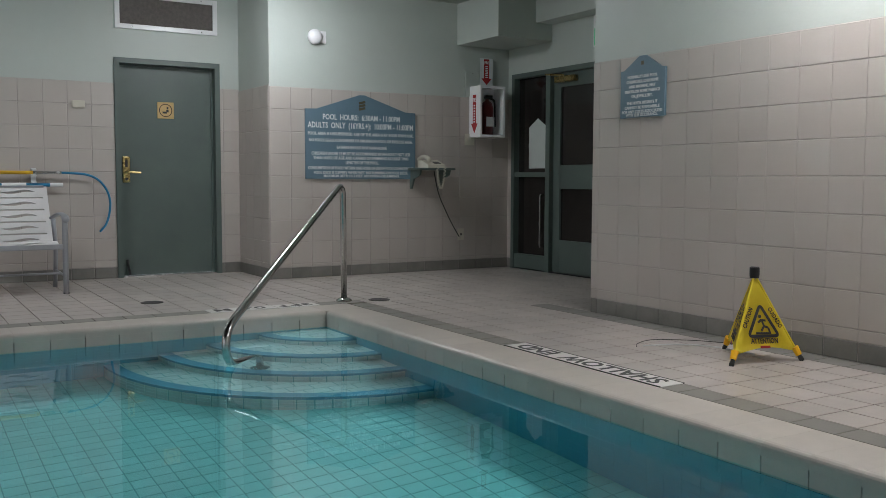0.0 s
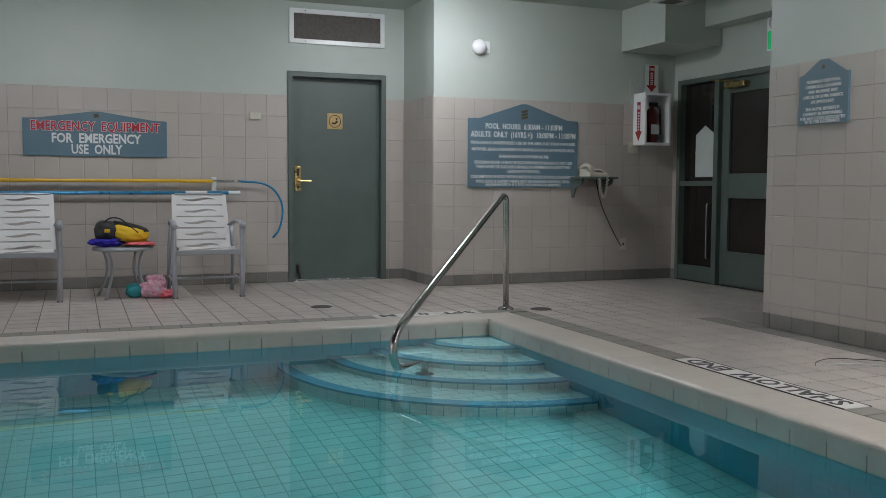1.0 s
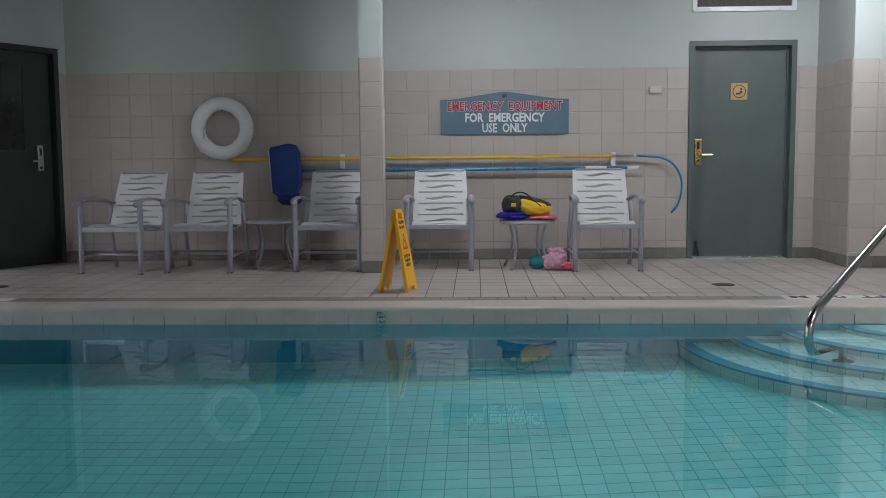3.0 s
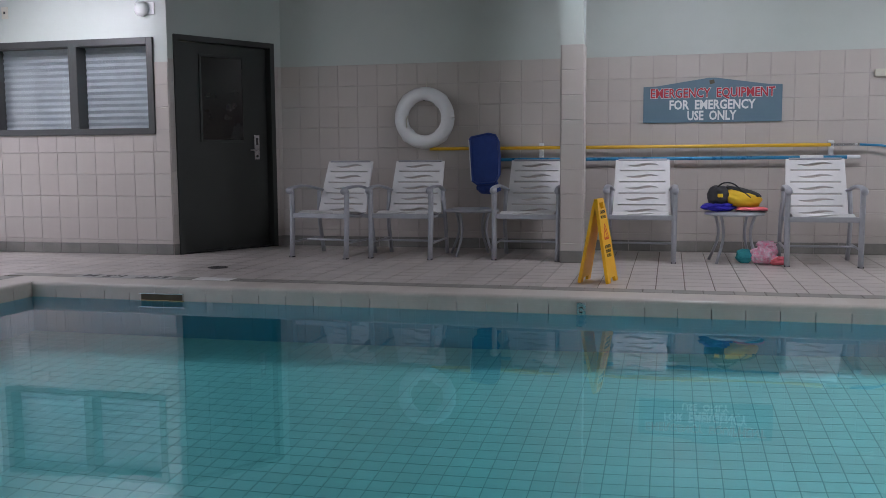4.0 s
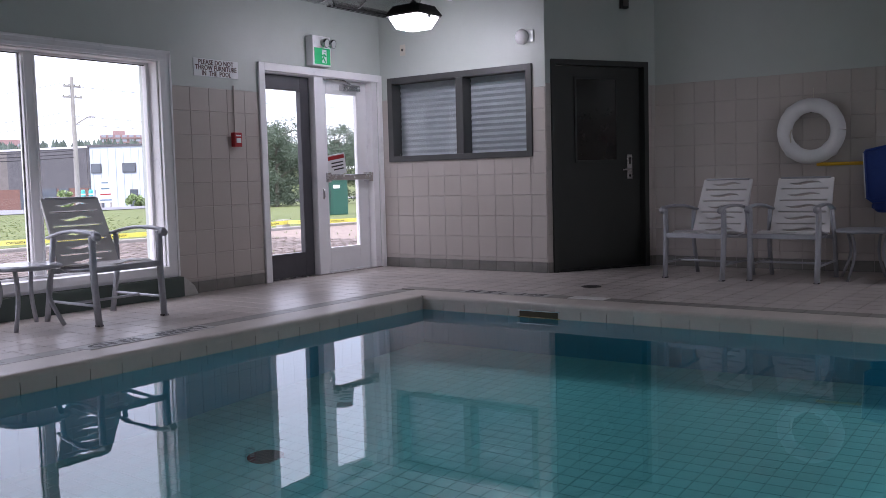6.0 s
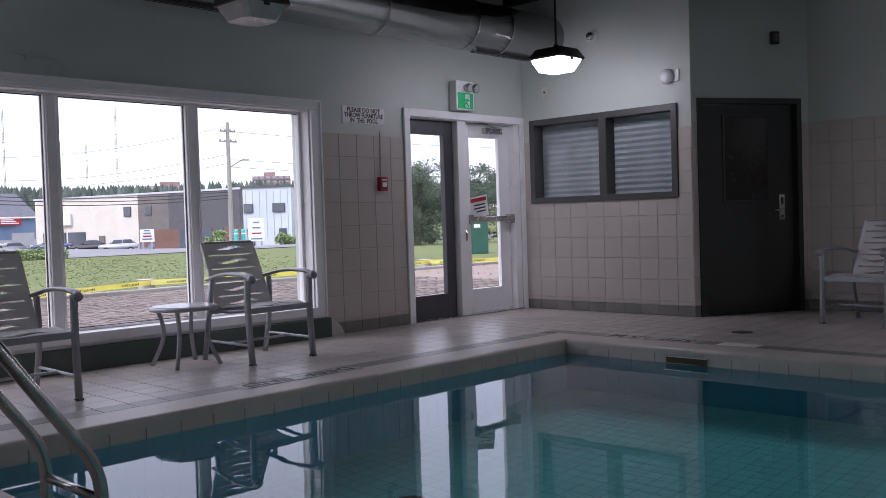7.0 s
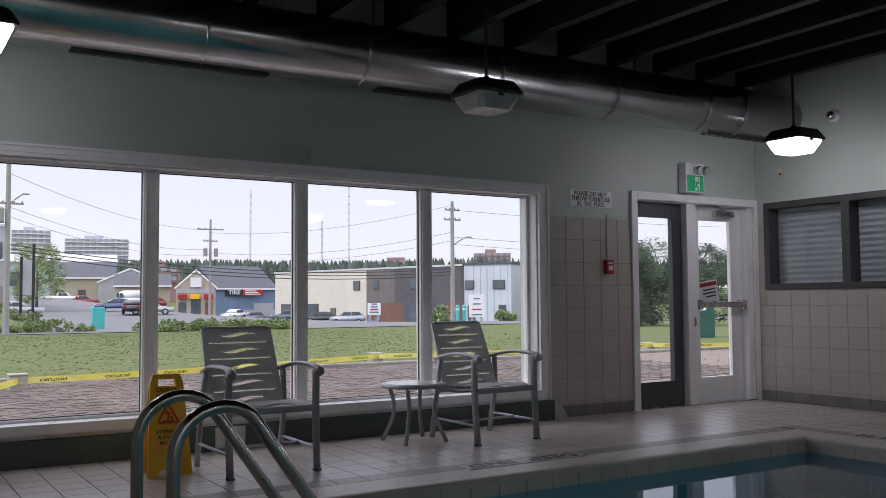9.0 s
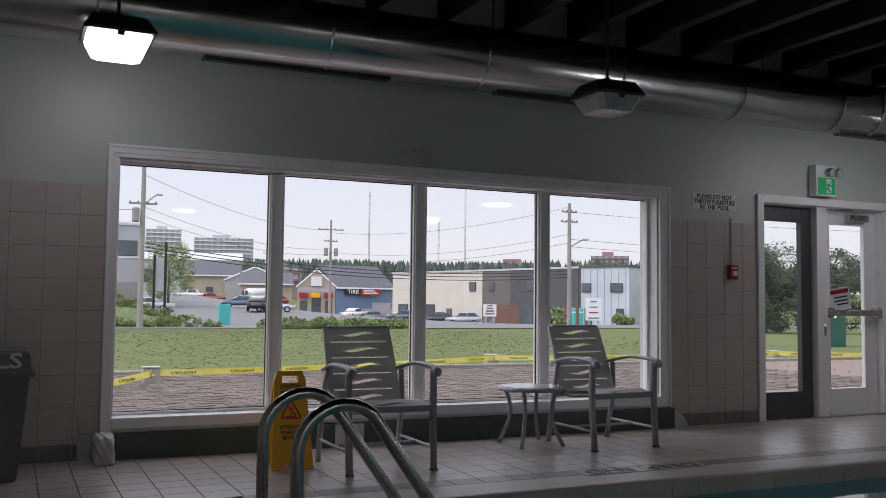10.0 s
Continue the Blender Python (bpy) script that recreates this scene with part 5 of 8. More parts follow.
def deck_chair(label, m, group):
    c = thing("deck_chair", label, "chair", group)
    c.matrix_basis = m
    part("backrest", slotted(0.51, 0.53, 9, 0.02, curl=lambda v: (0.165 + 0.33 * v + 0.07 * v * v, 0.40 + 0.90 * v), taper=0.06), CHAIR_SHEET, c, "pale sheet backrest with wavy slots")
    part("seat", slotted(0.48, 0.47, 8, curl=lambda v: (-0.25 + 0.98 * v, 0.425 - 0.10 * v + 0.02 * math.sin(v * 6) - 0.6 * max(0, 0.06 - v) ** 1.2)), CHAIR_SHEET, c, "pale slotted sheet seat")
    for s in (-1, 1):
        bm = bmesh.new()
        x = s * 0.285
        tube(bm, bend([(x * 0.985, -0.285, 0.0), (x, -0.255, 0.35), (x, -0.262, 0.60), (x, -0.26, 0.622)], 0.2, 5), 0.028, 10, flat=0.8)
        leg = part("leg", bm, CHAIR_METAL, c, smooth=True)
        part("foot", boxes(((x * 0.985 - 0.022, -0.307, 0.0), (x * 0.985 + 0.022, -0.263, 0.012)), bevel=0.004), BLACK, leg)
        bm = bmesh.new()
        tube(bm, bend([(x * 0.985, 0.30, 0.0), (x, 0.22, 0.35), (x * 0.93, 0.20, 0.60)], 0.15, 5), 0.023, 10, flat=0.8)
        part("leg", bm, CHAIR_METAL, c, smooth=True)
        bm = bmesh.new()
        tube(bm, bend([(x, -0.315, 0.612), (x, -0.27, 0.645), (x, 0.02, 0.655), (x * 0.90, 0.27, 0.60)], 0.12, 6), [0.030] * 3 + [0.027] * 6 + [0.024] * 7, 12, flat=0.55)
        arm = part("armrest", bm, CHAIR_METAL, c, smooth=True)
        bm = bmesh.new()
        tube(bm, [(x, -0.33, 0.606), (x, -0.315, 0.612), (x, -0.29, 0.625)], [0.024, 0.030, 0.031], 12)
        part("end_cap", bm, CHAIR_METAL, arm, smooth=True)
        bm = bmesh.new()
        tube(bm, bend([(x * 0.80, -0.24, 0.392), (x * 0.80, 0.18, 0.355), (x * 0.78, 0.26, 0.56), (x * 0.72, 0.375, 0.868)], 0.12, 5), 0.0135, 8)
        part("side_frame", bm, CHAIR_METAL, c, smooth=True)
        bm = bmesh.new()
        tube(bm, [(x, -0.275, 0.14), (x, 0.265, 0.15)], 0.010, 8)
        part("stretcher", bm, CHAIR_METAL, c)
    part("front_rail", boxes(((-0.285, -0.275, 0.365), (0.285, -0.245, 0.408)), bevel=0.006), CHAIR_METAL, c)
    part("rear_rail", boxes(((-0.27, 0.20, 0.345), (0.27, 0.225, 0.38)), bevel=0.006), CHAIR_METAL, c)
    bm = bmesh.new()
    tube(bm, bend([(-0.285, -0.01, 0.145), (0, -0.05, 0.15), (0.285, -0.01, 0.145)], 0.2, 5), 0.010, 8)
    part("cross_stretcher", bm, CHAIR_METAL, c)
    bm = bmesh.new()
    tube(bm, [(-0.215, 0.355, 0.877), (0.215, 0.355, 0.877)], 0.009, 8)
    part("top_rail", bm, CHAIR_METAL, c)
    return c


NG = "deck chairs along the tiled wall"
first = deck_chair("grey metal deck chair with a pale slotted sheet, by the wall", pose(-0.92, -0.79, 0), NG)
for x, y, rz in ((-2.385, -0.72, 0.5), (-3.36, -0.74, -1.0), (-4.485, -0.80, -2.0), (-5.21, -0.86, -9.0)):
    copy_thing(first, pose(x, y, 0, 0, 0, rz))
WG = "deck chairs by the window"
for x, y, rz in ((-7.885, -7.02, 91.5), (-8.15, -5.095, 93.0)):
    w = copy_thing(first, pose(x, y, 0, 0, 0, rz))
    tagged(w, "grey metal deck chair with a slotted sheet, backlit by the window", "chair", WG)


def side_table(at, label, top_material, rz=0):
    t = thing("side_table", label, "table", "small round tables", at, rz)
    bm = bmesh.new()
    lathe(bm, [(0.225, 0.402), (0.245, 0.405), (0.25, 0.415), (0.245, 0.428), (0.232, 0.432)], 36)
    part("rim", bm, CHAIR_METAL, t, smooth=True)
    bm = bmesh.new()
    lathe(bm, [(0.228, 0.4325), (0.228, 0.4355)], 36)
    part("tabletop", bm, top_material, t)
    for k in range(4):
        a = math.pi / 4 + k * math.pi / 2
        bm = bmesh.new()
        tube(bm, bend([(r * math.cos(a), r * math.sin(a), z) for r, z in ((0.20, 0.405), (0.165, 0.33), (0.15, 0.2), (0.25, 0.0))], 0.14, 6), 0.0165, 10, flat=0.75)
        part("leg", bm, CHAIR_METAL, t, smooth=True)
    return t


TABLE_TOP = mat("pale_speckled_tabletop", (0.45, 0.46, 0.48), (0.62, 0.63, 0.65), 18, 0.18, fine=0.1)
side_table((-1.60, -0.78, 0), "round grey side table holding a bag and towels", CHAIR_METAL, 8)
side_table((-3.93, -0.60, 0), "empty round grey side table between the chairs", CHAIR_METAL, 20)
side_table((-8.318, -5.615, 0), "round side table with a pale speckled top by the window", TABLE_TOP)

# bag, towels and bundle
BAG_BLACK = mat("black_bag_cloth", (0.02, 0.02, 0.022), (0.035, 0.035, 0.04), 20, 0.7, bump=0.3)
BAG_YELLOW = mat("yellow_bag_cloth", (0.75, 0.46, 0.01), (0.82, 0.54, 0.02), 15, 0.65, bump=0.25)
ROYAL = mat("royal_blue_cloth", (0.02, 0.015, 0.32), (0.035, 0.025, 0.42), 25, 0.9, bump=0.6)
PINK = mat("pink_towel", (0.70, 0.12, 0.16), (0.80, 0.20, 0.22), 22, 0.9, bump=0.6)
TEAL = mat("teal_cloth", (0.02, 0.28, 0.32), (0.04, 0.36, 0.40), 20, 0.85, bump=0.5)
PATTERN = mat("pink_patterned_cloth", (0.72, 0.15, 0.28), (0.62, 0.62, 0.66), 34, 0.9, bump=0.6)


def lump(size, seed, amount=0.18, power=2.6, cuts=4):
    """A soft rounded, uneven cushion-like body resting on z=0."""
    bm = bmesh.new()
    bmesh.ops.create_icosphere(bm, subdivisions=cuts, radius=1)
    for v in bm.verts:
        p = v.co.copy()
        k = (abs(p.x) ** power + abs(p.y) ** power + abs(p.z) ** power) ** (-1 / power)
        p *= k
        p += p * amount * noise.noise(v.co * 2.2 + Vector((seed, 0, 0))) + p * amount * 0.4 * noise.noise(v.co * 6 + Vector((0, seed, 0)))
        v.co = Vector((p.x * size[0] / 2, p.y * size[1] / 2, max(p.z * size[2] / 2 + size[2] / 2, 0.002)))
    return bm


bag = thing("swim_bag", "black and yellow swim bag lying on folded towels", "bag", at=(-1.60, -0.78, 0.475), rz=0)
part("body", turned(lump((0.36, 0.26, 0.15), 3.0, 0.16), pose(0.02, 0, 0, 0, 8, 0)), BAG_YELLOW, bag, "yellow cloth side", smooth=True)
part("end_pocket", turned(lump((0.19, 0.27, 0.18), 7.0, 0.14), pose(-0.13, 0, 0.0)), BAG_BLACK, bag, "black cloth end", smooth=True)
part("side_panel", turned(lump((0.30, 0.10, 0.06), 9.0, 0.12), pose(0.05, -0.05, 0.10, 0, 14, -8)), BAG_BLACK, bag, "black mesh strip", smooth=True)
bm = bmesh.new()
tube(bm, bend([(-0.16, -0.06, 0.15), (-0.11, -0.09, 0.21), (-0.02, -0.09, 0.205), (0.06, -0.10, 0.13), (0.12, -0.12, 0.08)], 0.05, 5), 0.012, 8, flat=0.5)
part("strap", bm, BAG_BLACK, bag)
part("buckle", boxes(((-0.15, -0.148, 0.085), (-0.105, -0.135, 0.115)), bevel=0.004), BAG_YELLOW, bag)
tw = thing("blue_towel", "crumpled royal blue towel under the bag", "towel", at=(-1.73, -0.80, 0.437))
part("cloth", lump((0.26, 0.26, 0.075), 12.0, 0.35), ROYAL, tw, smooth=True)
tp = thing("pink_towel", "folded pink towel with dark edge under the bag", "towel", at=(-1.47, -0.80, 0.437))
part("cloth", lump((0.27, 0.28, 0.04), 15.0, 0.15), PINK, tp, smooth=True)
part("lower_fold", turned(lump((0.25, 0.26, 0.018), 4.0, 0.1), pose(0.005, -0.012, 0.0)), BAG_BLACK, tp, smooth=True)
bd = thing("cloth_bundle", "rolled pink patterned cloth on the deck floor", "clothes", at=(-1.36, -0.93, 0))
part("roll", turned(lump((0.20, 0.16, 0.15), 21.0, 0.30), pose(0.0, 0, 0)), PATTERN, bd, smooth=True)
part("fold", turned(lump((0.13, 0.12, 0.07), 28.0, 0.35), pose(0.10, -0.03, 0)), PINK, bd, smooth=True)
part("top_fold", turned(lump((0.15, 0.13, 0.09), 31.0, 0.35), pose(0.02, 0.07, 0.10)), PATTERN, bd, smooth=True)
tb = thing("teal_pouch", "small teal swim pouch on the deck floor", "pouch", at=(-1.515, -0.86, 0))
part("body", lump((0.14, 0.10, 0.12), 41.0, 0.15), TEAL, tb, smooth=True)
part("flap", turned(lump((0.12, 0.03, 0.06), 44.0, 0.1), pose(0, -0.045, 0.04)), TEAL, tb, smooth=True)

# rescue pole, shepherd hook, net and ring on the north wall
yp = thing("rescue_hook", "yellow rescue pole with a curved blue hook on wall clips", "pole")
bm = bmesh.new()
tube(bm, [(-4.47, -0.075, 0.993), (-0.74, -0.075, 1.0)], 0.0165, 10)
part("pole", bm, POLE_YELLOW, yp)
bm = bmesh.new()
tube(bm, [(-0.74, -0.075, 1.0), (-0.50, -0.075, 1.0)], 0.014, 10)
part("sleeve", bm, CHROME, yp)
bm = bmesh.new()
tube(bm, bend([(-0.50, -0.075, 1.0), (-0.20, -0.075, 0.985), (-0.06, -0.075, 0.78), (-0.10, -0.075, 0.53), (-0.175, -0.075, 0.45)], 0.2, 8), 0.0105, 8)
part("hook", bm, POLE_BLUE, yp, smooth=True)
np_ = thing("leaf_net", "blue leaf net on a blue telescopic pole on the wall", "net")
bm = bmesh.new()
tube(bm, [(-3.78, -0.075, 0.882), (-0.56, -0.075, 0.888)], 0.0165, 10)
part("pole", bm, POLE_BLUE, np_)
for a, b in ((-1.0, -0.80), (-0.60, -0.49)):
    bm = bmesh.new()
    tube(bm, [(a, -0.075, 0.888), (b, -0.075, 0.888)], 0.0195, 10)
    part("collar", bm, SIGN_WHITE, np_)
bm = bmesh.new()
rim = [(-4.055, 1.075), (-4.04, 1.10), (-3.87, 1.135), (-3.80, 1.12), (-3.77, 1.06), (-3.755, 0.90), (-3.76, 0.74), (-3.80, 0.66), (-3.98, 0.645), (-4.03, 0.68)]
tube(bm, [(x, -0.125, z) for x, z in rim + rim[:1]], 0.013, 8, False)
part("rim", bm, NET_BLUE, np_)
bm = bmesh.new()
prism(bm, [(x, z) for x, z in rim], "y", -0.120, -0.096)
part("mesh_bag", bm, NET_BLUE, np_, "blue net mesh bag")
part("lower_bag", turned(lump((0.22, 0.09, 0.14), 5, 0.2), pose(-3.88, -0.075, 0.545)), NET_BLUE, np_, smooth=True)
bm = bmesh.new()
tube(bm, [(-4.058, -0.128, 1.08), (-4.035, -0.128, 0.68)], 0.010, 8)
part("scraper_edge", bm, SIGN_WHITE, np_)
for x in (-3.36, -0.73):
    cl = thing("pole_clip", "white plastic wall clip holding two poles", "clip", "pole clips", (x, -0.006, 0.95))
    part("back_plate", boxes(((-0.022, -0.03, -0.10), (0.022, 0, 0.09)), bevel=0.004), SIGN_WHITE, cl)
    for z in (0.045, -0.065):
        part("jaw", boxes(((-0.018, -0.095, z - 0.028), (0.018, -0.03, z - 0.018))), SIGN_WHITE, cl)
        part("jaw", boxes(((-0.018, -0.095, z + 0.022), (0.018, -0.03, z + 0.032))), SIGN_WHITE, cl)

ring = thing("life_ring", "scuffed white life ring hung on the tiled wall", "life ring", at=(-4.52, -0.085, 1.30))
bm = bmesh.new()
tube(bm, [(0.238 * math.cos(a), 0, 0.238 * math.sin(a)) for a in (2 * math.pi * k / 48 for k in range(49))], 0.067, 16, False)
bmesh.ops.remove_doubles(bm, verts=bm.verts[:], dist=1e-4)
part("ring_body", bm, RING_WHITE, ring, smooth=True)
for k in range(4):
    a = math.pi / 4 + k * math.pi / 2
    bm = bmesh.new()
    tube(bm, [(0.071 * math.cos(b), 0, 0.071 * math.sin(b)) for b in (2 * math.pi * j / 18 for j in range(19))], 0.005, 6, False)
    turned(bm, Matrix.Translation((0.238 * math.cos(a), 0, 0.238 * math.sin(a))) @ Matrix.Rotation(-a, 4, "Y") @ Matrix.Rotation(0, 4, "X"))
    turned_band = part("band", bm, RING_WHITE, ring)
bm = bmesh.new()
tube(bm, bend([(-0.16, -0.05, 0.02), (-0.175, -0.06, -0.03), (-0.165, -0.05, -0.09), (-0.19, -0.04, -0.14)], 0.03, 4), 0.006, 6)
part("rope", bm, CREAM, ring)
hk = thing("ring_hook", "small dark wall hook with a cord above the ring", "hook", at=(-4.52, -0.006, 1.48))
part("peg", boxes(((-0.008, -0.10, -0.01), (0.008, 0.0, 0.01)), bevel=0.003), DARK_METAL, hk)
part("tip", boxes(((-0.008, -0.105, -0.01), (0.008, -0.095, 0.03)), bevel=0.003), DARK_METAL, hk)
bm = bmesh.new()
tube(bm, [(0, -0.004, 0.0), (0, -0.004, 0.22)], 0.003, 5)
part("cord", bm, CREAM, hk)


# ---- warning signs on the deck ----
RED_INK = mat("red_sign_ink", (0.60, 0.03, 0.02), (0.66, 0.05, 0.03), 9, 0.5)


def slip_figure(parent, m, s, material):
    """A warning triangle outline with a slipping stick figure."""
    bm = bmesh.new()
    tri = [(0, 0.62), (0.56, -0.36), (-0.56, -0.36)]
    pts = bend([((tri[2][0] + tri[0][0]) / 2 * s, (tri[2][1] + tri[0][1]) / 2 * s, 0.001), (0, 0.62 * s, 0.001), (0.56 * s, -0.36 * s, 0.001), (-0.56 * s, -0.36 * s, 0.001), ((tri[2][0] + tri[0][0]) / 2 * s, (tri[2][1] + tri[0][1]) / 2 * s, 0.001)], 0.14 * s, 4)
    tube(bm, pts, 0.05 * s, 6, True, 0.06)
    part("triangle", turned(bm, m), material, parent)
    bm = bmesh.new()
    for a, b in (((-0.02, 0.16), (0.06, -0.06)), ((0.06, -0.06), (0.20, -0.10)), ((0.20, -0.10), (0.24, -0.24)), ((0.05, -0.05), (-0.06, -0.20)), ((-0.02, 0.14), (0.14, 0.12)), ((-0.02, 0.15), (-0.15, 0.06)), ((-0.28, -0.27), (0.28, -0.27))):
        tube(bm, [(a[0] * s, a[1] * s, 0.001), (b[0] * s, b[1] * s, 0.001)], 0.035 * s, 6, True, 0.06)
    lathe(bm, [(0.055 * s, 0.0), (0.055 * s, 0.002)], 10, (-0.06 * s, 0.25 * s, 0))
    part("figure", turned(bm, m), material, parent)


def a_frame(at, rz, label, spread):
    s = thing("wet_floor_sign", label, "sign", "folding wet floor signs", at, rz)
    for k in (-1, 1):
        tilt = math.degrees(math.atan2(spread / 2, 0.61)) * k
        m = pose(0, k * spread / 2, 0, tilt, 0, 0)
        bm = bmesh.new()
        outline = [(-0.135, 0.0), (-0.075, 0.0), (-0.06, 0.035), (0.06, 0.035), (0.075, 0.0), (0.135, 0.0), (0.10, 0.56), (0.085, 0.60), (0.055, 0.60)]
        prism(bm, outline + [(0.05, 0.575), (0.055, 0.54), (-0.055, 0.54), (-0.05, 0.575), (-0.055, 0.60), (-0.085, 0.60), (-0.10, 0.56)], "y", -0.011, 0.011)
        pn = part("panel", turned(bm, m), YELLOW, s)
        part("grip", turned(boxes(((-0.085, -0.012, 0.585), (0.085, 0.012, 0.615)), bevel=0.006), m), YELLOW, pn)
        face = m @ pose(0, k * 0.0115, 0, 90, 0, 180 if k > 0 else 0)
        words("lettering", "CAUTION", 0.034, BLACK, pn, face @ pose(0, 0.515, 0), 0.135, 0.0006)
        words("lettering", "WET FLOOR", 0.030, BLACK, pn, face @ pose(0, 0.478, 0), 0.135, 0.0006)
        slip_figure(pn, face @ pose(0, 0.36, 0), 0.115, RED_INK)
        for j, txt in enumerate(("ATTENTION", "PLANCHER", "MOUILLE")):
            words("lettering", txt, 0.032, BLACK, pn, face @ pose(0, 0.262 - 0.033 * j, 0), (0.15, 0.13, 0.11)[j], 0.0006)
    return s


a_frame((-2.643, -2.245, 0), 79, "yellow folding wet floor sign standing on the deck", 0.21)
a_frame((-8.055, -7.545, 0), 88, "yellow folding wet floor sign leaning by the window", 0.24)

pop = thing("pop_up_cone_sign", "yellow cloth pop-up caution pyramid with black feet", "sign", at=(0, 0, 0))
feet = [Vector((1.776, -5.926, 0.0)), Vector((2.219, -6.011, 0.0)), Vector((2.13, -5.56, 0.0))]
apex = sum(feet, Vector()) / 3 + Vector((0, 0, 0.452))
for f in feet:
    k = (f - apex)
    bm = bmesh.new()
    tube(bm, [f + Vector((0, 0, 0.0)), f - k * 0.02, f - k * 0.08], [0.012, 0.014, 0.010], 10)
    leg = part("foot", bm, BLACK, pop)
    bm = bmesh.new()
    tube(bm, [f - k * 0.07, f - k * 0.16], [0.016, 0.020], 10)
    part("corner_cap", bm, YELLOW, leg)
    bm = bmesh.new()
    tube(bm, [f - k * 0.16, apex], 0.006, 6)
    part("rib", bm, YELLOW_CLOTH, leg)
bm = bmesh.new()
lathe(bm, [(0.024, -0.02), (0.026, 0.0), (0.026, 0.035), (0.02, 0.04)], 14, tuple(apex))
part("cap", bm, BLACK, pop)
for i in range(3):
    a, b = feet[i], feet[(i + 1) % 3]
    a, b = a - (a - apex) * 0.11, b - (b - apex) * 0.11
    ta, tb2 = apex + (a - apex) * 0.07, apex + (b - apex) * 0.07
    bm = bmesh.new()
    n = 8
    rows = []
    mid_in = (apex + feet[0] + feet[1] + feet[2]) / 4
    for j in range(n + 1):
        l, r = ta.lerp(a, j / n), tb2.lerp(b, j / n)
        row = []
        for q in range(n + 1):
            p = l.lerp(r, q / n)
            s = math.sin(math.pi * q / n) * (j / n)
            p = p + (Vector((mid_in.x, mid_in.y, p.z)) - p) * 0.08 * s + Vector((0, 0, 0.03 * s * j / n))
            row.append(bm.verts.new(p))
        rows.append(row)
    for j in range(n):
        for q in range(n):
            bm.faces.new((rows[j][q], rows[j][q + 1], rows[j + 1][q + 1], rows[j + 1][q]))
    bmesh.ops.solidify(bm, geom=bm.faces[:], thickness=0.003)
    pn = part("cloth_panel", bm, YELLOW_CLOTH, pop, smooth=True)
    out = ((b - a).cross(apex - a)).normalized()
    centre = (a + b + apex) / 3
    if out.dot(centre - mid_in) < 0:
        out = -out
    up_ = (apex - (a + b) / 2).normalized()
    right = up_.cross(out).normalized()
    m = Matrix((right, up_, out)).transposed().to_4x4()
    m.translation = (a + b) / 2 + (apex - (a + b) / 2) * 0.36 + out * 0.004
    slip_figure(pn, m, 0.17, BLACK)
    words("lettering", "ATTENTION", 0.038, BLACK, pn, m @ pose(0, -0.088, 0.001), 0.17, 0.0006)
    words("lettering", "CAUTION", 0.034, BLACK, pn, m @ pose(-0.085, 0.035, 0.001, 0, 0, 61), 0.12, 0.0006)
    words("lettering", "CUIDADO", 0.034, BLACK, pn, m @ pose(0.085, 0.035, 0.001, 0, 0, -61), 0.12, 0.0006)
    bm = boxes(((-0.03, -0.125, 0.0), (0.03, -0.112, 0.002)))
    part("red_mark", turned(bm, m), RED, pn)
cord = thing("extension_cord", "thin white and dark cord lying on the deck tiles", "cord")
bm = bmesh.new()
tube(bm, bend([(1.78, -5.28, 0.005), (1.98, -5.32, 0.005), (2.10, -5.45, 0.005), (2.14, -5.62, 0.005), (2.1, -5.8, 0.012)], 0.08, 5), 0.004, 6)
part("wire", bm, SIGN_WHITE, cord)
bm = bmesh.new()
tube(bm, bend([(1.74, -5.27, 0.003), (1.80, -5.20, 0.003), (1.98, -5.12, 0.003), (2.2, -5.3, 0.003), (2.3, -5.5, 0.003)], 0.1, 5), 0.0022, 5)
part("dark_wire", bm, BLACK, cord)

bin_ = thing("towel_bin", "tall grey plastic towel bin with a lettered lid", "bin", at=(-8.33, -9.31, 0))
bm = bmesh.new()
def ring4(h, z):
    return [bm.verts.new((x, y, z)) for x, y in ((-h, -h), (h, -h), (h, h), (-h, h))]
rr = [ring4(0.20, 0.0), ring4(0.205, 0.02), ring4(0.255, 0.60)]
for a, b in zip(rr, rr[1:]):
    for j in range(4):
        bm.faces.new((a[j], a[(j + 1) % 4], b[(j + 1) % 4], b[j]))
bm.faces.new(rr[0][::-1])
bm.faces.new(rr[-1])
bmesh.ops.bevel(bm, geom=bm.edges[:], offset=0.012, segments=2, affect="EDGES")
part("body", bm, GREY_PLASTIC, bin_)
bm = bmesh.new()
rr = [ring4(0.285, 0.60), ring4(0.285, 0.63), ring4(0.262, 0.64), ring4(0.25, 0.74), ring4(0.22, 0.775)]
for a, b in zip(rr, rr[1:]):
    for j in range(4):
        bm.faces.new((a[j], a[(j + 1) % 4], b[(j + 1) % 4], b[j]))
bm.faces.new(rr[0][::-1])
bm.faces.new(rr[-1])
bmesh.ops.bevel(bm, geom=bm.edges[:], offset=0.008, segments=2, affect="EDGES")
lid = part("lid", bm, GREY_PLASTIC, bin_)
words("lettering", "LS", 0.12, SIGN_WHITE, lid, pose(0.259, 0.14, 0.688, 90, 0, 90) @ pose(0, 0, 0, -6, 0, 0), 0.14)

# ---- outside: lawn, paving, street, buildings ----
def clamp(v):
    return max(0.0, min(1.0, v))


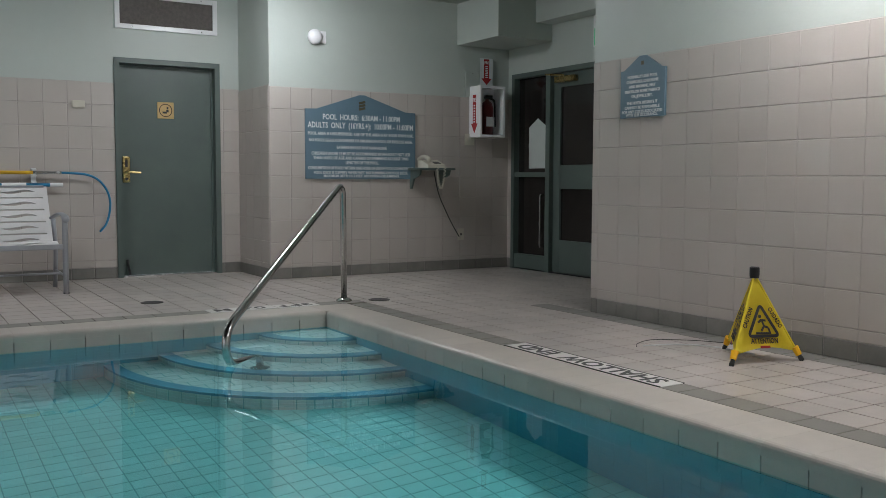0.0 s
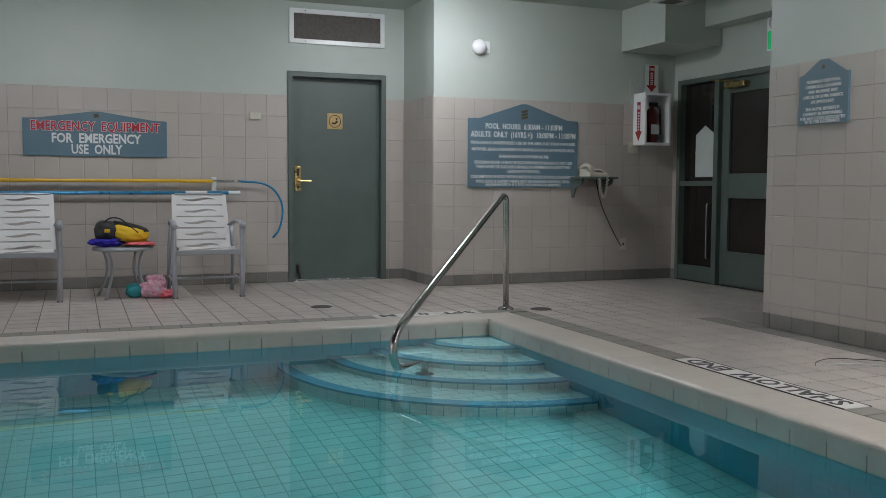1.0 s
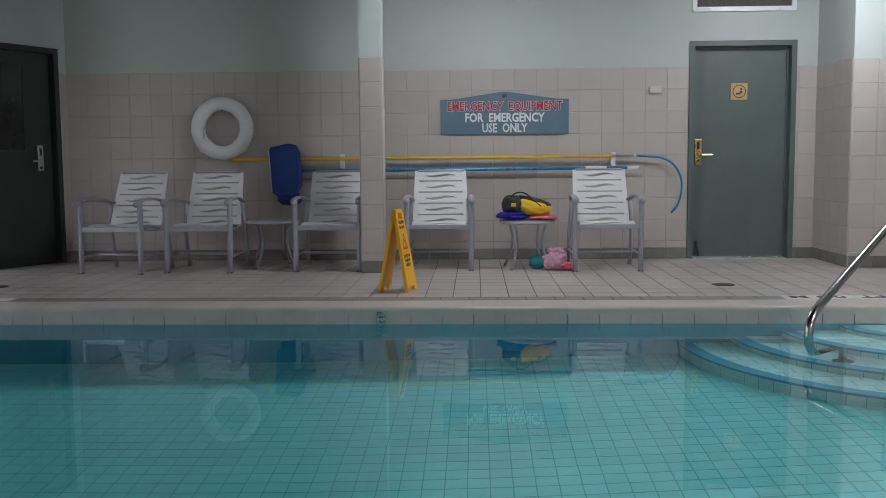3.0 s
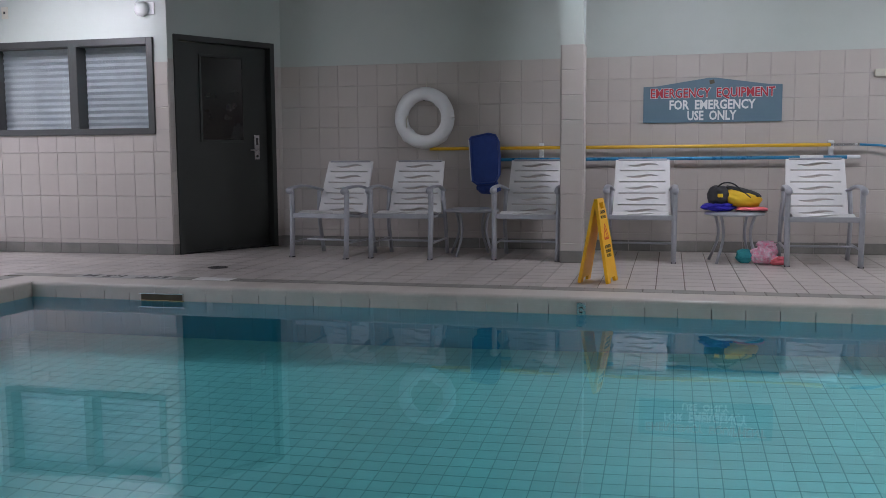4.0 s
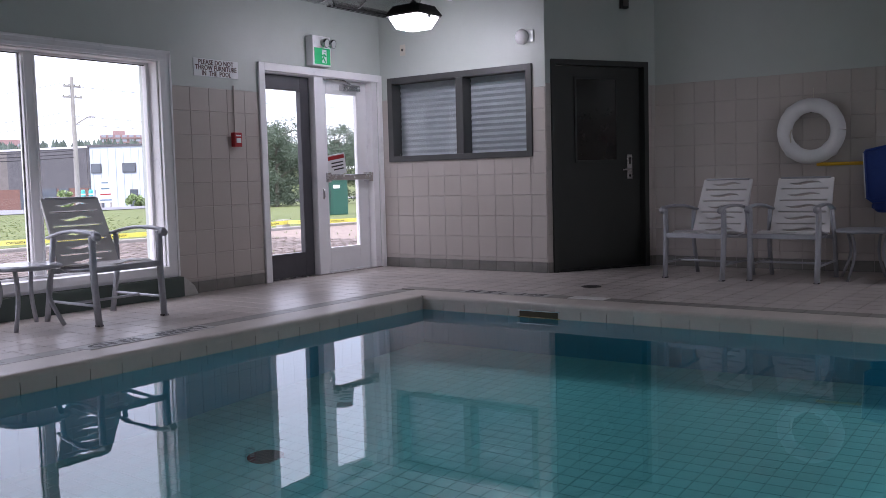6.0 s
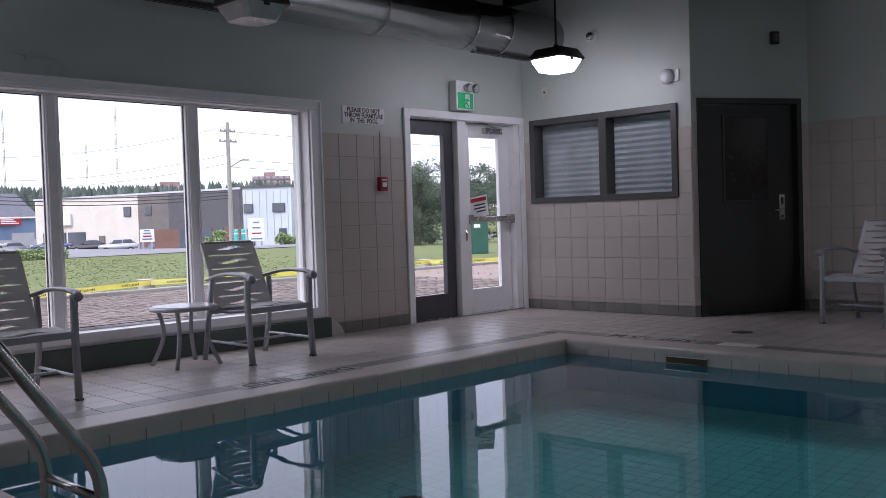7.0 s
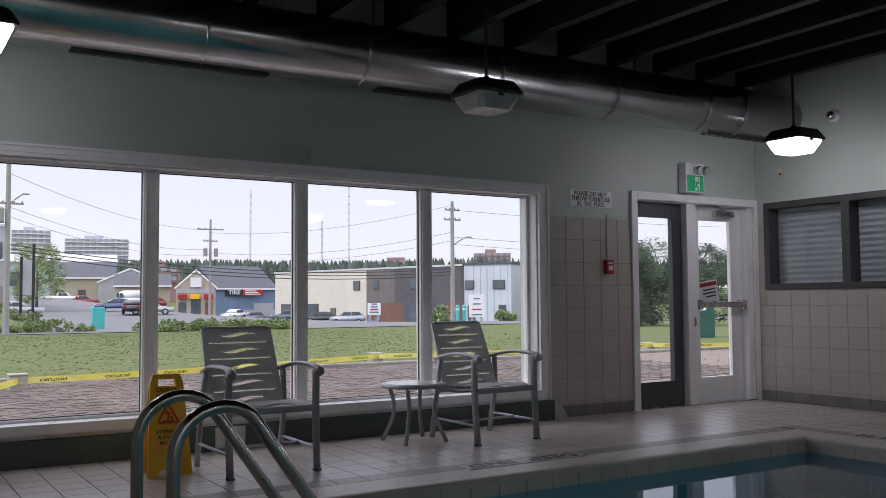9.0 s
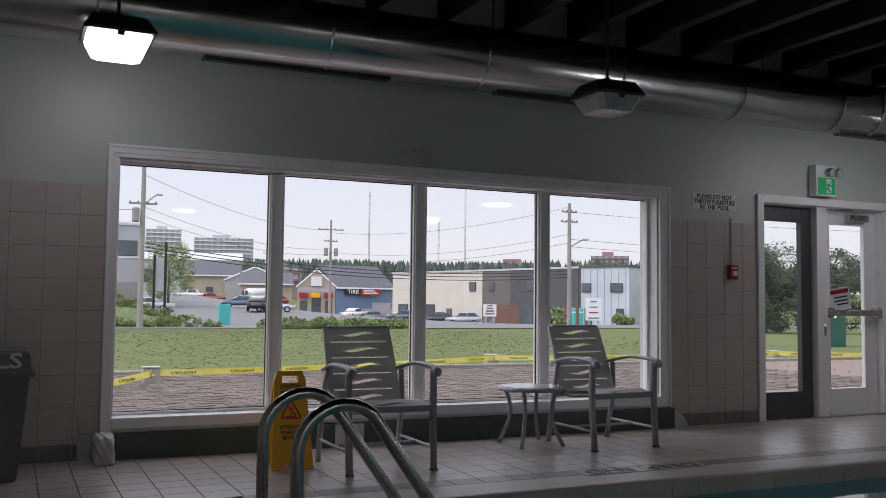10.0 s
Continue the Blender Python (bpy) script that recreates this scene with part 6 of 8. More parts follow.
def ground_z(x, y):
    d = -8.9 - x
    side = clamp((y - 19) / 23)
    z = -0.06 - 0.64 * clamp((d - 12) / 40)
    k = clamp((d - 62) / 43)
    z += (1 - side) * (1.2 * k + 1.9 * clamp((d - 105) / 50)) - side * (1.0 * k + 0.2 * clamp((d - 105) / 40))
    return z + 12 * clamp((d - 220) / 200)


def sheet(name, xs, ys, material, label, lift=0.0):
    bm = bmesh.new()
    g = [[bm.verts.new((x, y, ground_z(x, y) + lift)) for y in ys] for x in xs]
    for i in range(len(xs) - 1):
        for j in range(len(ys) - 1):
            bm.faces.new((g[i][j], g[i + 1][j], g[i + 1][j + 1], g[i][j + 1]))
    bmesh.ops.recalc_face_normals(bm, faces=bm.faces[:])
    if bm.faces[0].normal.z < 0:
        bmesh.ops.reverse_faces(bm, faces=bm.faces[:])
    return structure(name, bm, material, label)


GRASS = mat("lawn_grass", (0.050, 0.084, 0.012), (0.112, 0.130, 0.032), 1.4, 0.95, bump=1.0, bscale=9, fine=0.35)
WEEDS = mat("rough_green_weeds", (0.13, 0.19, 0.065), (0.20, 0.255, 0.10), 2, 0.95, island=0.35)
ASPHALT = mat("worn_asphalt", (0.13, 0.135, 0.145), (0.17, 0.175, 0.185), 0.6, 0.9, bump=0.3, fine=0.1)
KERB = mat("concrete_kerb", (0.20, 0.19, 0.18), (0.28, 0.27, 0.25), 3, 0.9, bump=0.4)
TRUNK = mat("grey_bark", (0.09, 0.075, 0.06), (0.13, 0.11, 0.09), 6, 0.9, bump=0.6)
HEDGE = mat("dark_hedge_leaves", (0.06, 0.092, 0.062), (0.10, 0.135, 0.092), 1.5, 0.85, island=0.35)
LEAF = mat("green_leaves", (0.17, 0.25, 0.10), (0.26, 0.34, 0.145), 1.5, 0.8, island=0.4)
# the ridge's distance haze is mixed into this greyed green
CONIFER = mat("hazed_conifer_green", (0.055, 0.082, 0.065), (0.09, 0.118, 0.095), 0.05, 0.9, island=0.35)
WIRE = mat("dark_overhead_wire", (0.03, 0.03, 0.035), (0.04, 0.04, 0.045), 3, 0.7)
POLE = mat("weathered_grey_pole", (0.26, 0.25, 0.24), (0.34, 0.33, 0.31), 2, 0.85, bump=0.3)


def paver_material():
    m = mat("red_brown_pavers", (0.17, 0.125, 0.10), (0.24, 0.18, 0.15), 1.2, 0.9, bump=0.5, bscale=40, fine=0.15)
    n, l = m.node_tree.nodes, m.node_tree.links
    b = n["Principled BSDF"]
    br = n.new("ShaderNodeTexBrick")
    br.inputs["Scale"].default_value = 1.0
    br.inputs["Brick Width"].default_value, br.inputs["Row Height"].default_value, br.inputs["Mortar Size"].default_value = 0.22, 0.11, 0.008
    br.inputs["Color1"].default_value, br.inputs["Color2"].default_value, br.inputs["Mortar"].default_value = (0.17, 0.135, 0.115, 1), (0.23, 0.19, 0.165, 1), (0.07, 0.07, 0.05, 1)
    geo = n.new("ShaderNodeNewGeometry")
    l.new(geo.outputs["Position"], br.inputs["Vector"])
    mx = n.new("ShaderNodeMix")
    mx.data_type = "RGBA"
    mx.inputs[0].default_value = 0.55
    old = b.inputs["Base Color"].links[0].from_socket
    l.new(old, mx.inputs[6])
    l.new(br.outputs["Color"], mx.inputs[7])
    l.new(mx.outputs[2], b.inputs["Base Color"])
    return m


xs = [-9.04, -12, -15, -18, -21, -27, -33, -40, -50, -61, -72, -85, -98, -114, -130, -160, -200, -260, -330, -430, -800, -3000]
ys = [-3000, -800, -300, -120, -60, -30, -15, -8, 0, 6, 10, 14, 18, 22, 26, 30, 34, 38, 42, 48, 56, 70, 110, 200, 400, 1200, 3000]
sheet("ground", xs, ys, GRASS, "mown lawn running out to the street and beyond")
sheet("pavement", [-9.041, -11, -13, -15, -16.5], [-30, -15, -8, -4, 0, 4, 9, 20], paver_material(), "weathered red-brown block paving outside the window", 0.02)
sheet("road", [-63, -66, -72, -78, -85, -92, -98, -106, -114, -122, -130, -145, -165], [-40, -20, -6, 3, 10, 14, 18, 22, 26, 30, 34, 38, 42, 48, 56, 70], ASPHALT, "grey asphalt street and parking lot", 0.05)
PAVER = mat("grey_brown_paver", (0.10, 0.082, 0.072), (0.16, 0.13, 0.115), 1.0, 0.9, bump=0.5, bscale=40, island=0.22, fine=0.12)
vs, fs = [], []
rnd = random.Random(9)
for i in range(44):
    for j in range(66):
        px_, py_ = -11.6 - i * 0.11, -11.5 + j * 0.22 + (0.11 if i % 2 else 0.0)
        top_z = ground_z(px_, py_) + 0.028 + rnd.uniform(-0.004, 0.006)
        k, dz = len(vs), rnd.uniform(-0.004, 0.004)
        vs += [(px_ + sx * 0.050, py_ + sy * 0.104, top_z - 0.02) for sx, sy in ((-1, -1), (1, -1), (1, 1), (-1, 1))]
        vs += [(px_ + sx * 0.044, py_ + sy * 0.098, top_z + dz * sy) for sx, sy in ((-1, -1), (1, -1), (1, 1), (-1, 1))]
        fs += [(k + 4, k + 5, k + 6, k + 7)] + [(k + q, k + (q + 1) % 4, k + 4 + (q + 1) % 4, k + 4 + q) for q in range(4)]
me = bpy.data.meshes.new("pavers")
me.from_pydata(vs, [], fs)
me.materials.append(PAVER)
tagged(new("pavers", me), "weathered grey-brown paving blocks with sandy joints", "pavers", kind="stuff")
kerb = thing("kerb", "low grey concrete kerb between paving and lawn", "kerb")
for i in range(14):
    y = -14 + i * 1.95
    part("kerb_stone", boxes(((-16.68, y, -0.2), (-16.5, y + 1.93, 0.02)), bevel=0.02), KERB, kerb)

# caution tape on low posts
POSTM = mat("weathered_post", (0.30, 0.29, 0.26), (0.38, 0.36, 0.33), 8, 0.9, bump=0.4)
posts = [(-15.3, -7.42), (-16.85, -1.42), (-16.85, 5.2)]
for x, y in posts:
    p = thing("low_post", "short weathered wooden kerb post", "post", "posts along the kerb", (x, y, -0.06))
    part("shaft", boxes(((-0.11, -0.11, 0), (0.11, 0.11, 0.205)), bevel=0.015), POSTM, p)
    part("cap", boxes(((-0.12, -0.12, 0.205), (0.12, 0.12, 0.225)), bevel=0.01), POSTM, p)
TAPE = mat("yellow_caution_tape", (0.76, 0.71, 0.20), (0.82, 0.77, 0.27), 5, 0.5)
tape = thing("caution_tape", "slack yellow caution tape strung between low posts", "tape")
line = [(-13.4, -8.9, -0.01), (-15.3, -7.42, 0.08), (-16.82, -1.42, 0.11), (-16.82, 5.2, 0.11), (-16.0, 9.5, 0.08)]
for a, b in zip(line, line[1:]):
    a, b = Vector(a), Vector(b)
    bm = bmesh.new()
    n = 14
    top_, bot = [], []
    for k in range(n + 1):
        t = k / n
        p = a.lerp(b, t) - Vector((0, 0, 0.025 * (1 - (2 * t - 1) ** 2)))
        tw = 0.02 * math.sin(9 * t + a.y)
        top_.append(bm.verts.new(p + Vector((tw + 0.11, 0, 0.042))))
        bot.append(bm.verts.new(p + Vector((-tw + 0.11, 0, -0.042))))
    for k in range(n):
        bm.faces.new((top_[k], top_[k + 1], bot[k + 1], bot[k]))
    bmesh.ops.solidify(bm, geom=bm.faces[:], thickness=0.002)
    st = part("strip", bm, TAPE, tape)
    cnt = max(2, int((b - a).length / 0.85))
    dirn = math.degrees(math.atan2((b - a).y, (b - a).x))
    for k in range(cnt):
        t = (k + 0.5) / cnt
        p = a.lerp(b, t) - Vector((0, 0, 0.025 * (1 - (2 * t - 1) ** 2)))
        words("lettering", "CAUTION", 0.05, BLACK, st, Matrix.Translation(p + Vector((0.118 + 0.02, 0, 0))) @ pose(0, 0, 0, 90, 0, dirn) @ Matrix.Diagonal((1, -1, 1, 1)), 0.36, 0.001)


def pole(at, h, arms, label, lamp_arm=None, box_at=None, r=0.14):
    p = thing("utility_pole", label, "pole", "street poles", at)
    bm = bmesh.new()
    tube(bm, [(0, 0, -0.3), (0, 0, h * 0.5), (0, 0, h)], [r, r * 0.85, r * 0.65], 10)
    part("shaft", bm, POLE, p)
    for z, w in arms:
        arm = part("cross_arm", boxes(((-0.06, -w, z - 0.06), (0.06, w, z + 0.06))), POLE, p)
        for y in (-w * 0.9, -w * 0.35, w * 0.35, w * 0.9):
            bm = bmesh.new()
            lathe(bm, [(0.05, 0), (0.07, 0.08), (0.03, 0.2)], 8, (0, y, z + 0.06))
            part("insulator", bm, CHROME, arm)
    if lamp_arm:
        z, y = lamp_arm
        bm = bmesh.new()
        tube(bm, bend([(0, 0, z), (0, y * 0.6, z + 0.5), (0, y, z + 0.75)], 0.4, 4), 0.05, 6)
        a = part("lamp_arm", bm, POLE, p)
        part("lamp_head", boxes(((-0.12, min(y, y * 1.35), z + 0.68), (0.12, max(y, y * 1.35), z + 0.82)), bevel=0.03), CHROME, a)
    for y, z in box_at or ():
        bm = bmesh.new()
        lathe(bm, [(0.20, 0), (0.24, 0.06), (0.24, 0.85), (0.15, 0.95)], 12, (0.1, y, z))
        part("transformer", bm, POLE, p)
    return p


indoors = set(bpy.data.objects)
pole((-64.8, -0.6, ground_z(-64.8, -0.6)), 11.5, ((8.1, 0.9),), "grey roadside utility pole with a transformer", (8.0, 0.9), ((-0.45, 6.9),), 0.2)
pole((-101.7, 24.9, ground_z(-101.7, 24.9)), 10.7, ((9.6, 1.5), (8.3, 0.8)), "grey utility pole with cross arms and transformers", None, ((-0.6, 6.6), (0.6, 6.6)), 0.18)
pole((-64.8, 32.4, ground_z(-64.8, 32.4)), 10.0, ((9.3, 0.7), (8.5, 0.8)), "pale roadside pole with a lamp arm", (6.4, 1.4), None, 0.2)
pole((-160, 33.5, ground_z(-160, 33.5)), 11.0, ((10.0, 0.8),), "thin grey utility pole by the road", None, None, 0.22)
HEAVY = (((-64.8, -0.6), (-64.8, 32.4), 4.85), ((-64.8, -0.6), (-64.8, 32.4), 4.35), ((-64.8, -0.6), (-64.8, 32.4), 4.6))
spans = (((-64.8, -0.6), (-101.7, 24.9), 6.6), ((-64.8, -0.6), (-101.7, 24.9), 7.2), ((-101.7, 24.9), (-64.8, 32.4), 6.1), ((-101.7, 24.9), (-64.8, 32.4), 6.8), ((-64.8, -0.6), (-62, -60), 7.0), ((-64.8, 32.4), (-50, 90), 5.8), ((-64.8, 32.4), (-50, 90), 6.4),
         ((-64.8, 32.4), (-50, 90), 8.6), ((-101.7, 24.9), (-64.8, 32.4), 9.0), ((-64.8, -0.6), (-101.7, 24.9), 9.3),
          ((-64.8, -0.6), (-62, -60), 6.2))
for p, q, z, thick in [(*s_, 0.015) for s_ in spans] + [(*s_, 0.03) for s_ in HEAVY]:
    w = thing("overhead_wire", "dark sagging overhead street wire", "wire", "overhead wires")
    bm = bmesh.new()
    pts = []
    for k in range(13):
        t = k / 12
        pts.append((p[0] + (q[0] - p[0]) * t, p[1] + (q[1] - p[1]) * t, z - (1.0 * t if thick > 0.02 else 0.0) - 0.9 * (1 - (2 * t - 1) ** 2)))
    tube(bm, pts, thick, 5)
    part("strand", bm, WIRE, w)


# buildings
def cladding(name, c1, c2, s=0.5):
    return mat(name, c1, c2, s, 0.85, bump=0.3, bscale=3, fine=0.04)


OFFWHITE = cladding("off_white_stucco", (0.56, 0.53, 0.45), (0.64, 0.61, 0.53))
CHARCOAL = cladding("charcoal_shingle", (0.075, 0.075, 0.08), (0.11, 0.11, 0.115), 2)
BROWN_SIDING = cladding("brown_grey_siding", (0.13, 0.12, 0.11), (0.17, 0.155, 0.145), 1)
PALE_BLUE = cladding("pale_blue_siding", (0.46, 0.52, 0.56), (0.54, 0.60, 0.63))
BRICK = cladding("red_brown_brick", (0.14, 0.075, 0.06), (0.20, 0.11, 0.085), 3)
BLUE_SIDING = cladding("blue_siding", (0.14, 0.21, 0.32), (0.18, 0.26, 0.37))
BEIGE = cladding("beige_siding", (0.42, 0.37, 0.29), (0.50, 0.44, 0.35))
GREY_SIDING = cladding("grey_siding", (0.36, 0.37, 0.39), (0.44, 0.45, 0.47))
ROOF_GREY = cladding("slate_grey_shingles", (0.07, 0.075, 0.095), (0.11, 0.115, 0.135), 2)
ROOF_FLAT = cladding("pale_flat_roof", (0.45, 0.46, 0.48), (0.54, 0.55, 0.57))
# aerial haze over the far towers is put into these paler colours
HAZE_GREY = cladding("hazed_grey_concrete", (0.46, 0.47, 0.52), (0.52, 0.53, 0.58), 0.02)
HAZE_GLASS = mat("hazed_window_glass", (0.27, 0.29, 0.34), (0.35, 0.37, 0.42), 0.1, 0.4)
HAZE_BRICK = cladding("hazed_brick", (0.26, 0.17, 0.17), (0.32, 0.22, 0.21), 0.02)
STORE_GLASS = mat("street_window_glass", (0.07, 0.085, 0.10), (0.12, 0.14, 0.16), 0.4, 0.12)
AQUA = mat("aqua_painted_metal", (0.05, 0.42, 0.42), (0.07, 0.48, 0.48), 3, 0.5)


def block(name, label, p, q, depth, z0, z1, material, roof=None, gable=0.0, openings=(), bands=(), roof_material=None, eave=0.25):
    """A building whose front runs from p to q; openings are (along, low, wide, high, material) in metres, bands are (from, to, low, high, material)."""
    d = Vector((q[0] - p[0], q[1] - p[1], 0))
    L, h = d.length, z1 - z0
    b = thing(name, label, "building", "", (p[0], p[1], z0), math.degrees(math.atan2(d.y, d.x)))
    part("wall", boxes(((0, 0, -1.0), (L, depth, h))), material, b)
    for a, c, lo, hi, mt in bands:
        part("cladding_band", boxes(((a, -0.08, lo), (c, -0.002, hi))), mt, b)
    rm = roof_material or ROOF_GREY
    if roof == "gable_front":
        bm = bmesh.new()
        prism(bm, [(-eave, h - 0.1), (L + eave, h - 0.1), (L / 2, h + gable)], "y", 0.3, depth)
        part("roof", bm, rm, b)
        bm = bmesh.new()
        prism(bm, [(0, h), (L, h), (L / 2, h + gable - 0.15)], "y", -0.02, 0.3)
        part("gable_wall", bm, material, b)
        for s in (0, 1):
            bm = bmesh.new()
            x0, x1 = (-eave, L / 2) if s == 0 else (L + eave, L / 2)
            prism(bm, [(x0, h - 0.25), (x0, h + 0.05), (x1, h + gable + 0.15), (x1, h + gable - 0.2)], "y", -0.25, 0.0)
            part("barge_board", bm, WHITE, b)
    elif roof == "gable_side":
        bm = bmesh.new()
        prism(bm, [(-eave - 0.3, h - 0.1), (depth / 2, h + gable), (depth + eave, h - 0.1)], "x", -eave, L + eave)
        part("roof", bm, rm, b)
        part("fascia", boxes(((-eave, -eave - 0.36, h - 0.3), (L + eave, -eave - 0.28, h - 0.05))), WHITE, b)
    else:
        part("roof", boxes(((-0.15, -0.15, h), (L + 0.15, depth + 0.15, h + 0.25))), rm, b)
    for u, z, w, hh, mt in openings:
        win = part("window", boxes(((u - 0.08, -0.14, z - 0.08), (u + w + 0.08, -0.002, z + hh + 0.08))), CHARCOAL if mt is STORE_GLASS else mt, b)
        part("pane", boxes(((u, -0.17, z), (u + w, -0.141, z + hh))), mt, win)
    return b


G = STORE_GLASS
main = block("commercial_building", "two-storey off-white and charcoal commercial building", (-140.7, 48.9), (-102.35, 58.83), 16, -2.2, 5.9, OFFWHITE, None, 0,
             [(1.8, 0.3, 2.2, 2.9, G), (5.2, 0.3, 1.3, 2.9, G), (7.2, 0.3, 3.4, 2.9, G), (18.7, 5.3, 1.2, 1.2, G), (13.6, 0.4, 1.0, 2.2, BROWN_SIDING), (22.9, 5.3, 1.0, 1.2, G), (30.2, 5.3, 1.5, 1.2, G),
              (29.0, 0.4, 2.5, 2.9, G), (32.2, 0.4, 2.5, 2.9, G), (35.2, 0.4, 1.4, 2.9, G)],
             [(21.4, 27.1, 3.3, 8.2, BROWN_SIDING), (27.1, 39.6, 3.3, 8.3, CHARCOAL), (21.4, 39.6, -0.5, 3.3, BRICK)], ROOF_FLAT)
part("shop_sign", boxes(((5.4, -0.4, 4.3), (8.0, -0.1, 6.0)), bevel=0.03), SIGN_WHITE, main)
end = block("pale_annex", "pale blue sided end of the commercial building", (-102.35, 58.88), (-96.5, 62.4), 14, -1.8, 6.0, PALE_BLUE, None, 0,
            [(0.5, 4.7, 1.1, 1.0, G), (4.4, 4.7, 1.5, 1.0, G), (0.9, 0.2, 0.8, 2.3, G), (5.2, 0.2, 0.8, 2.3, G)], [(0, 0.25, 0, 7.8, CHARCOAL)], CHARCOAL)
for k in range(7):
    part("siding_rib", boxes(((0.6 + k * 0.95, -0.07, 0.0), (0.66 + k * 0.95, -0.003, 7.6))), PALE_BLUE, end)
block("tire_store", "blue sided store with a long slate grey roof", (-153.5, 43.7), (-154.6, 54.9), 14, -1.2, 3.9, BLUE_SIDING, "gable_side", 4.0, [(7.0, 0.4, 3.6, 2.0, GREY_SIDING)], [(3.2, 11.0, 0.0, 1.4, GREY_SIDING)])
sg = thing("store_sign", "dark and red store sign above the blue wall", "sign", at=(-153.3, 45.3, 2.55))
part("panel", boxes(((-0.15, 0, 0), (0, 3.0, 1.1))), BLACK, sg)
part("red_panel", boxes(((-0.15, 3.0, 0), (0.02, 6.6, 1.05))), RED, sg)
words("lettering", "TIRE", 0.95, SIGN_WHITE, sg, pose(0.01, 1.5, 0.55, 90, 0, 90), 2.1, 0.02)
for k in range(3):
    part("text_bar", boxes(((0.02, 3.4, 0.2 + 0.28 * k), (0.04, 6.2 - 0.4 * k, 0.36 + 0.28 * k))), SIGN_WHITE, sg)
gs = block("gabled_shop", "small brick shop with a steep grey gable", (-155.4, 37.5), (-153.4, 43.6), 12, -1.0, 3.9, BEIGE, "gable_front", 3.0, [(0.5, 0.2, 1.1, 2.2, G), (2.5, 0.2, 1.4, 2.9, G), (4.8, 0.2, 1.0, 2.2, BRICK)], [(0, 6.3, 4.0, 4.8, GREY_SIDING)])
part("sign_panel", boxes(((2.3, -0.35, 5.0), (4.1, -0.1, 6.6)), bevel=0.03), SIGN_WHITE, gs)
for u in (0.3, 2.3, 4.5):
    part("awning", boxes(((u, -0.6, 3.0), (u + 1.5, -0.05, 3.8)), bevel=0.05), RED if u != 2.3 else YELLOW, gs)
block("beige_workshop", "low beige workshop with a dark roof and doors", (-169.5, 31.0), (-167.0, 40.0), 14, -0.4, 4.6, BEIGE, "gable_side", 2.2, [(1.0, 0.4, 2.2, 3.0, SIGN_WHITE), (5.2, 0.2, 2.0, 3.8, SIGN_WHITE)])
block("grey_house", "long grey sided house with a dark hipped roof", (-189.4, 24.0), (-186.6, 35.2), 14, 2.0, 6.5, BEIGE, "gable_side", 3.2, [(1.0, 0.6, 1.2, 1.4, G), (5, 0.6, 1.2, 1.4, G)])
block("grey_gable_house", "grey sided hall with a broad low gable", (-184.0, 31.5), (-180.5, 42.6), 16, 1.0, 5.5, GREY_SIDING, "gable_front", 2.6, [(3.2, 0.6, 0.9, 1.6, G)])
block("corner_building", "grey two-storey corner building with a ribbon window", (-111.8, -8.0), (-111.3, 5.6), 20, -0.2, 9.6, GREY_SIDING, None, 0, [(9.6, 6.4, 3.6, 1.6, G)], [(0, 13.6, -1, 3.4, POLE), (0, 13.6, 6.1, 6.35, WHITE)], PALE_BLUE)
wh = block("white_warehouse", "large pale warehouse behind the trees", (-224.0, 17.0), (-218.0, 43.0), 20, 3.5, 11.0, PALE_BLUE, "gable_side", 2.0, [(4, 2, 3, 3, G)], [], ROOF_FLAT)


def tower_block(name, label, p, q, depth, z0, z1, storeys, bays, material):
    d = Vector((q[0] - p[0], q[1] - p[1], 0))
    b = thing(name, label, "building", "distant towers", (p[0], p[1], z0), math.degrees(math.atan2(d.y, d.x)))
    L, h = d.length, z1 - z0
    part("wall", boxes(((0, 0, -20), (L, depth, h))), material, b)
    part("roof", boxes(((L * 0.3, depth * 0.2, h), (L * 0.6, depth * 0.8, h + 2.2))), material, b)
    for s in range(storeys):
        z = h * (s + 0.2) / storeys
        bal = part("balcony", boxes(((0.4, -0.9, z - 0.25), (L - 0.4, -0.002, z + 0.35))), SIGN_WHITE if material is HAZE_GREY else material, b)
        for k in range(bays):
            w = L / bays
            part("window", boxes(((k * w + w * 0.18, -0.5, z + 0.45), (k * w + w * 0.82, -0.003, z + h / storeys * 0.8))), HAZE_GLASS, bal)


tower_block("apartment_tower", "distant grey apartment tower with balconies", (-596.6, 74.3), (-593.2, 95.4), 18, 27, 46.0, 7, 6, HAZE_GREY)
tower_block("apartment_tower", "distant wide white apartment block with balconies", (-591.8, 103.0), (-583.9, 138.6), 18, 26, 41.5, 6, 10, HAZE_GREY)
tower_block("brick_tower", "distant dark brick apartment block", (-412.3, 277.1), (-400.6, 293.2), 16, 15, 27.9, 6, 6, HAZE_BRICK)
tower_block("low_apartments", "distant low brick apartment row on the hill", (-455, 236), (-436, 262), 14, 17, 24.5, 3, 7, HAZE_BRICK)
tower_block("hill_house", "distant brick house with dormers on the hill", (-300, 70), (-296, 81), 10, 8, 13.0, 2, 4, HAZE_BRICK)
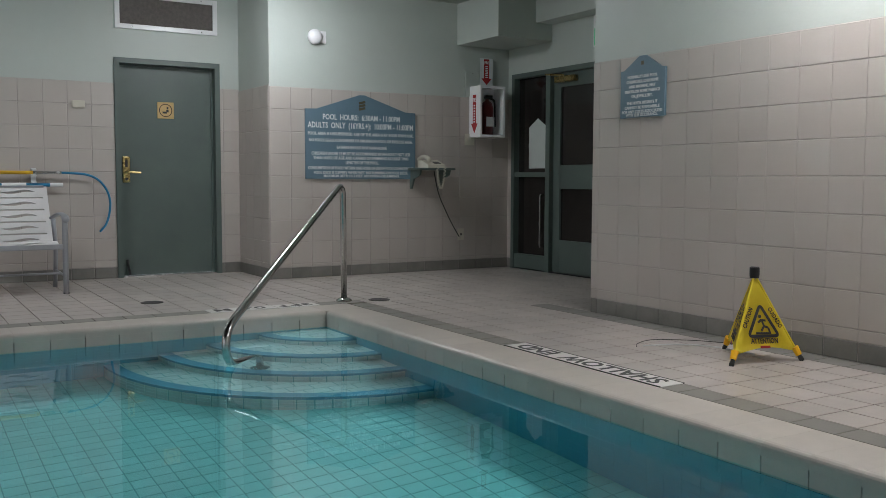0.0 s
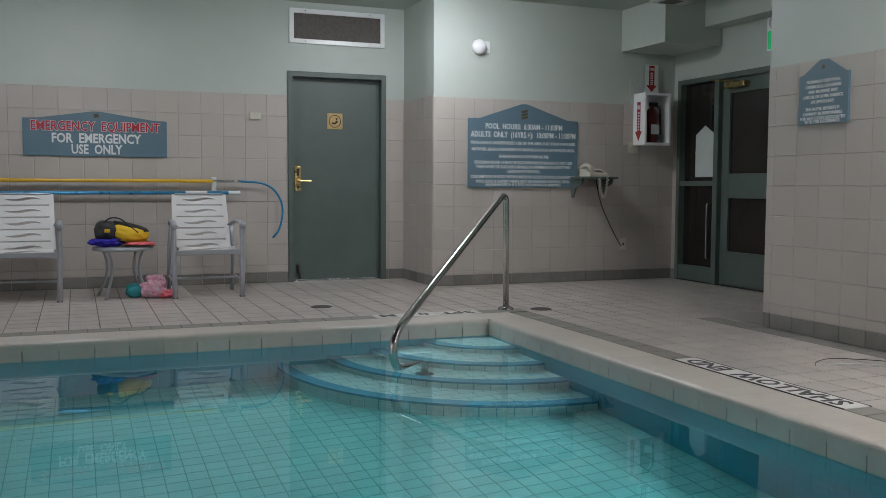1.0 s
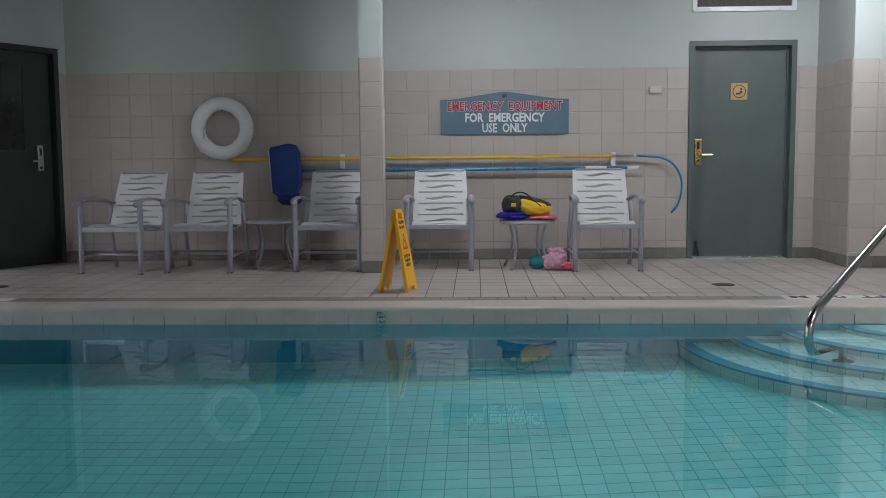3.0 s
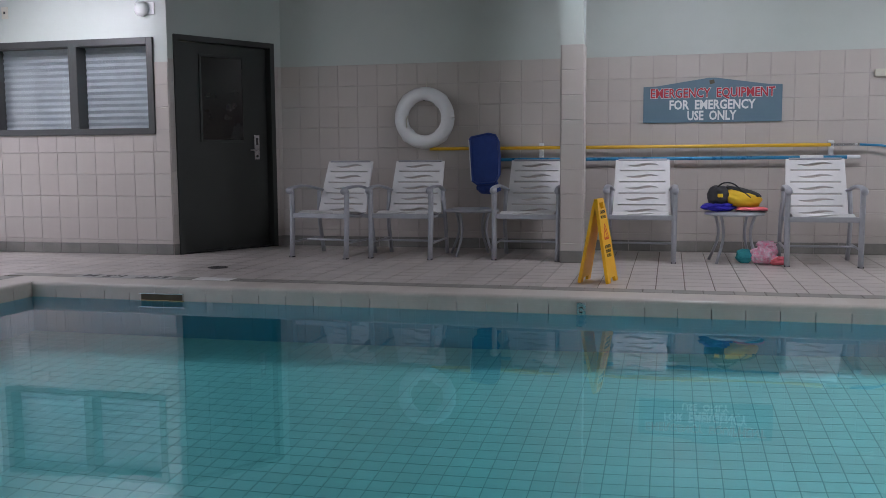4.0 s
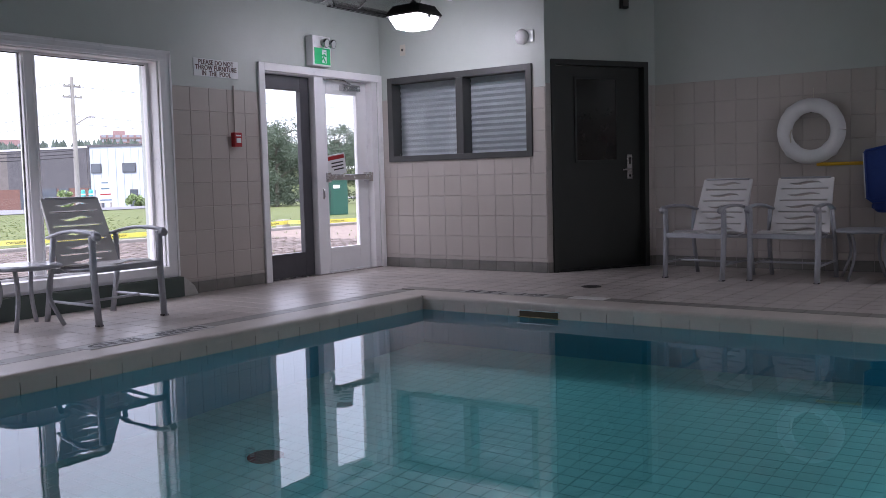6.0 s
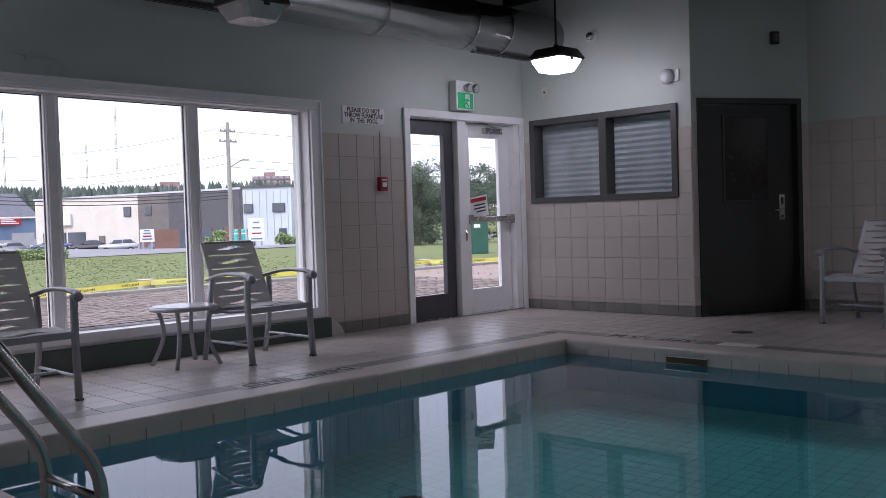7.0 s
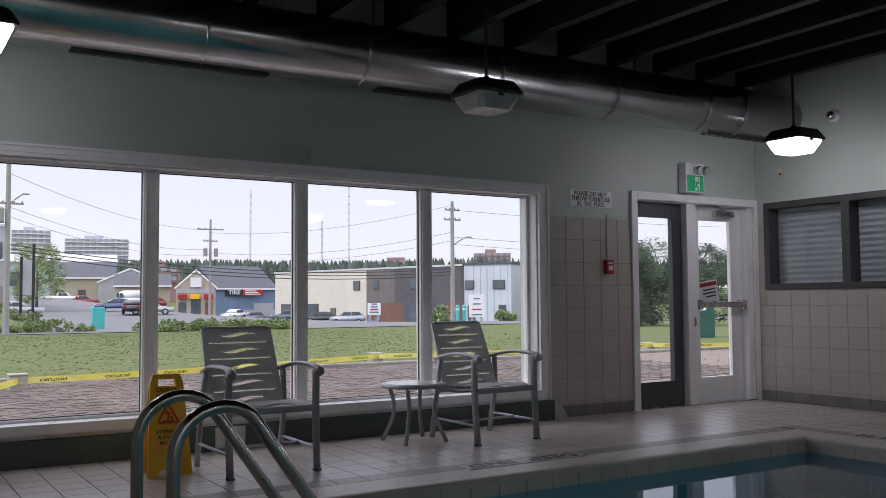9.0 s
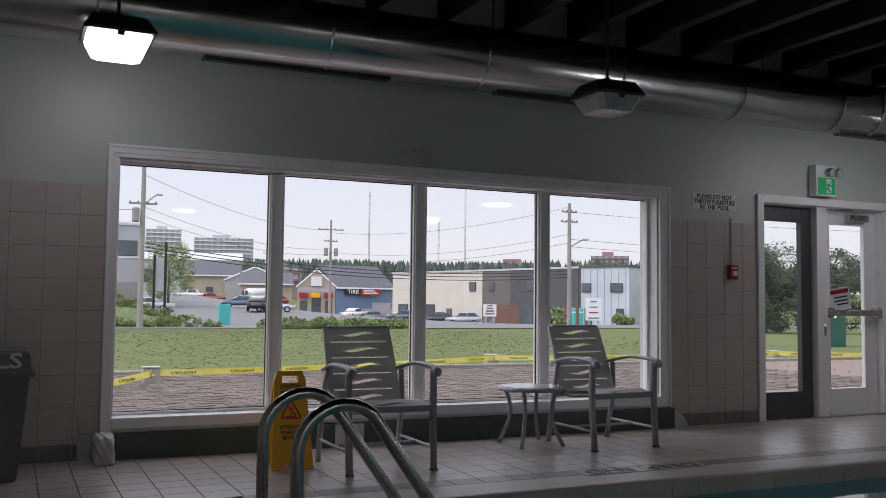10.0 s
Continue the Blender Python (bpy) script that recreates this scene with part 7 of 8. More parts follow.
for x, y, h in ((-624.8, 311, 62), (-654.7, 244.8, 58), (-640, 296, 36)):
    t = thing("radio_mast", "thin distant lattice radio mast", "mast", "radio masts", (x, y, 28))
    bm = bmesh.new()
    for a in range(3):
        o = (0.5 * math.cos(a * 2.1), 0.5 * math.sin(a * 2.1))
        tube(bm, [(o[0], o[1], -30), (o[0], o[1], h)], 0.16, 4)
    part("mast", bm, POLE, t)
    for k in range(0, int(h), 6):
        part("brace", boxes(((-0.6, -0.6, k), (0.6, 0.6, k + 0.25))), POLE, t)

# wooded ridge
rnd = random.Random(11)
vs, fs = [], []
for i in range(4200):
    y = rnd.uniform(-110, 420)
    x = -425 + 0.45 * y + rnd.gauss(0, 22)
    z = 6.5 + 2.5 * noise.noise(Vector((x * 0.012, y * 0.012, 0))) + 0.03 * (-400 + 0.45 * y - x)
    h, r = rnd.uniform(8, 12.5), rnd.uniform(1.8, 3.1)
    k = len(vs)
    for lv, (rr_, zz_) in enumerate(((r, 0.12), (r * 0.8, 0.45), (r * 0.42, 0.75))):
        for j in range(6):
            a = j * math.pi / 3 + lv * 0.5
            q = rr_ * rnd.uniform(0.75, 1.2)
            vs.append((x + q * math.cos(a), y + q * math.sin(a), z + h * zz_))
    vs.append((x, y, z + h))
    for lv in range(2):
        for j in range(6):
            fs.append((k + lv * 6 + j, k + lv * 6 + (j + 1) % 6, k + (lv + 1) * 6 + (j + 1) % 6, k + (lv + 1) * 6 + j))
    for j in range(6):
        fs.append((k + 12 + j, k + 12 + (j + 1) % 6, k + 18))
me = bpy.data.meshes.new("far_woods")
me.from_pydata(vs, [], fs)
me.materials.append(CONIFER)
tagged(new("far_woods", me), "dark conifer woods along the distant ridge", "woods", kind="stuff")


def leafy(name, label, at, h, spread, count, material, trunk=True, seed=0, size=0.22, low=0.25, group=""):
    """A tree or bush: tapered trunk, limbs, and a crown of many small leaves in uneven clumps."""
    rnd = random.Random(seed)
    t = thing(name, label, "tree" if trunk else "bush", group, at)
    limbs = []
    if trunk:
        bm = bmesh.new()
        tube(bm, [(0, 0, -0.2), (0.05, 0.02, h * 0.4), (0, 0.05, h * 0.9)], [0.045 * h ** 0.7, 0.03 * h ** 0.7, 0.01], 8)
        for k in range(9):
            a, z = k * 2.4, h * (0.3 + 0.06 * k)
            e = (spread * 0.7 * math.cos(a), spread * 0.7 * math.sin(a), z + h * 0.16)
            tube(bm, [(0, 0, z), (e[0] * 0.5, e[1] * 0.5, z + h * 0.1), e], [0.014 * h ** 0.7, 0.008 * h ** 0.7, 0.004], 5)
        part("trunk", bm, TRUNK, t)
    clumps = []
    for k in range(170 if trunk else 16):
        z = low + (1 - low) * rnd.random()
        r = spread * (1.05 - 0.75 * abs(z - 0.45) ** 1.1) * math.sqrt(rnd.random())
        a = rnd.random() * 6.283
        clumps.append((r * math.cos(a), r * math.sin(a), h * z, spread * (rnd.uniform(0.10, 0.26) if trunk else rnd.uniform(0.16, 0.34))))
    vs, fs = [], []
    for i in range(count):
        cx, cy, cz, cr = clumps[rnd.randrange(len(clumps))]
        d = Vector((rnd.gauss(0, 1), rnd.gauss(0, 1), rnd.gauss(0, 0.8))).normalized() * cr * rnd.random() ** 0.4
        o = Vector((cx, cy, max(cz, 0.05))) + d
        if o.z < 0.02:
            o.z = rnd.uniform(0.02, 0.3)
        a = Vector((rnd.gauss(0, 1), rnd.gauss(0, 1), rnd.gauss(0, 0.6))).normalized() * size * rnd.uniform(0.6, 1.3)
        b = a.cross(Vector((rnd.gauss(0, 1), rnd.gauss(0, 1), rnd.gauss(0, 1)))).normalized() * size * 0.45
        k = len(vs)
        vs += [tuple(o - a), tuple(o - b), tuple(o + a), tuple(o + b)]
        fs.append((k, k + 1, k + 2, k + 3))
    me = bpy.data.meshes.new("crown")
    me.from_pydata(vs, [], fs)
    me.materials.append(material)
    c = new("crown", me)
    c.parent = t
    return t


TG = "trees by the lawn"
for k, (x, y, h, s) in enumerate(((-42.5, 31.0, 5.0, 2.2), (-40.0, 33.5, 4.7, 2.1), (-46.5, 34.0, 5.2, 2.4), (-37.5, 36.5, 4.5, 2.0), (-44.0, 31.5, 4.4, 2.0), (-35, 40, 4.6, 2.2))):
    leafy("dense_tree", "dense dark green tree beyond the lawn", (x, y, ground_z(x, y)), h, s * 1.1, 12000, HEDGE, True, 30 + k, 0.075, 0.03, TG)
leafy("young_tree", "leafy green tree close to the exit door", (-17.1, 9.9, ground_z(-17.1, 9.9)), 3.1, 0.5, 900, LEAF, True, 51, 0.05, 0.35, TG)
leafy("roadside_tree", "light green tree beside the corner building", (-110, 8.6, ground_z(-110, 8.6)), 7.2, 3.0, 6500, LEAF, True, 60, 0.13, 0.15, TG)
leafy("roadside_tree", "light green tree beside the pale annex", (-92.5, 66.0, ground_z(-92.5, 66.0)), 8.0, 2.8, 6500, LEAF, True, 61, 0.13, 0.1, TG)
leafy("roadside_tree", "dark green tree behind the pale annex", (-98, 71.5, ground_z(-98, 71.5)), 9.0, 3.4, 6500, LEAF, True, 62, 0.14, 0.1, TG)
for k in range(22):
    x, y = -64.5 + (k % 3) * 0.8, 8.0 + k * 0.62
    if k > 16:
        x, y = -66.5, -2 + (k - 17) * 1.5
    leafy("roadside_bush", "low wild green bush at the lawn's edge", (x, y, ground_z(x, y)), random.Random(k).uniform(0.35, 0.8), 1.0, 700, WEEDS, False, 80 + k, 0.10, 0.05, "bushes at the lawn's edge")
leafy("roadside_bush", "round green bush before the brick shopfront", (-95.0, 50.8, ground_z(-95, 50.8)), 1.8, 1.6, 900, LEAF, False, 120, 0.25, 0.05)
leafy("roadside_bush", "green bush beside the pale annex", (-91.5, 57.8, ground_z(-91.5, 57.8)), 1.2, 1.4, 700, LEAF, False, 121, 0.25, 0.05)

# grass tufts in the paving and at the lawn's near edge
vs, fs = [], []
rnd = random.Random(5)
for i in range(2600):
    if rnd.random() < 0.75:
        x, y = -16.72 - abs(rnd.gauss(0, 0.25)), rnd.uniform(-14, 12)
        h = rnd.uniform(0.02, 0.06)
    else:
        x, y = -9.3 - 8 * rnd.random(), rnd.uniform(-12, 8)
        h = rnd.uniform(0.02, 0.07)
    a = rnd.random() * 6.28
    dx, dy = 0.012 * math.cos(a), 0.012 * math.sin(a)
    z = ground_z(x, y) + 0.01
    k = len(vs)
    vs += [(x - dx, y - dy, z), (x + dx, y + dy, z), (x + rnd.uniform(-0.03, 0.03), y + rnd.uniform(-0.03, 0.03), z + h)]
    fs.append((k, k + 1, k + 2))
me = bpy.data.meshes.new("grass_tufts")
me.from_pydata(vs, [], fs)
me.materials.append(WEEDS)
tagged(new("grass_tufts", me), "grass tufts along the kerb", "grass", kind="stuff")
LAWN_BLADES = mat("lawn_blades", (0.066, 0.100, 0.017), (0.116, 0.136, 0.034), 2.0, 0.9, island=0.15)
vs, fs = [], []
for i in range(11000):
    far = rnd.random() ** 1.3
    x = -17.0 - 44.0 * far
    y = rnd.uniform(-13, 9) + 14 * far * rnd.uniform(-0.4, 1.4)
    z = ground_z(x, y) - 0.005
    for j in range(2):
        a, w, h = rnd.random() * 6.28, rnd.uniform(0.012, 0.03) * (1 + far), rnd.uniform(0.007, 0.018) * (1 + 0.3 * far)
        dx, dy = w * math.cos(a), w * math.sin(a)
        k = len(vs)
        vs += [(x - dx, y - dy, z), (x + dx, y + dy, z), (x + dx * 0.7 + rnd.uniform(-0.03, 0.03), y + dy * 0.7 + rnd.uniform(-0.03, 0.03), z + h), (x - dx * 0.6, y - dy * 0.6, z + h * rnd.uniform(0.6, 1.0))]
        fs.append((k, k + 1, k + 2, k + 3))
me = bpy.data.meshes.new("lawn_grass")
me.from_pydata(vs, [], fs)
me.materials.append(LAWN_BLADES)
tagged(new("lawn_grass", me), "uneven mown grass of the lawn", "grass", kind="stuff")


# vehicles
TYRE = mat("black_tyre", (0.015, 0.015, 0.015), (0.025, 0.025, 0.025), 9, 0.9)


def car(label, at, rz, colour, kind="suv"):
    c = thing("pickup_truck" if kind == "pickup" else "van" if kind == "van" else "car", label, "truck" if kind == "pickup" else "van" if kind == "van" else "car", "parked vehicles", at, rz)
    paint = mat("car_paint", colour, tuple(v * 1.1 for v in colour), 2, 0.3, 0.1, coat=0.6)
    L = {"suv": 4.5, "sedan": 4.6, "pickup": 5.8, "van": 5.6}[kind]
    low = {"suv": [(0, 0.35), (0.02, 0.75), (0.1, 0.92), (1.15, 1.05), (L - 0.35, 1.08), (L - 0.02, 0.9), (L, 0.4)], "sedan": [(0, 0.3), (0.02, 0.62), (0.15, 0.75), (1.2, 0.9), (L - 0.8, 0.93), (L - 0.05, 0.85), (L, 0.35)],
           "pickup": [(0, 0.45), (0.02, 0.9), (0.15, 1.08), (1.5, 1.15), (L - 0.02, 1.12), (L, 0.5)], "van": [(0, 0.35), (0.05, 0.9), (0.9, 1.25), (L - 0.02, 1.3), (L, 0.4)]}[kind]
    cab = {"suv": [(1.05, 1.04), (1.75, 1.58), (2.2, 1.64), (3.7, 1.58), (4.3, 1.06)], "sedan": [(1.15, 0.89), (1.95, 1.38), (2.4, 1.43), (3.1, 1.38), (4.0, 0.92)],
           "pickup": [(1.45, 1.14), (2.1, 1.75), (2.5, 1.82), (3.6, 1.8), (3.75, 1.13)], "van": [(0.8, 1.22), (1.5, 2.1), (2.2, 2.45), (L - 0.1, 2.45), (L - 0.03, 1.28)]}[kind]
    bm = bmesh.new()
    prism(bm, low, "y", -0.9, 0.9)
    bmesh.ops.bevel(bm, geom=bm.edges[:], offset=0.07, segments=2, affect="EDGES")
    part("body", bm, paint, c, smooth=True)
    bm = bmesh.new()
    vs_ = prism(bm, cab, "y", -0.82, 0.82)
    for v in vs_:
        if v.co.z > 1.15:
            v.co.y *= 0.85
    bmesh.ops.bevel(bm, geom=bm.edges[:], offset=0.05, segments=2, affect="EDGES")
    top_ = part("cabin", bm, paint, c, smooth=True)
    x0, x1, zl, zh = cab[0][0] + 0.45, cab[-1][0] - 0.4, cab[0][1] + 0.06, cab[2][1] - 0.12
    if kind == "van":
        x0, x1 = 1.1, 2.3
        zl, zh = 1.4, 2.1
    mid_ = (x0 + x1) / 2
    for s in (-1, 1):
        for a, b in ((x0, mid_ - 0.05), (mid_ + 0.05, x1)):
            bm = bmesh.new()
            prism(bm, [(a + (0.25 if a == x0 else 0), zh), (b - (0.2 if b == x1 else 0), zh), (b, zl), (a, zl)], "y", s * 0.80 - 0.03, s * 0.80 + 0.03)
            part("window", bm, STORE_GLASS, top_)
    for x in (0.85, L - 0.9):
        for s in (-1, 1):
            bm = bmesh.new()
            tube(bm, [(x, s * 0.70, 0.33), (x, s * 0.92, 0.33)], 0.33, 16)
            wh_ = part("wheel", bm, TYRE, c)
            bm = bmesh.new()
            tube(bm, [(x, s * 0.90, 0.33), (x, s * 0.93, 0.33)], 0.2, 14)
            part("rim", bm, CHROME, wh_)
    for s in (-1, 1):
        part("headlight", boxes(((-0.02, s * 0.65 - 0.17, 0.66), (0.08, s * 0.65 + 0.17, 0.8)), bevel=0.02), SIGN_WHITE, c)
        part("tail_light", boxes(((L - 0.08, s * 0.68 - 0.14, 0.68), (L + 0.01, s * 0.68 + 0.14, 0.9)), bevel=0.02), RED, c)
    if kind == "pickup":
        part("load_bed", boxes(((3.85, -0.72, 1.10), (L - 0.12, 0.72, 1.16))), BLACK, c)
    return c


def park(label, x, y, rz, colour, kind="suv", dz=0.06):
    car(label, (x, y, ground_z(x, y) + dz), rz, colour, kind)


WHITE_CAR, GREY_CAR, BLACK_CAR, RED_CAR, BLUE_CAR = (0.62, 0.63, 0.64), (0.22, 0.24, 0.28), (0.02, 0.022, 0.026), (0.22, 0.02, 0.02), (0.05, 0.08, 0.16)
park("silver grey compact utility car parked by the shops", -107.0, 42.0, 62, (0.34, 0.37, 0.42))
park("black sedan parked beside a silver car", -109.2, 39.5, 62, BLACK_CAR, "sedan")
park("dark hatchback parked in the row", -112.4, 36.4, 62, BLUE_CAR, "sedan")
park("white sedan parked before the blue store", -128.6, 36.4, 130, WHITE_CAR, "sedan")
park("grey utility car parked before the blue store", -137.6, 41.5, 100, (0.16, 0.18, 0.23))
park("white pickup truck parked uphill", -162.6, 24.0, 250, WHITE_CAR, "pickup")
park("red pickup truck parked uphill", -161.4, 26.7, 258, RED_CAR, "pickup")
park("white delivery van parked uphill", -148.6, 25.2, 66, WHITE_CAR, "van")
park("dark blue car turning on the street", -108.7, 14.3, 75, BLUE_CAR, "sedan")
park("black sedan on the street", -99.2, 15.9, -15, BLACK_CAR, "sedan")
park("dark red utility car parked by the workshop", -128.0, 23.2, 70, RED_CAR)
park("grey car half hidden by the bushes", -97.0, 19.5, 255, (0.42, 0.44, 0.47), "sedan")
park("silver car half hidden by the grass bank", -97.0, 7.0, 250, (0.35, 0.37, 0.40), "sedan")

# grassy bank beside the road, and a tall sign on two dark posts behind it
bm = bmesh.new()
g = []
rnd = random.Random(12)
for i in range(19):
    row = []
    for j in range(41):
        x, y = -66.0 - i * 0.85, -34.0 + j * 0.95
        a = clamp(i / 6) * clamp((18 - i) / 5)
        b = clamp((4.0 - y) / 6)
        hgt = 1.75 * (a * a * (3 - 2 * a)) * (b * b * (3 - 2 * b)) * (1 + rnd.uniform(-0.12, 0.12))
        row.append(bm.verts.new((x, y, ground_z(x, y) - 0.03 + hgt)))
    g.append(row)
for i in range(18):
    for j in range(40):
        bm.faces.new((g[i][j], g[i][j + 1], g[i + 1][j + 1], g[i + 1][j]))
bmesh.ops.recalc_face_normals(bm, faces=bm.faces[:])
if bm.faces[0].normal.z < 0:
    bmesh.ops.reverse_faces(bm, faces=bm.faces[:])
BANK = mat("weedy_bank_grass", (0.065, 0.10, 0.04), (0.15, 0.185, 0.08), 1.3, 0.95, bump=1.0, bscale=7, fine=0.4)
structure("ground_bank", bm, BANK, "rough weedy grass bank beside the road")
ps = thing("pylon_sign", "tall narrow sign on two dark posts behind the bank", "sign", "roadside signs", (-76.5, 2.4, ground_z(-76.5, 2.4)))
for y in (-0.42, 0.42):
    part("post", boxes(((-0.09, y - 0.09, -0.2), (0.09, y + 0.09, 6.2 if y > 0 else 5.2))), BLACK, ps)
part("panel", boxes(((-0.05, -0.33, 2.4), (0.05, 0.32, 5.0)), bevel=0.02), GREY_SIDING, ps)

for k in range(16):
    x, y = -70.5 - 0.5 * (k % 4), -6.5 + k * 0.62
    b = clamp((4.0 - y) / 6)
    hgt = 1.5 * b * b * (3 - 2 * b)
    leafy("roadside_bush", "low wild green bush on the grass bank", (x, y, ground_z(x, y) + hgt - 0.15), 0.55 + 0.25 * (k % 3), 0.8, 500, WEEDS, False, 150 + k, 0.09, 0.05, "bushes on the bank")

# street furniture
box_ = thing("aqua_utility_box", "aqua painted utility box beside the street", "box", at=(-71.8, 6.4, ground_z(-71.8, 6.4) + 0.04))
part("body", boxes(((-0.3, -0.42, 0), (0.3, 0.42, 1.55)), bevel=0.03), AQUA, box_)
part("panel", boxes(((0.3, -0.36, 0.08), (0.31, 0.36, 1.45))), AQUA, box_)
for dy in (-0.35, 0.3):
    b = thing("aqua_bollard", "aqua painted bollard by the roadside pole", "bollard", "aqua bollards", (-63.6, 32.4 + dy, ground_z(-63.6, 32.4)))
    bm = bmesh.new()
    lathe(bm, [(0.16, 0), (0.16, 1.5), (0.1, 1.6)], 12)
    part("shaft", bm, AQUA, b)
    bm = bmesh.new()
    lathe(bm, [(0.165, 1.2), (0.165, 1.3)], 12)
    part("band", bm, SIGN_WHITE, b)
for x, y, w, z0, z1, lab in ((-76.9, 31.8, 0.6, 0.5, 1.5, "white roadside shop sign on two posts"), (-80.1, 45.5, 0.8, 0.3, 2.5, "tall white roadside directory sign on posts")):
    s = thing("roadside_sign", lab, "sign", "roadside signs", (x, y, ground_z(x, y)), 62)
    part("panel", boxes(((-w, -0.08, z0 + 0.2), (w, 0.08, z1 + 0.3)), bevel=0.03), SIGN_WHITE, s)
    for u in (-w * 0.6, w * 0.6):
        part("post", boxes(((u - 0.08, -0.1, -0.3), (u + 0.08, 0.1, z0 + 0.2))), POSTM, s)
    for k in range(4):
        zz_ = z0 + 0.4 + (z1 - z0) * k / 4
        part("text_bar", boxes(((-w * (0.7 - 0.1 * k), -0.1, zz_), (w * (0.7 - 0.1 * k), -0.081, zz_ + 0.12))), RED if k == 1 else SIGN_BLUE, s)
cb = thing("transformer_box", "dark green pad-mounted transformer outside the exit", "box", at=(-22.3, 13.2, ground_z(-22.3, 13.2)), rz=-42)
GREEN_BOX = mat("green_transformer_paint", (0.012, 0.075, 0.055), (0.02, 0.095, 0.07), 3, 0.45)
part("body", boxes(((-0.5, -0.55, 0), (0.5, 0.55, 1.12)), bevel=0.02), GREEN_BOX, cb)
part("lid", boxes(((-0.53, -0.58, 1.12), (0.53, 0.58, 1.17)), bevel=0.015), GREEN_BOX, cb)
part("door_seam", boxes(((0.5, -0.008, 0.06), (0.508, 0.008, 1.08))), BLACK, cb)
part("red_label", boxes(((0.5, -0.28, 0.62), (0.506, -0.2, 0.98))), RED, cb)
part("white_label", boxes(((0.5, -0.42, 0.72), (0.506, -0.32, 0.98))), SIGN_WHITE, cb)
part("white_label", boxes(((0.5, 0.1, 0.84), (0.506, 0.3, 0.95))), SIGN_WHITE, cb)
sc = thing("motor_scooter", "small blue motor scooter parked by the sign", "scooter", at=(-102.6, 44.9, ground_z(-102.6, 44.9) + 0.05), rz=60)
bm = bmesh.new()
prism(bm, [(0.0, 0.3), (0.2, 0.9), (0.3, 0.9), (0.5, 0.4), (0.9, 0.4), (1.0, 0.75), (1.6, 0.8), (1.6, 0.45), (1.3, 0.25)], "y", -0.16, 0.16)
part("body", bm, BLUE_SIDING, sc)
for x in (0.15, 1.4):
    bm = bmesh.new()
    tube(bm, [(x, -0.06, 0.24), (x, 0.06, 0.24)], 0.24, 14)
    part("wheel", bm, TYRE, sc)

# the street lies a little askew to the building
ASKEW = Matrix.Translation((-2.26, -9.15, 0)) @ Matrix.Rotation(radians(0.84), 4, "Z") @ Matrix.Translation((2.26, 9.15, 0))
for ob in bpy.data.objects:
    if ob not in indoors and not ob.parent:
        ob.matrix_basis = ASKEW @ ob.matrix_basis


# ---- tiles, piece by piece ----
def piece_mesh(name, w, h, t, material, gap=0.0035, ch=0.003, side=None):
    """A tile w by h in x-z, its face at y=-t, with chamfered edges."""
    a, b = w / 2 - (gap if side is None else side) / 2, h / 2 - gap / 2
    vs = [(-a, 0, -b), (a, 0, -b), (a, 0, b), (-a, 0, b), (-a, -t + ch, -b), (a, -t + ch, -b), (a, -t + ch, b), (-a, -t + ch, b)]
    c, d = a - (ch if side is None else side), b - ch
    vs += [(-c, -t, -d), (c, -t, -d), (c, -t, d), (-c, -t, d)]
    fs = [(8, 9, 10, 11)]
    for k in (0, 4):
        for i in range(4):
            j = (i + 1) % 4
            fs.append((k + i, k + j, k + 4 + j, k + 4 + i))
    me = bpy.data.meshes.new(name)
    me.from_pydata(vs, [], fs)
    me.materials.append(material)
    return me


CACHE = {}


def piece(name, w, h, t, material, parent, m, gap=0.0035, side=None):
    key = (name, round(w, 3), round(h, 3), t, material.name, gap, side)
    if key not in CACHE:
        CACHE[key] = piece_mesh(name, w, h, t, material, gap, 0.0008 if gap > 0.005 else 0.003, side)
    ob = new(name, CACHE[key])
    ob.parent = parent
    ob.matrix_basis = m
    return ob


def minus(rects, hole):
    out = []
    for x0, z0, x1, z1 in rects:
        a0, b0, a1, b1 = max(x0, hole[0]), max(z0, hole[1]), min(x1, hole[2]), min(z1, hole[3])
        if a0 >= a1 or b0 >= b1:
            out.append((x0, z0, x1, z1))
            continue
        out += [r for r in ((x0, z0, a0, z1), (a1, z0, x1, z1), (a0, z0, a1, b0), (a0, b1, a1, z1)) if r[2] - r[0] > 0.012 and r[3] - r[1] > 0.012]
    return out


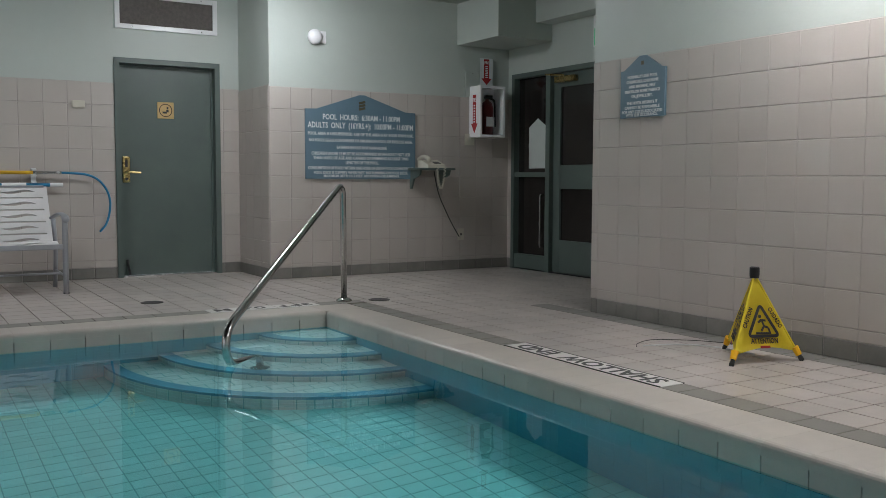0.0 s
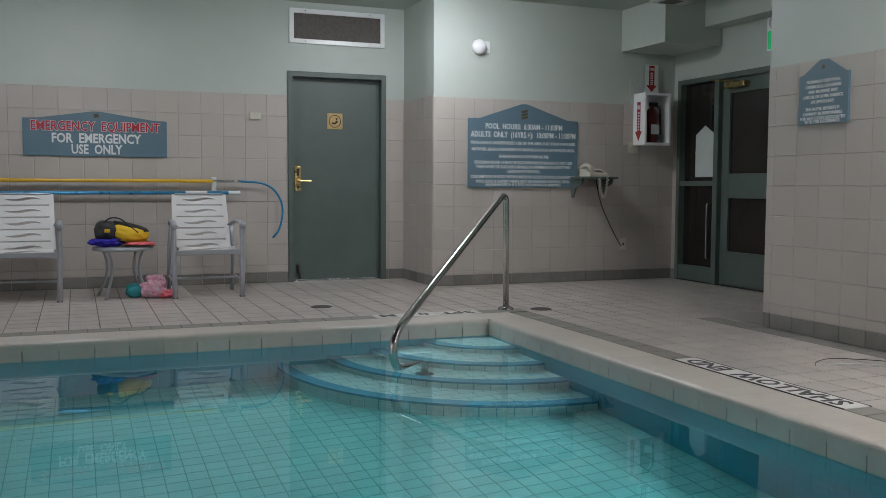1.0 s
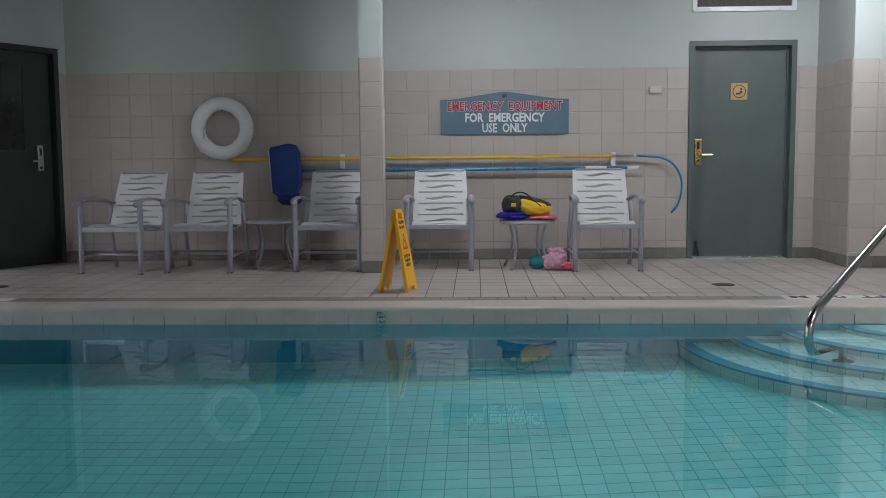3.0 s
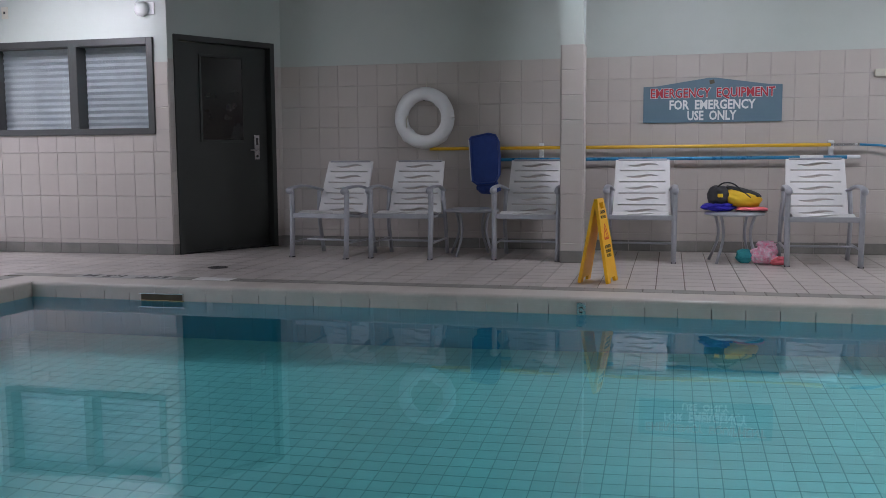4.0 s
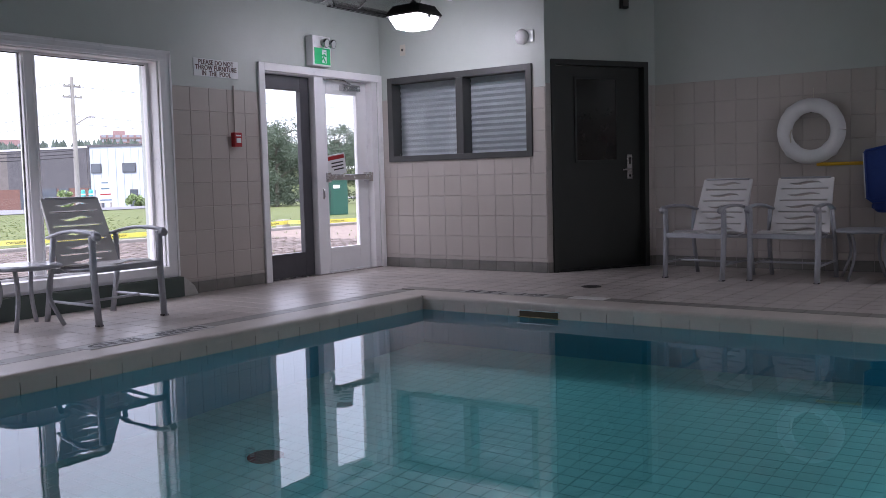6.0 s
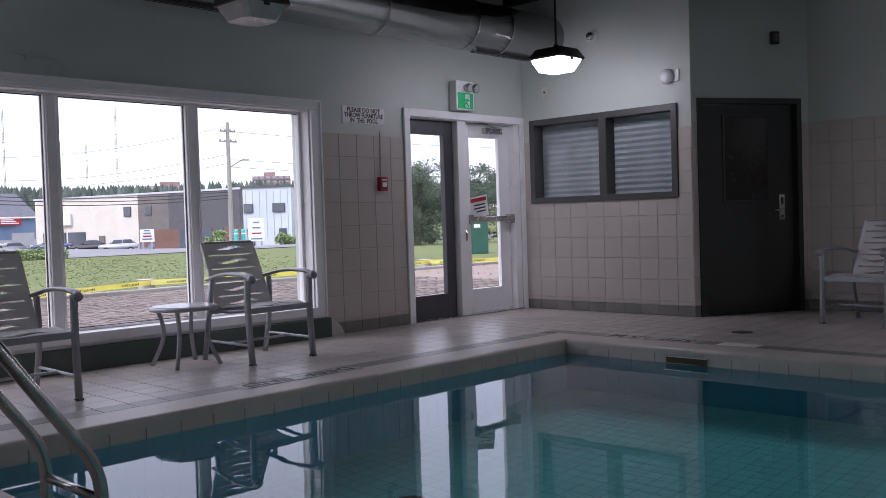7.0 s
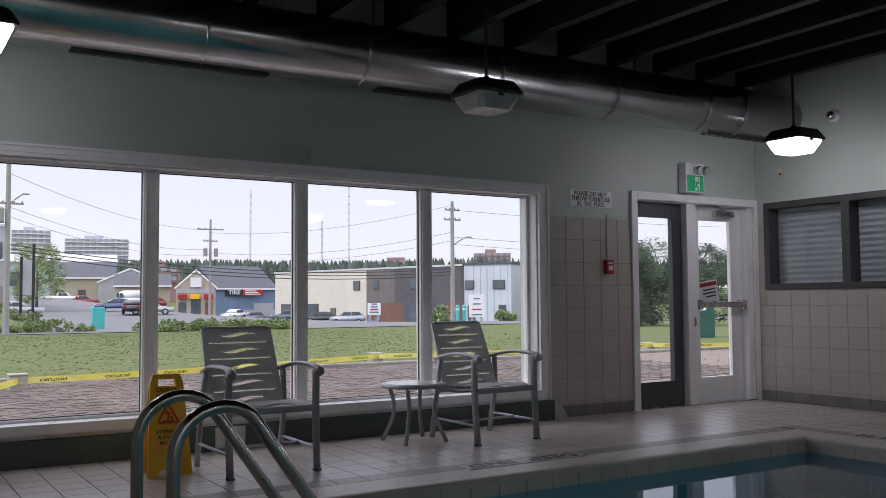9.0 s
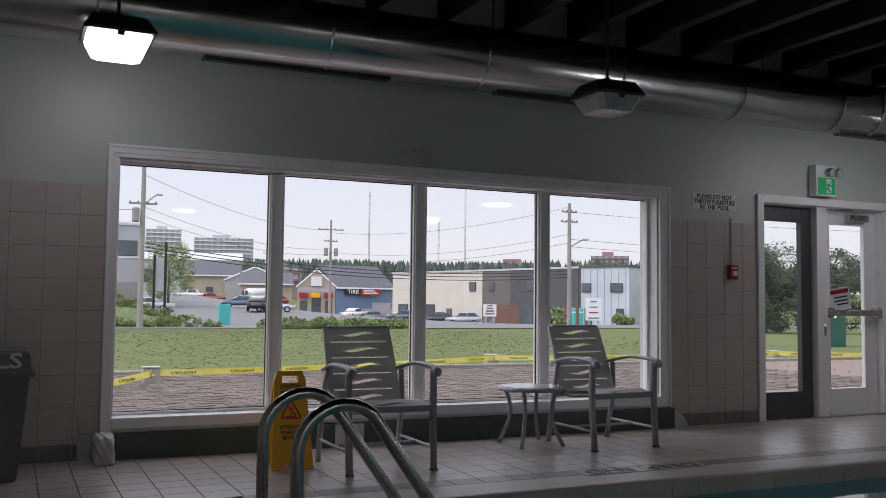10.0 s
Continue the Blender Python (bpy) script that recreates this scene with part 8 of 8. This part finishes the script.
def tile_wall(parent, u0, u1, holes=(), start=None, pitch=PITCH, m=None, side=None, top=TILE_TOP, rise=PITCH):
    """Glazed tiles and a grey base course over a grout bed, on a wall's face."""
    bed = [(u0, 0.0, u1, top)]
    for h in holes:
        bed = minus(bed, h)
    bm = bmesh.new()
    for r in bed:
        box(bm, (r[0], -0.002, r[1]), (r[2], 0.001, r[3]))
    mm = m or Matrix()
    ob = part("grout_bed", turned(bm, mm), GROUT, parent)
    first_ = u0 if start is None else start
    us = [u0] + [u for u in (first_ + pitch * k for k in range(-60, 90)) if u0 + 0.01 < u < u1 - 0.01] + [u1]
    zs = [top - rise * k for k in range(9)]
    rows = [(zs[k + 1], zs[k]) for k in range(8)] + [(BASE_TOP, zs[8])]
    for a, b in zip(us, us[1:]):
        for z0, z1 in rows + [(0.0, BASE_TOP)]:
            cells_ = [(a, z0, b, z1)]
            for h in holes:
                cells_ = minus(cells_, h)
            for r in cells_:
                low = z1 == BASE_TOP
                piece("base_tile" if low else "tile", r[2] - r[0], r[3] - r[1], 0.008 if low else 0.006, BASE_TILE if low else TILE, parent,
                      mm @ Matrix.Translation(((r[0] + r[2]) / 2, 0, (r[1] + r[3]) / 2)), 0.0035, None if low else side)


tile_wall(wall_north, 0.0, NL, [(6.075, -1, 7.09, 3)], 6.075)
tile_wall(wall_diagonal, 0.0, DL, [(0.06, -1, 1.21, 3)])
tile_wall(wall_recess, 0.0, IWX - WEST, [(0.11, 1.147, 1.915, 3)], 0.0, top=1.818)
tile_wall(wall_west, -10.0 - SOUTH, IWY - SOUTH, [(-8.615 - SOUTH, -1, -3.96 - SOUTH, 3), (-2.945 - SOUTH, -1, -1.145 - SOUTH, 3), (-8.745 - SOUTH, -1, -8.5 - SOUTH, 0.166)], -3.96 - SOUTH, top=1.808)
tile_wall(wall_return, 0.2, 0.2 - SGY, top=1.83)
tile_wall(wall_sign, -0.2, ENX - SGX - 0.2, top=1.815)
tile_wall(wall_entrance, 0.0, 4.04 + SGY, [(0.09, -1, 1.75, 3)], top=1.815)
tile_wall(wall_east, 0.0, 5.0, start=0.068, pitch=0.2075, side=0.0012, top=1.772, rise=0.2)
tile_wall(wall_alcove, 0.2, ENX + 0.2 - EAST, top=1.80)
for k, rot in enumerate((0, 90, 180, 270)):
    tile_wall(col, -0.095, 0.095, m=pose(0, 0, 0, 0, 0, rot) @ Matrix.Translation((0, -0.095, 0)), pitch=0.19)

# deck tiles
COP, BAND = 0.31, 0.465


def inside(x, y):
    if x < WEST or y < SOUTH or y > 0 or x > ENX:
        return False
    if x > EAST and y < -4.04:
        return False
    if y > SGY and x > SGX:
        return False
    if y > IWY and x < IWX + (y - IWY) * 0.56:
        return False
    return True


FLAT = Matrix.Rotation(radians(-90), 4, "X")
D = 0.2
rest = []
near = 0
spans_ = [(WEST, PY1 + BAND, ENX, 0.0), (WEST, SOUTH, PX0 - BAND, PY1 + BAND), (PX1 + BAND, SOUTH, EAST - 0.17, PY1 + BAND), (EAST - 0.17, -4.04, ENX, PY1 + BAND), (PX0 - BAND, SOUTH, PX1 + BAND, PY0 - BAND)]
for x0, y0, x1, y1 in spans_:
    fromx = x1 if x1 < PX0 else x0
    nx_, ny_ = max(1, round((x1 - x0) / D)), max(1, round((y1 - y0) / D))
    wx, wy = (x1 - x0) / nx_, (y1 - y0) / ny_
    for i in range(nx_):
        for j in range(ny_):
            cx, cy = x0 + wx * (i + 0.5), y0 + wy * (j + 0.5)
            if not (inside(cx, cy) or inside(cx + 0.1, cy - 0.1) or inside(cx - 0.1, cy - 0.1)):
                continue
            close = (x1 < PX0 and -8.6 < cy < -2.7) or (x0 > PX1 and x1 < EAST and -6.9 < cy < -3.6)
            if close and near < 300:
                near += 1
                piece("tile", wx, wy, 0.006, DECK_TILE, floor, Matrix.Translation((cx, cy, -0.006)) @ FLAT, 0.006)
            else:
                rest.append((cx, cy, wx, wy))
vs, fs = [], []
for cx, cy, wx, wy in rest:
    a, b, k = wx / 2 - 0.0035, wy / 2 - 0.0035, len(vs)
    vs += [(cx - a, cy - b, -0.006), (cx + a, cy - b, -0.006), (cx + a, cy + b, -0.006), (cx - a, cy + b, -0.006)]
    a, b = a - 0.0006, b - 0.0006
    vs += [(cx - a, cy - b, 0), (cx + a, cy - b, 0), (cx + a, cy + b, 0), (cx - a, cy + b, 0)]
    fs += [(k + 4, k + 5, k + 6, k + 7)] + [(k + i, k + (i + 1) % 4, k + 4 + (i + 1) % 4, k + 4 + i) for i in range(4)]
me = bpy.data.meshes.new("deck_tiles")
me.from_pydata(vs, [], fs)
me.materials.append(DECK_REST)
dt = new("deck_tiles", me)
dt.parent = floor
tagged(dt, "worn beige square deck tiles", kind="stuff")

# grey border course along the east wall
n = 32
for k in range(n):
    w = (-4.04 + 10.4) / n
    piece("border_tile", 0.17, w, 0.006, BASE_TILE, floor, Matrix.Translation((EAST - 0.085, -4.04 - w * (k + 0.5), -0.006)) @ FLAT)
for k in range(3):
    piece("border_tile", 0.17, 0.17, 0.007, BASE_TILE, floor, Matrix.Translation((EAST - 0.085, -3.955 + 0.17 * k, -0.006)) @ FLAT)

# grey band and coping round the pool
BANDG = mat("grey_band_tile", (0.20, 0.19, 0.165), (0.27, 0.255, 0.225), 4, 0.4, bump=0.08, vary=0.10, fine=0.04)


def edge_run(p, q, out, count, corner):
    """Coping stones and the grey band from p to q along the pool's edge; out points away from the water."""
    p, q, out = Vector((*p, 0)), Vector((*q, 0)), Vector((*out, 0))
    d = (q - p) / count
    key = ("coping", round(d.length, 4))
    if key not in CACHE:
        bm = bmesh.new()
        prof = [(-0.308, -0.052), (-0.308, 0.0), (-0.030, 0.001), (-0.017, -0.002), (-0.007, -0.008), (-0.002, -0.016), (0.0, -0.026), (0.0, -0.052)]
        prism(bm, prof, "x", -d.length / 2 + 0.0003, d.length / 2 - 0.0003)
        prism(bm, [(-0.308, -0.139), (-0.308, -0.0522), (0.0, -0.0522), (-0.001, -0.139)], "x", -d.length / 2 + 0.0025, d.length / 2 - 0.0025)
        me = bpy.data.meshes.new("coping_stone")
        bm.to_mesh(me)
        bm.free()
        me.materials.append(COPING)
        CACHE[key] = me
    rz = math.degrees(math.atan2(-out.y, -out.x)) - 90
    for k in range(count):
        ob = new("coping_stone", CACHE[key])
        ob.parent = pool
        ob.matrix_basis = Matrix.Translation(p + d * (k + 0.5)) @ pose(0, 0, 0, 0, 0, rz)
    L = (q - p).length + 2 * BAND
    m_ = round(L / 0.2)
    s0 = p - d.normalized() * BAND
    for k in range(m_):
        c = s0 + d.normalized() * (L * (k + 0.5) / m_) + out * (COP + BAND) / 2
        horizontal = abs(d.x) > abs(d.y)
        if not horizontal and (k == 0 or k == m_ - 1):
            continue
        w, h = (L / m_, BAND - COP) if horizontal else (BAND - COP, L / m_)
        piece("band_tile", w, h, 0.006, BANDG, floor, Matrix.Translation((c.x, c.y, -0.0055)) @ FLAT)


edge_run((PX0, PY1), (PX1, PY1), (0, 1), 37, True)
edge_run((PX0, PY0), (PX1, PY0), (0, -1), 37, True)
edge_run((PX0, PY0), (PX0, PY1), (-1, 0), 23, True)
edge_run((PX1, PY0), (PX1, PY1), (1, 0), 23, True)
for x, sx in ((PX0, -1), (PX1, 1)):
    for y, sy in ((PY0, -1), (PY1, 1)):
        lo = (min(x, x + sx * 0.308), min(y, y + sy * 0.308), -0.139)
        hi = (max(x, x + sx * 0.308), max(y, y + sy * 0.308), 0.001)
        part("corner_stone", boxes((lo, hi), bevel=0.006), COPING, pool)

# lettered depth panels set in the band
MARK = mat("white_marking_tile", (0.74, 0.73, 0.70), (0.82, 0.81, 0.78), 6, 0.4, bump=0.05)
MARK_GREY = mat("grey_marking_tile", (0.39, 0.385, 0.375), (0.45, 0.445, 0.435), 6, 0.4, bump=0.05)


def mark(text, x, y, rz, length, material, label, width):
    s = thing("depth_marking", label, "marking", "deck markings", (x, y, 0.0015), rz)
    n_ = max(3, round(length / 0.155))
    for k in range(n_):
        u = -length / 2 + length * (k + 0.5) / n_
        piece("marking_tile", length / n_, 0.166, 0.004, material, s, Matrix.Translation((u, 0, -0.001)) @ FLAT)
    words("lettering", text, 0.15, BLACK, s, pose(0, -0.004, 0.004), width, 0.0006, "", 0.02)
    return s


edge_bar = mark("SHALLOW  END", PX1 + 0.3875, -5.48, 90, 1.24, MARK, "white tile strip lettered shallow end", 1.12)
for y in (-0.083, 0.072):
    part("border", boxes(((-0.62, y, 0.0), (0.62, y + 0.010, 0.0036))), BLACK, edge_bar)
mark("DEEP  END", PX0 - 0.345, -5.47, -90, 0.95, MARK_GREY, "grey tile strip lettered deep end", 0.86)
mark("3FT  0.9 M", 0.47, PY1 + 0.3875, 180, 0.84, MARK, "white tile strip lettered with the shallow depth", 0.74)
mark("5FT  1.5 M", -6.25, PY1 + 0.3875, 180, 0.84, MARK_GREY, "grey tile strip lettered with the deep depth", 0.74)
plain = thing("blank_marking", "blank white marking tiles set in the deck band", "marking", "deck markings", (-5.5, PY1 + 0.3875, 0.0015))
for k in (-1, 1):
    piece("marking_tile", 0.15, 0.15, 0.004, MARK, plain, Matrix.Translation((k * 0.078, 0, -0.001)) @ FLAT)
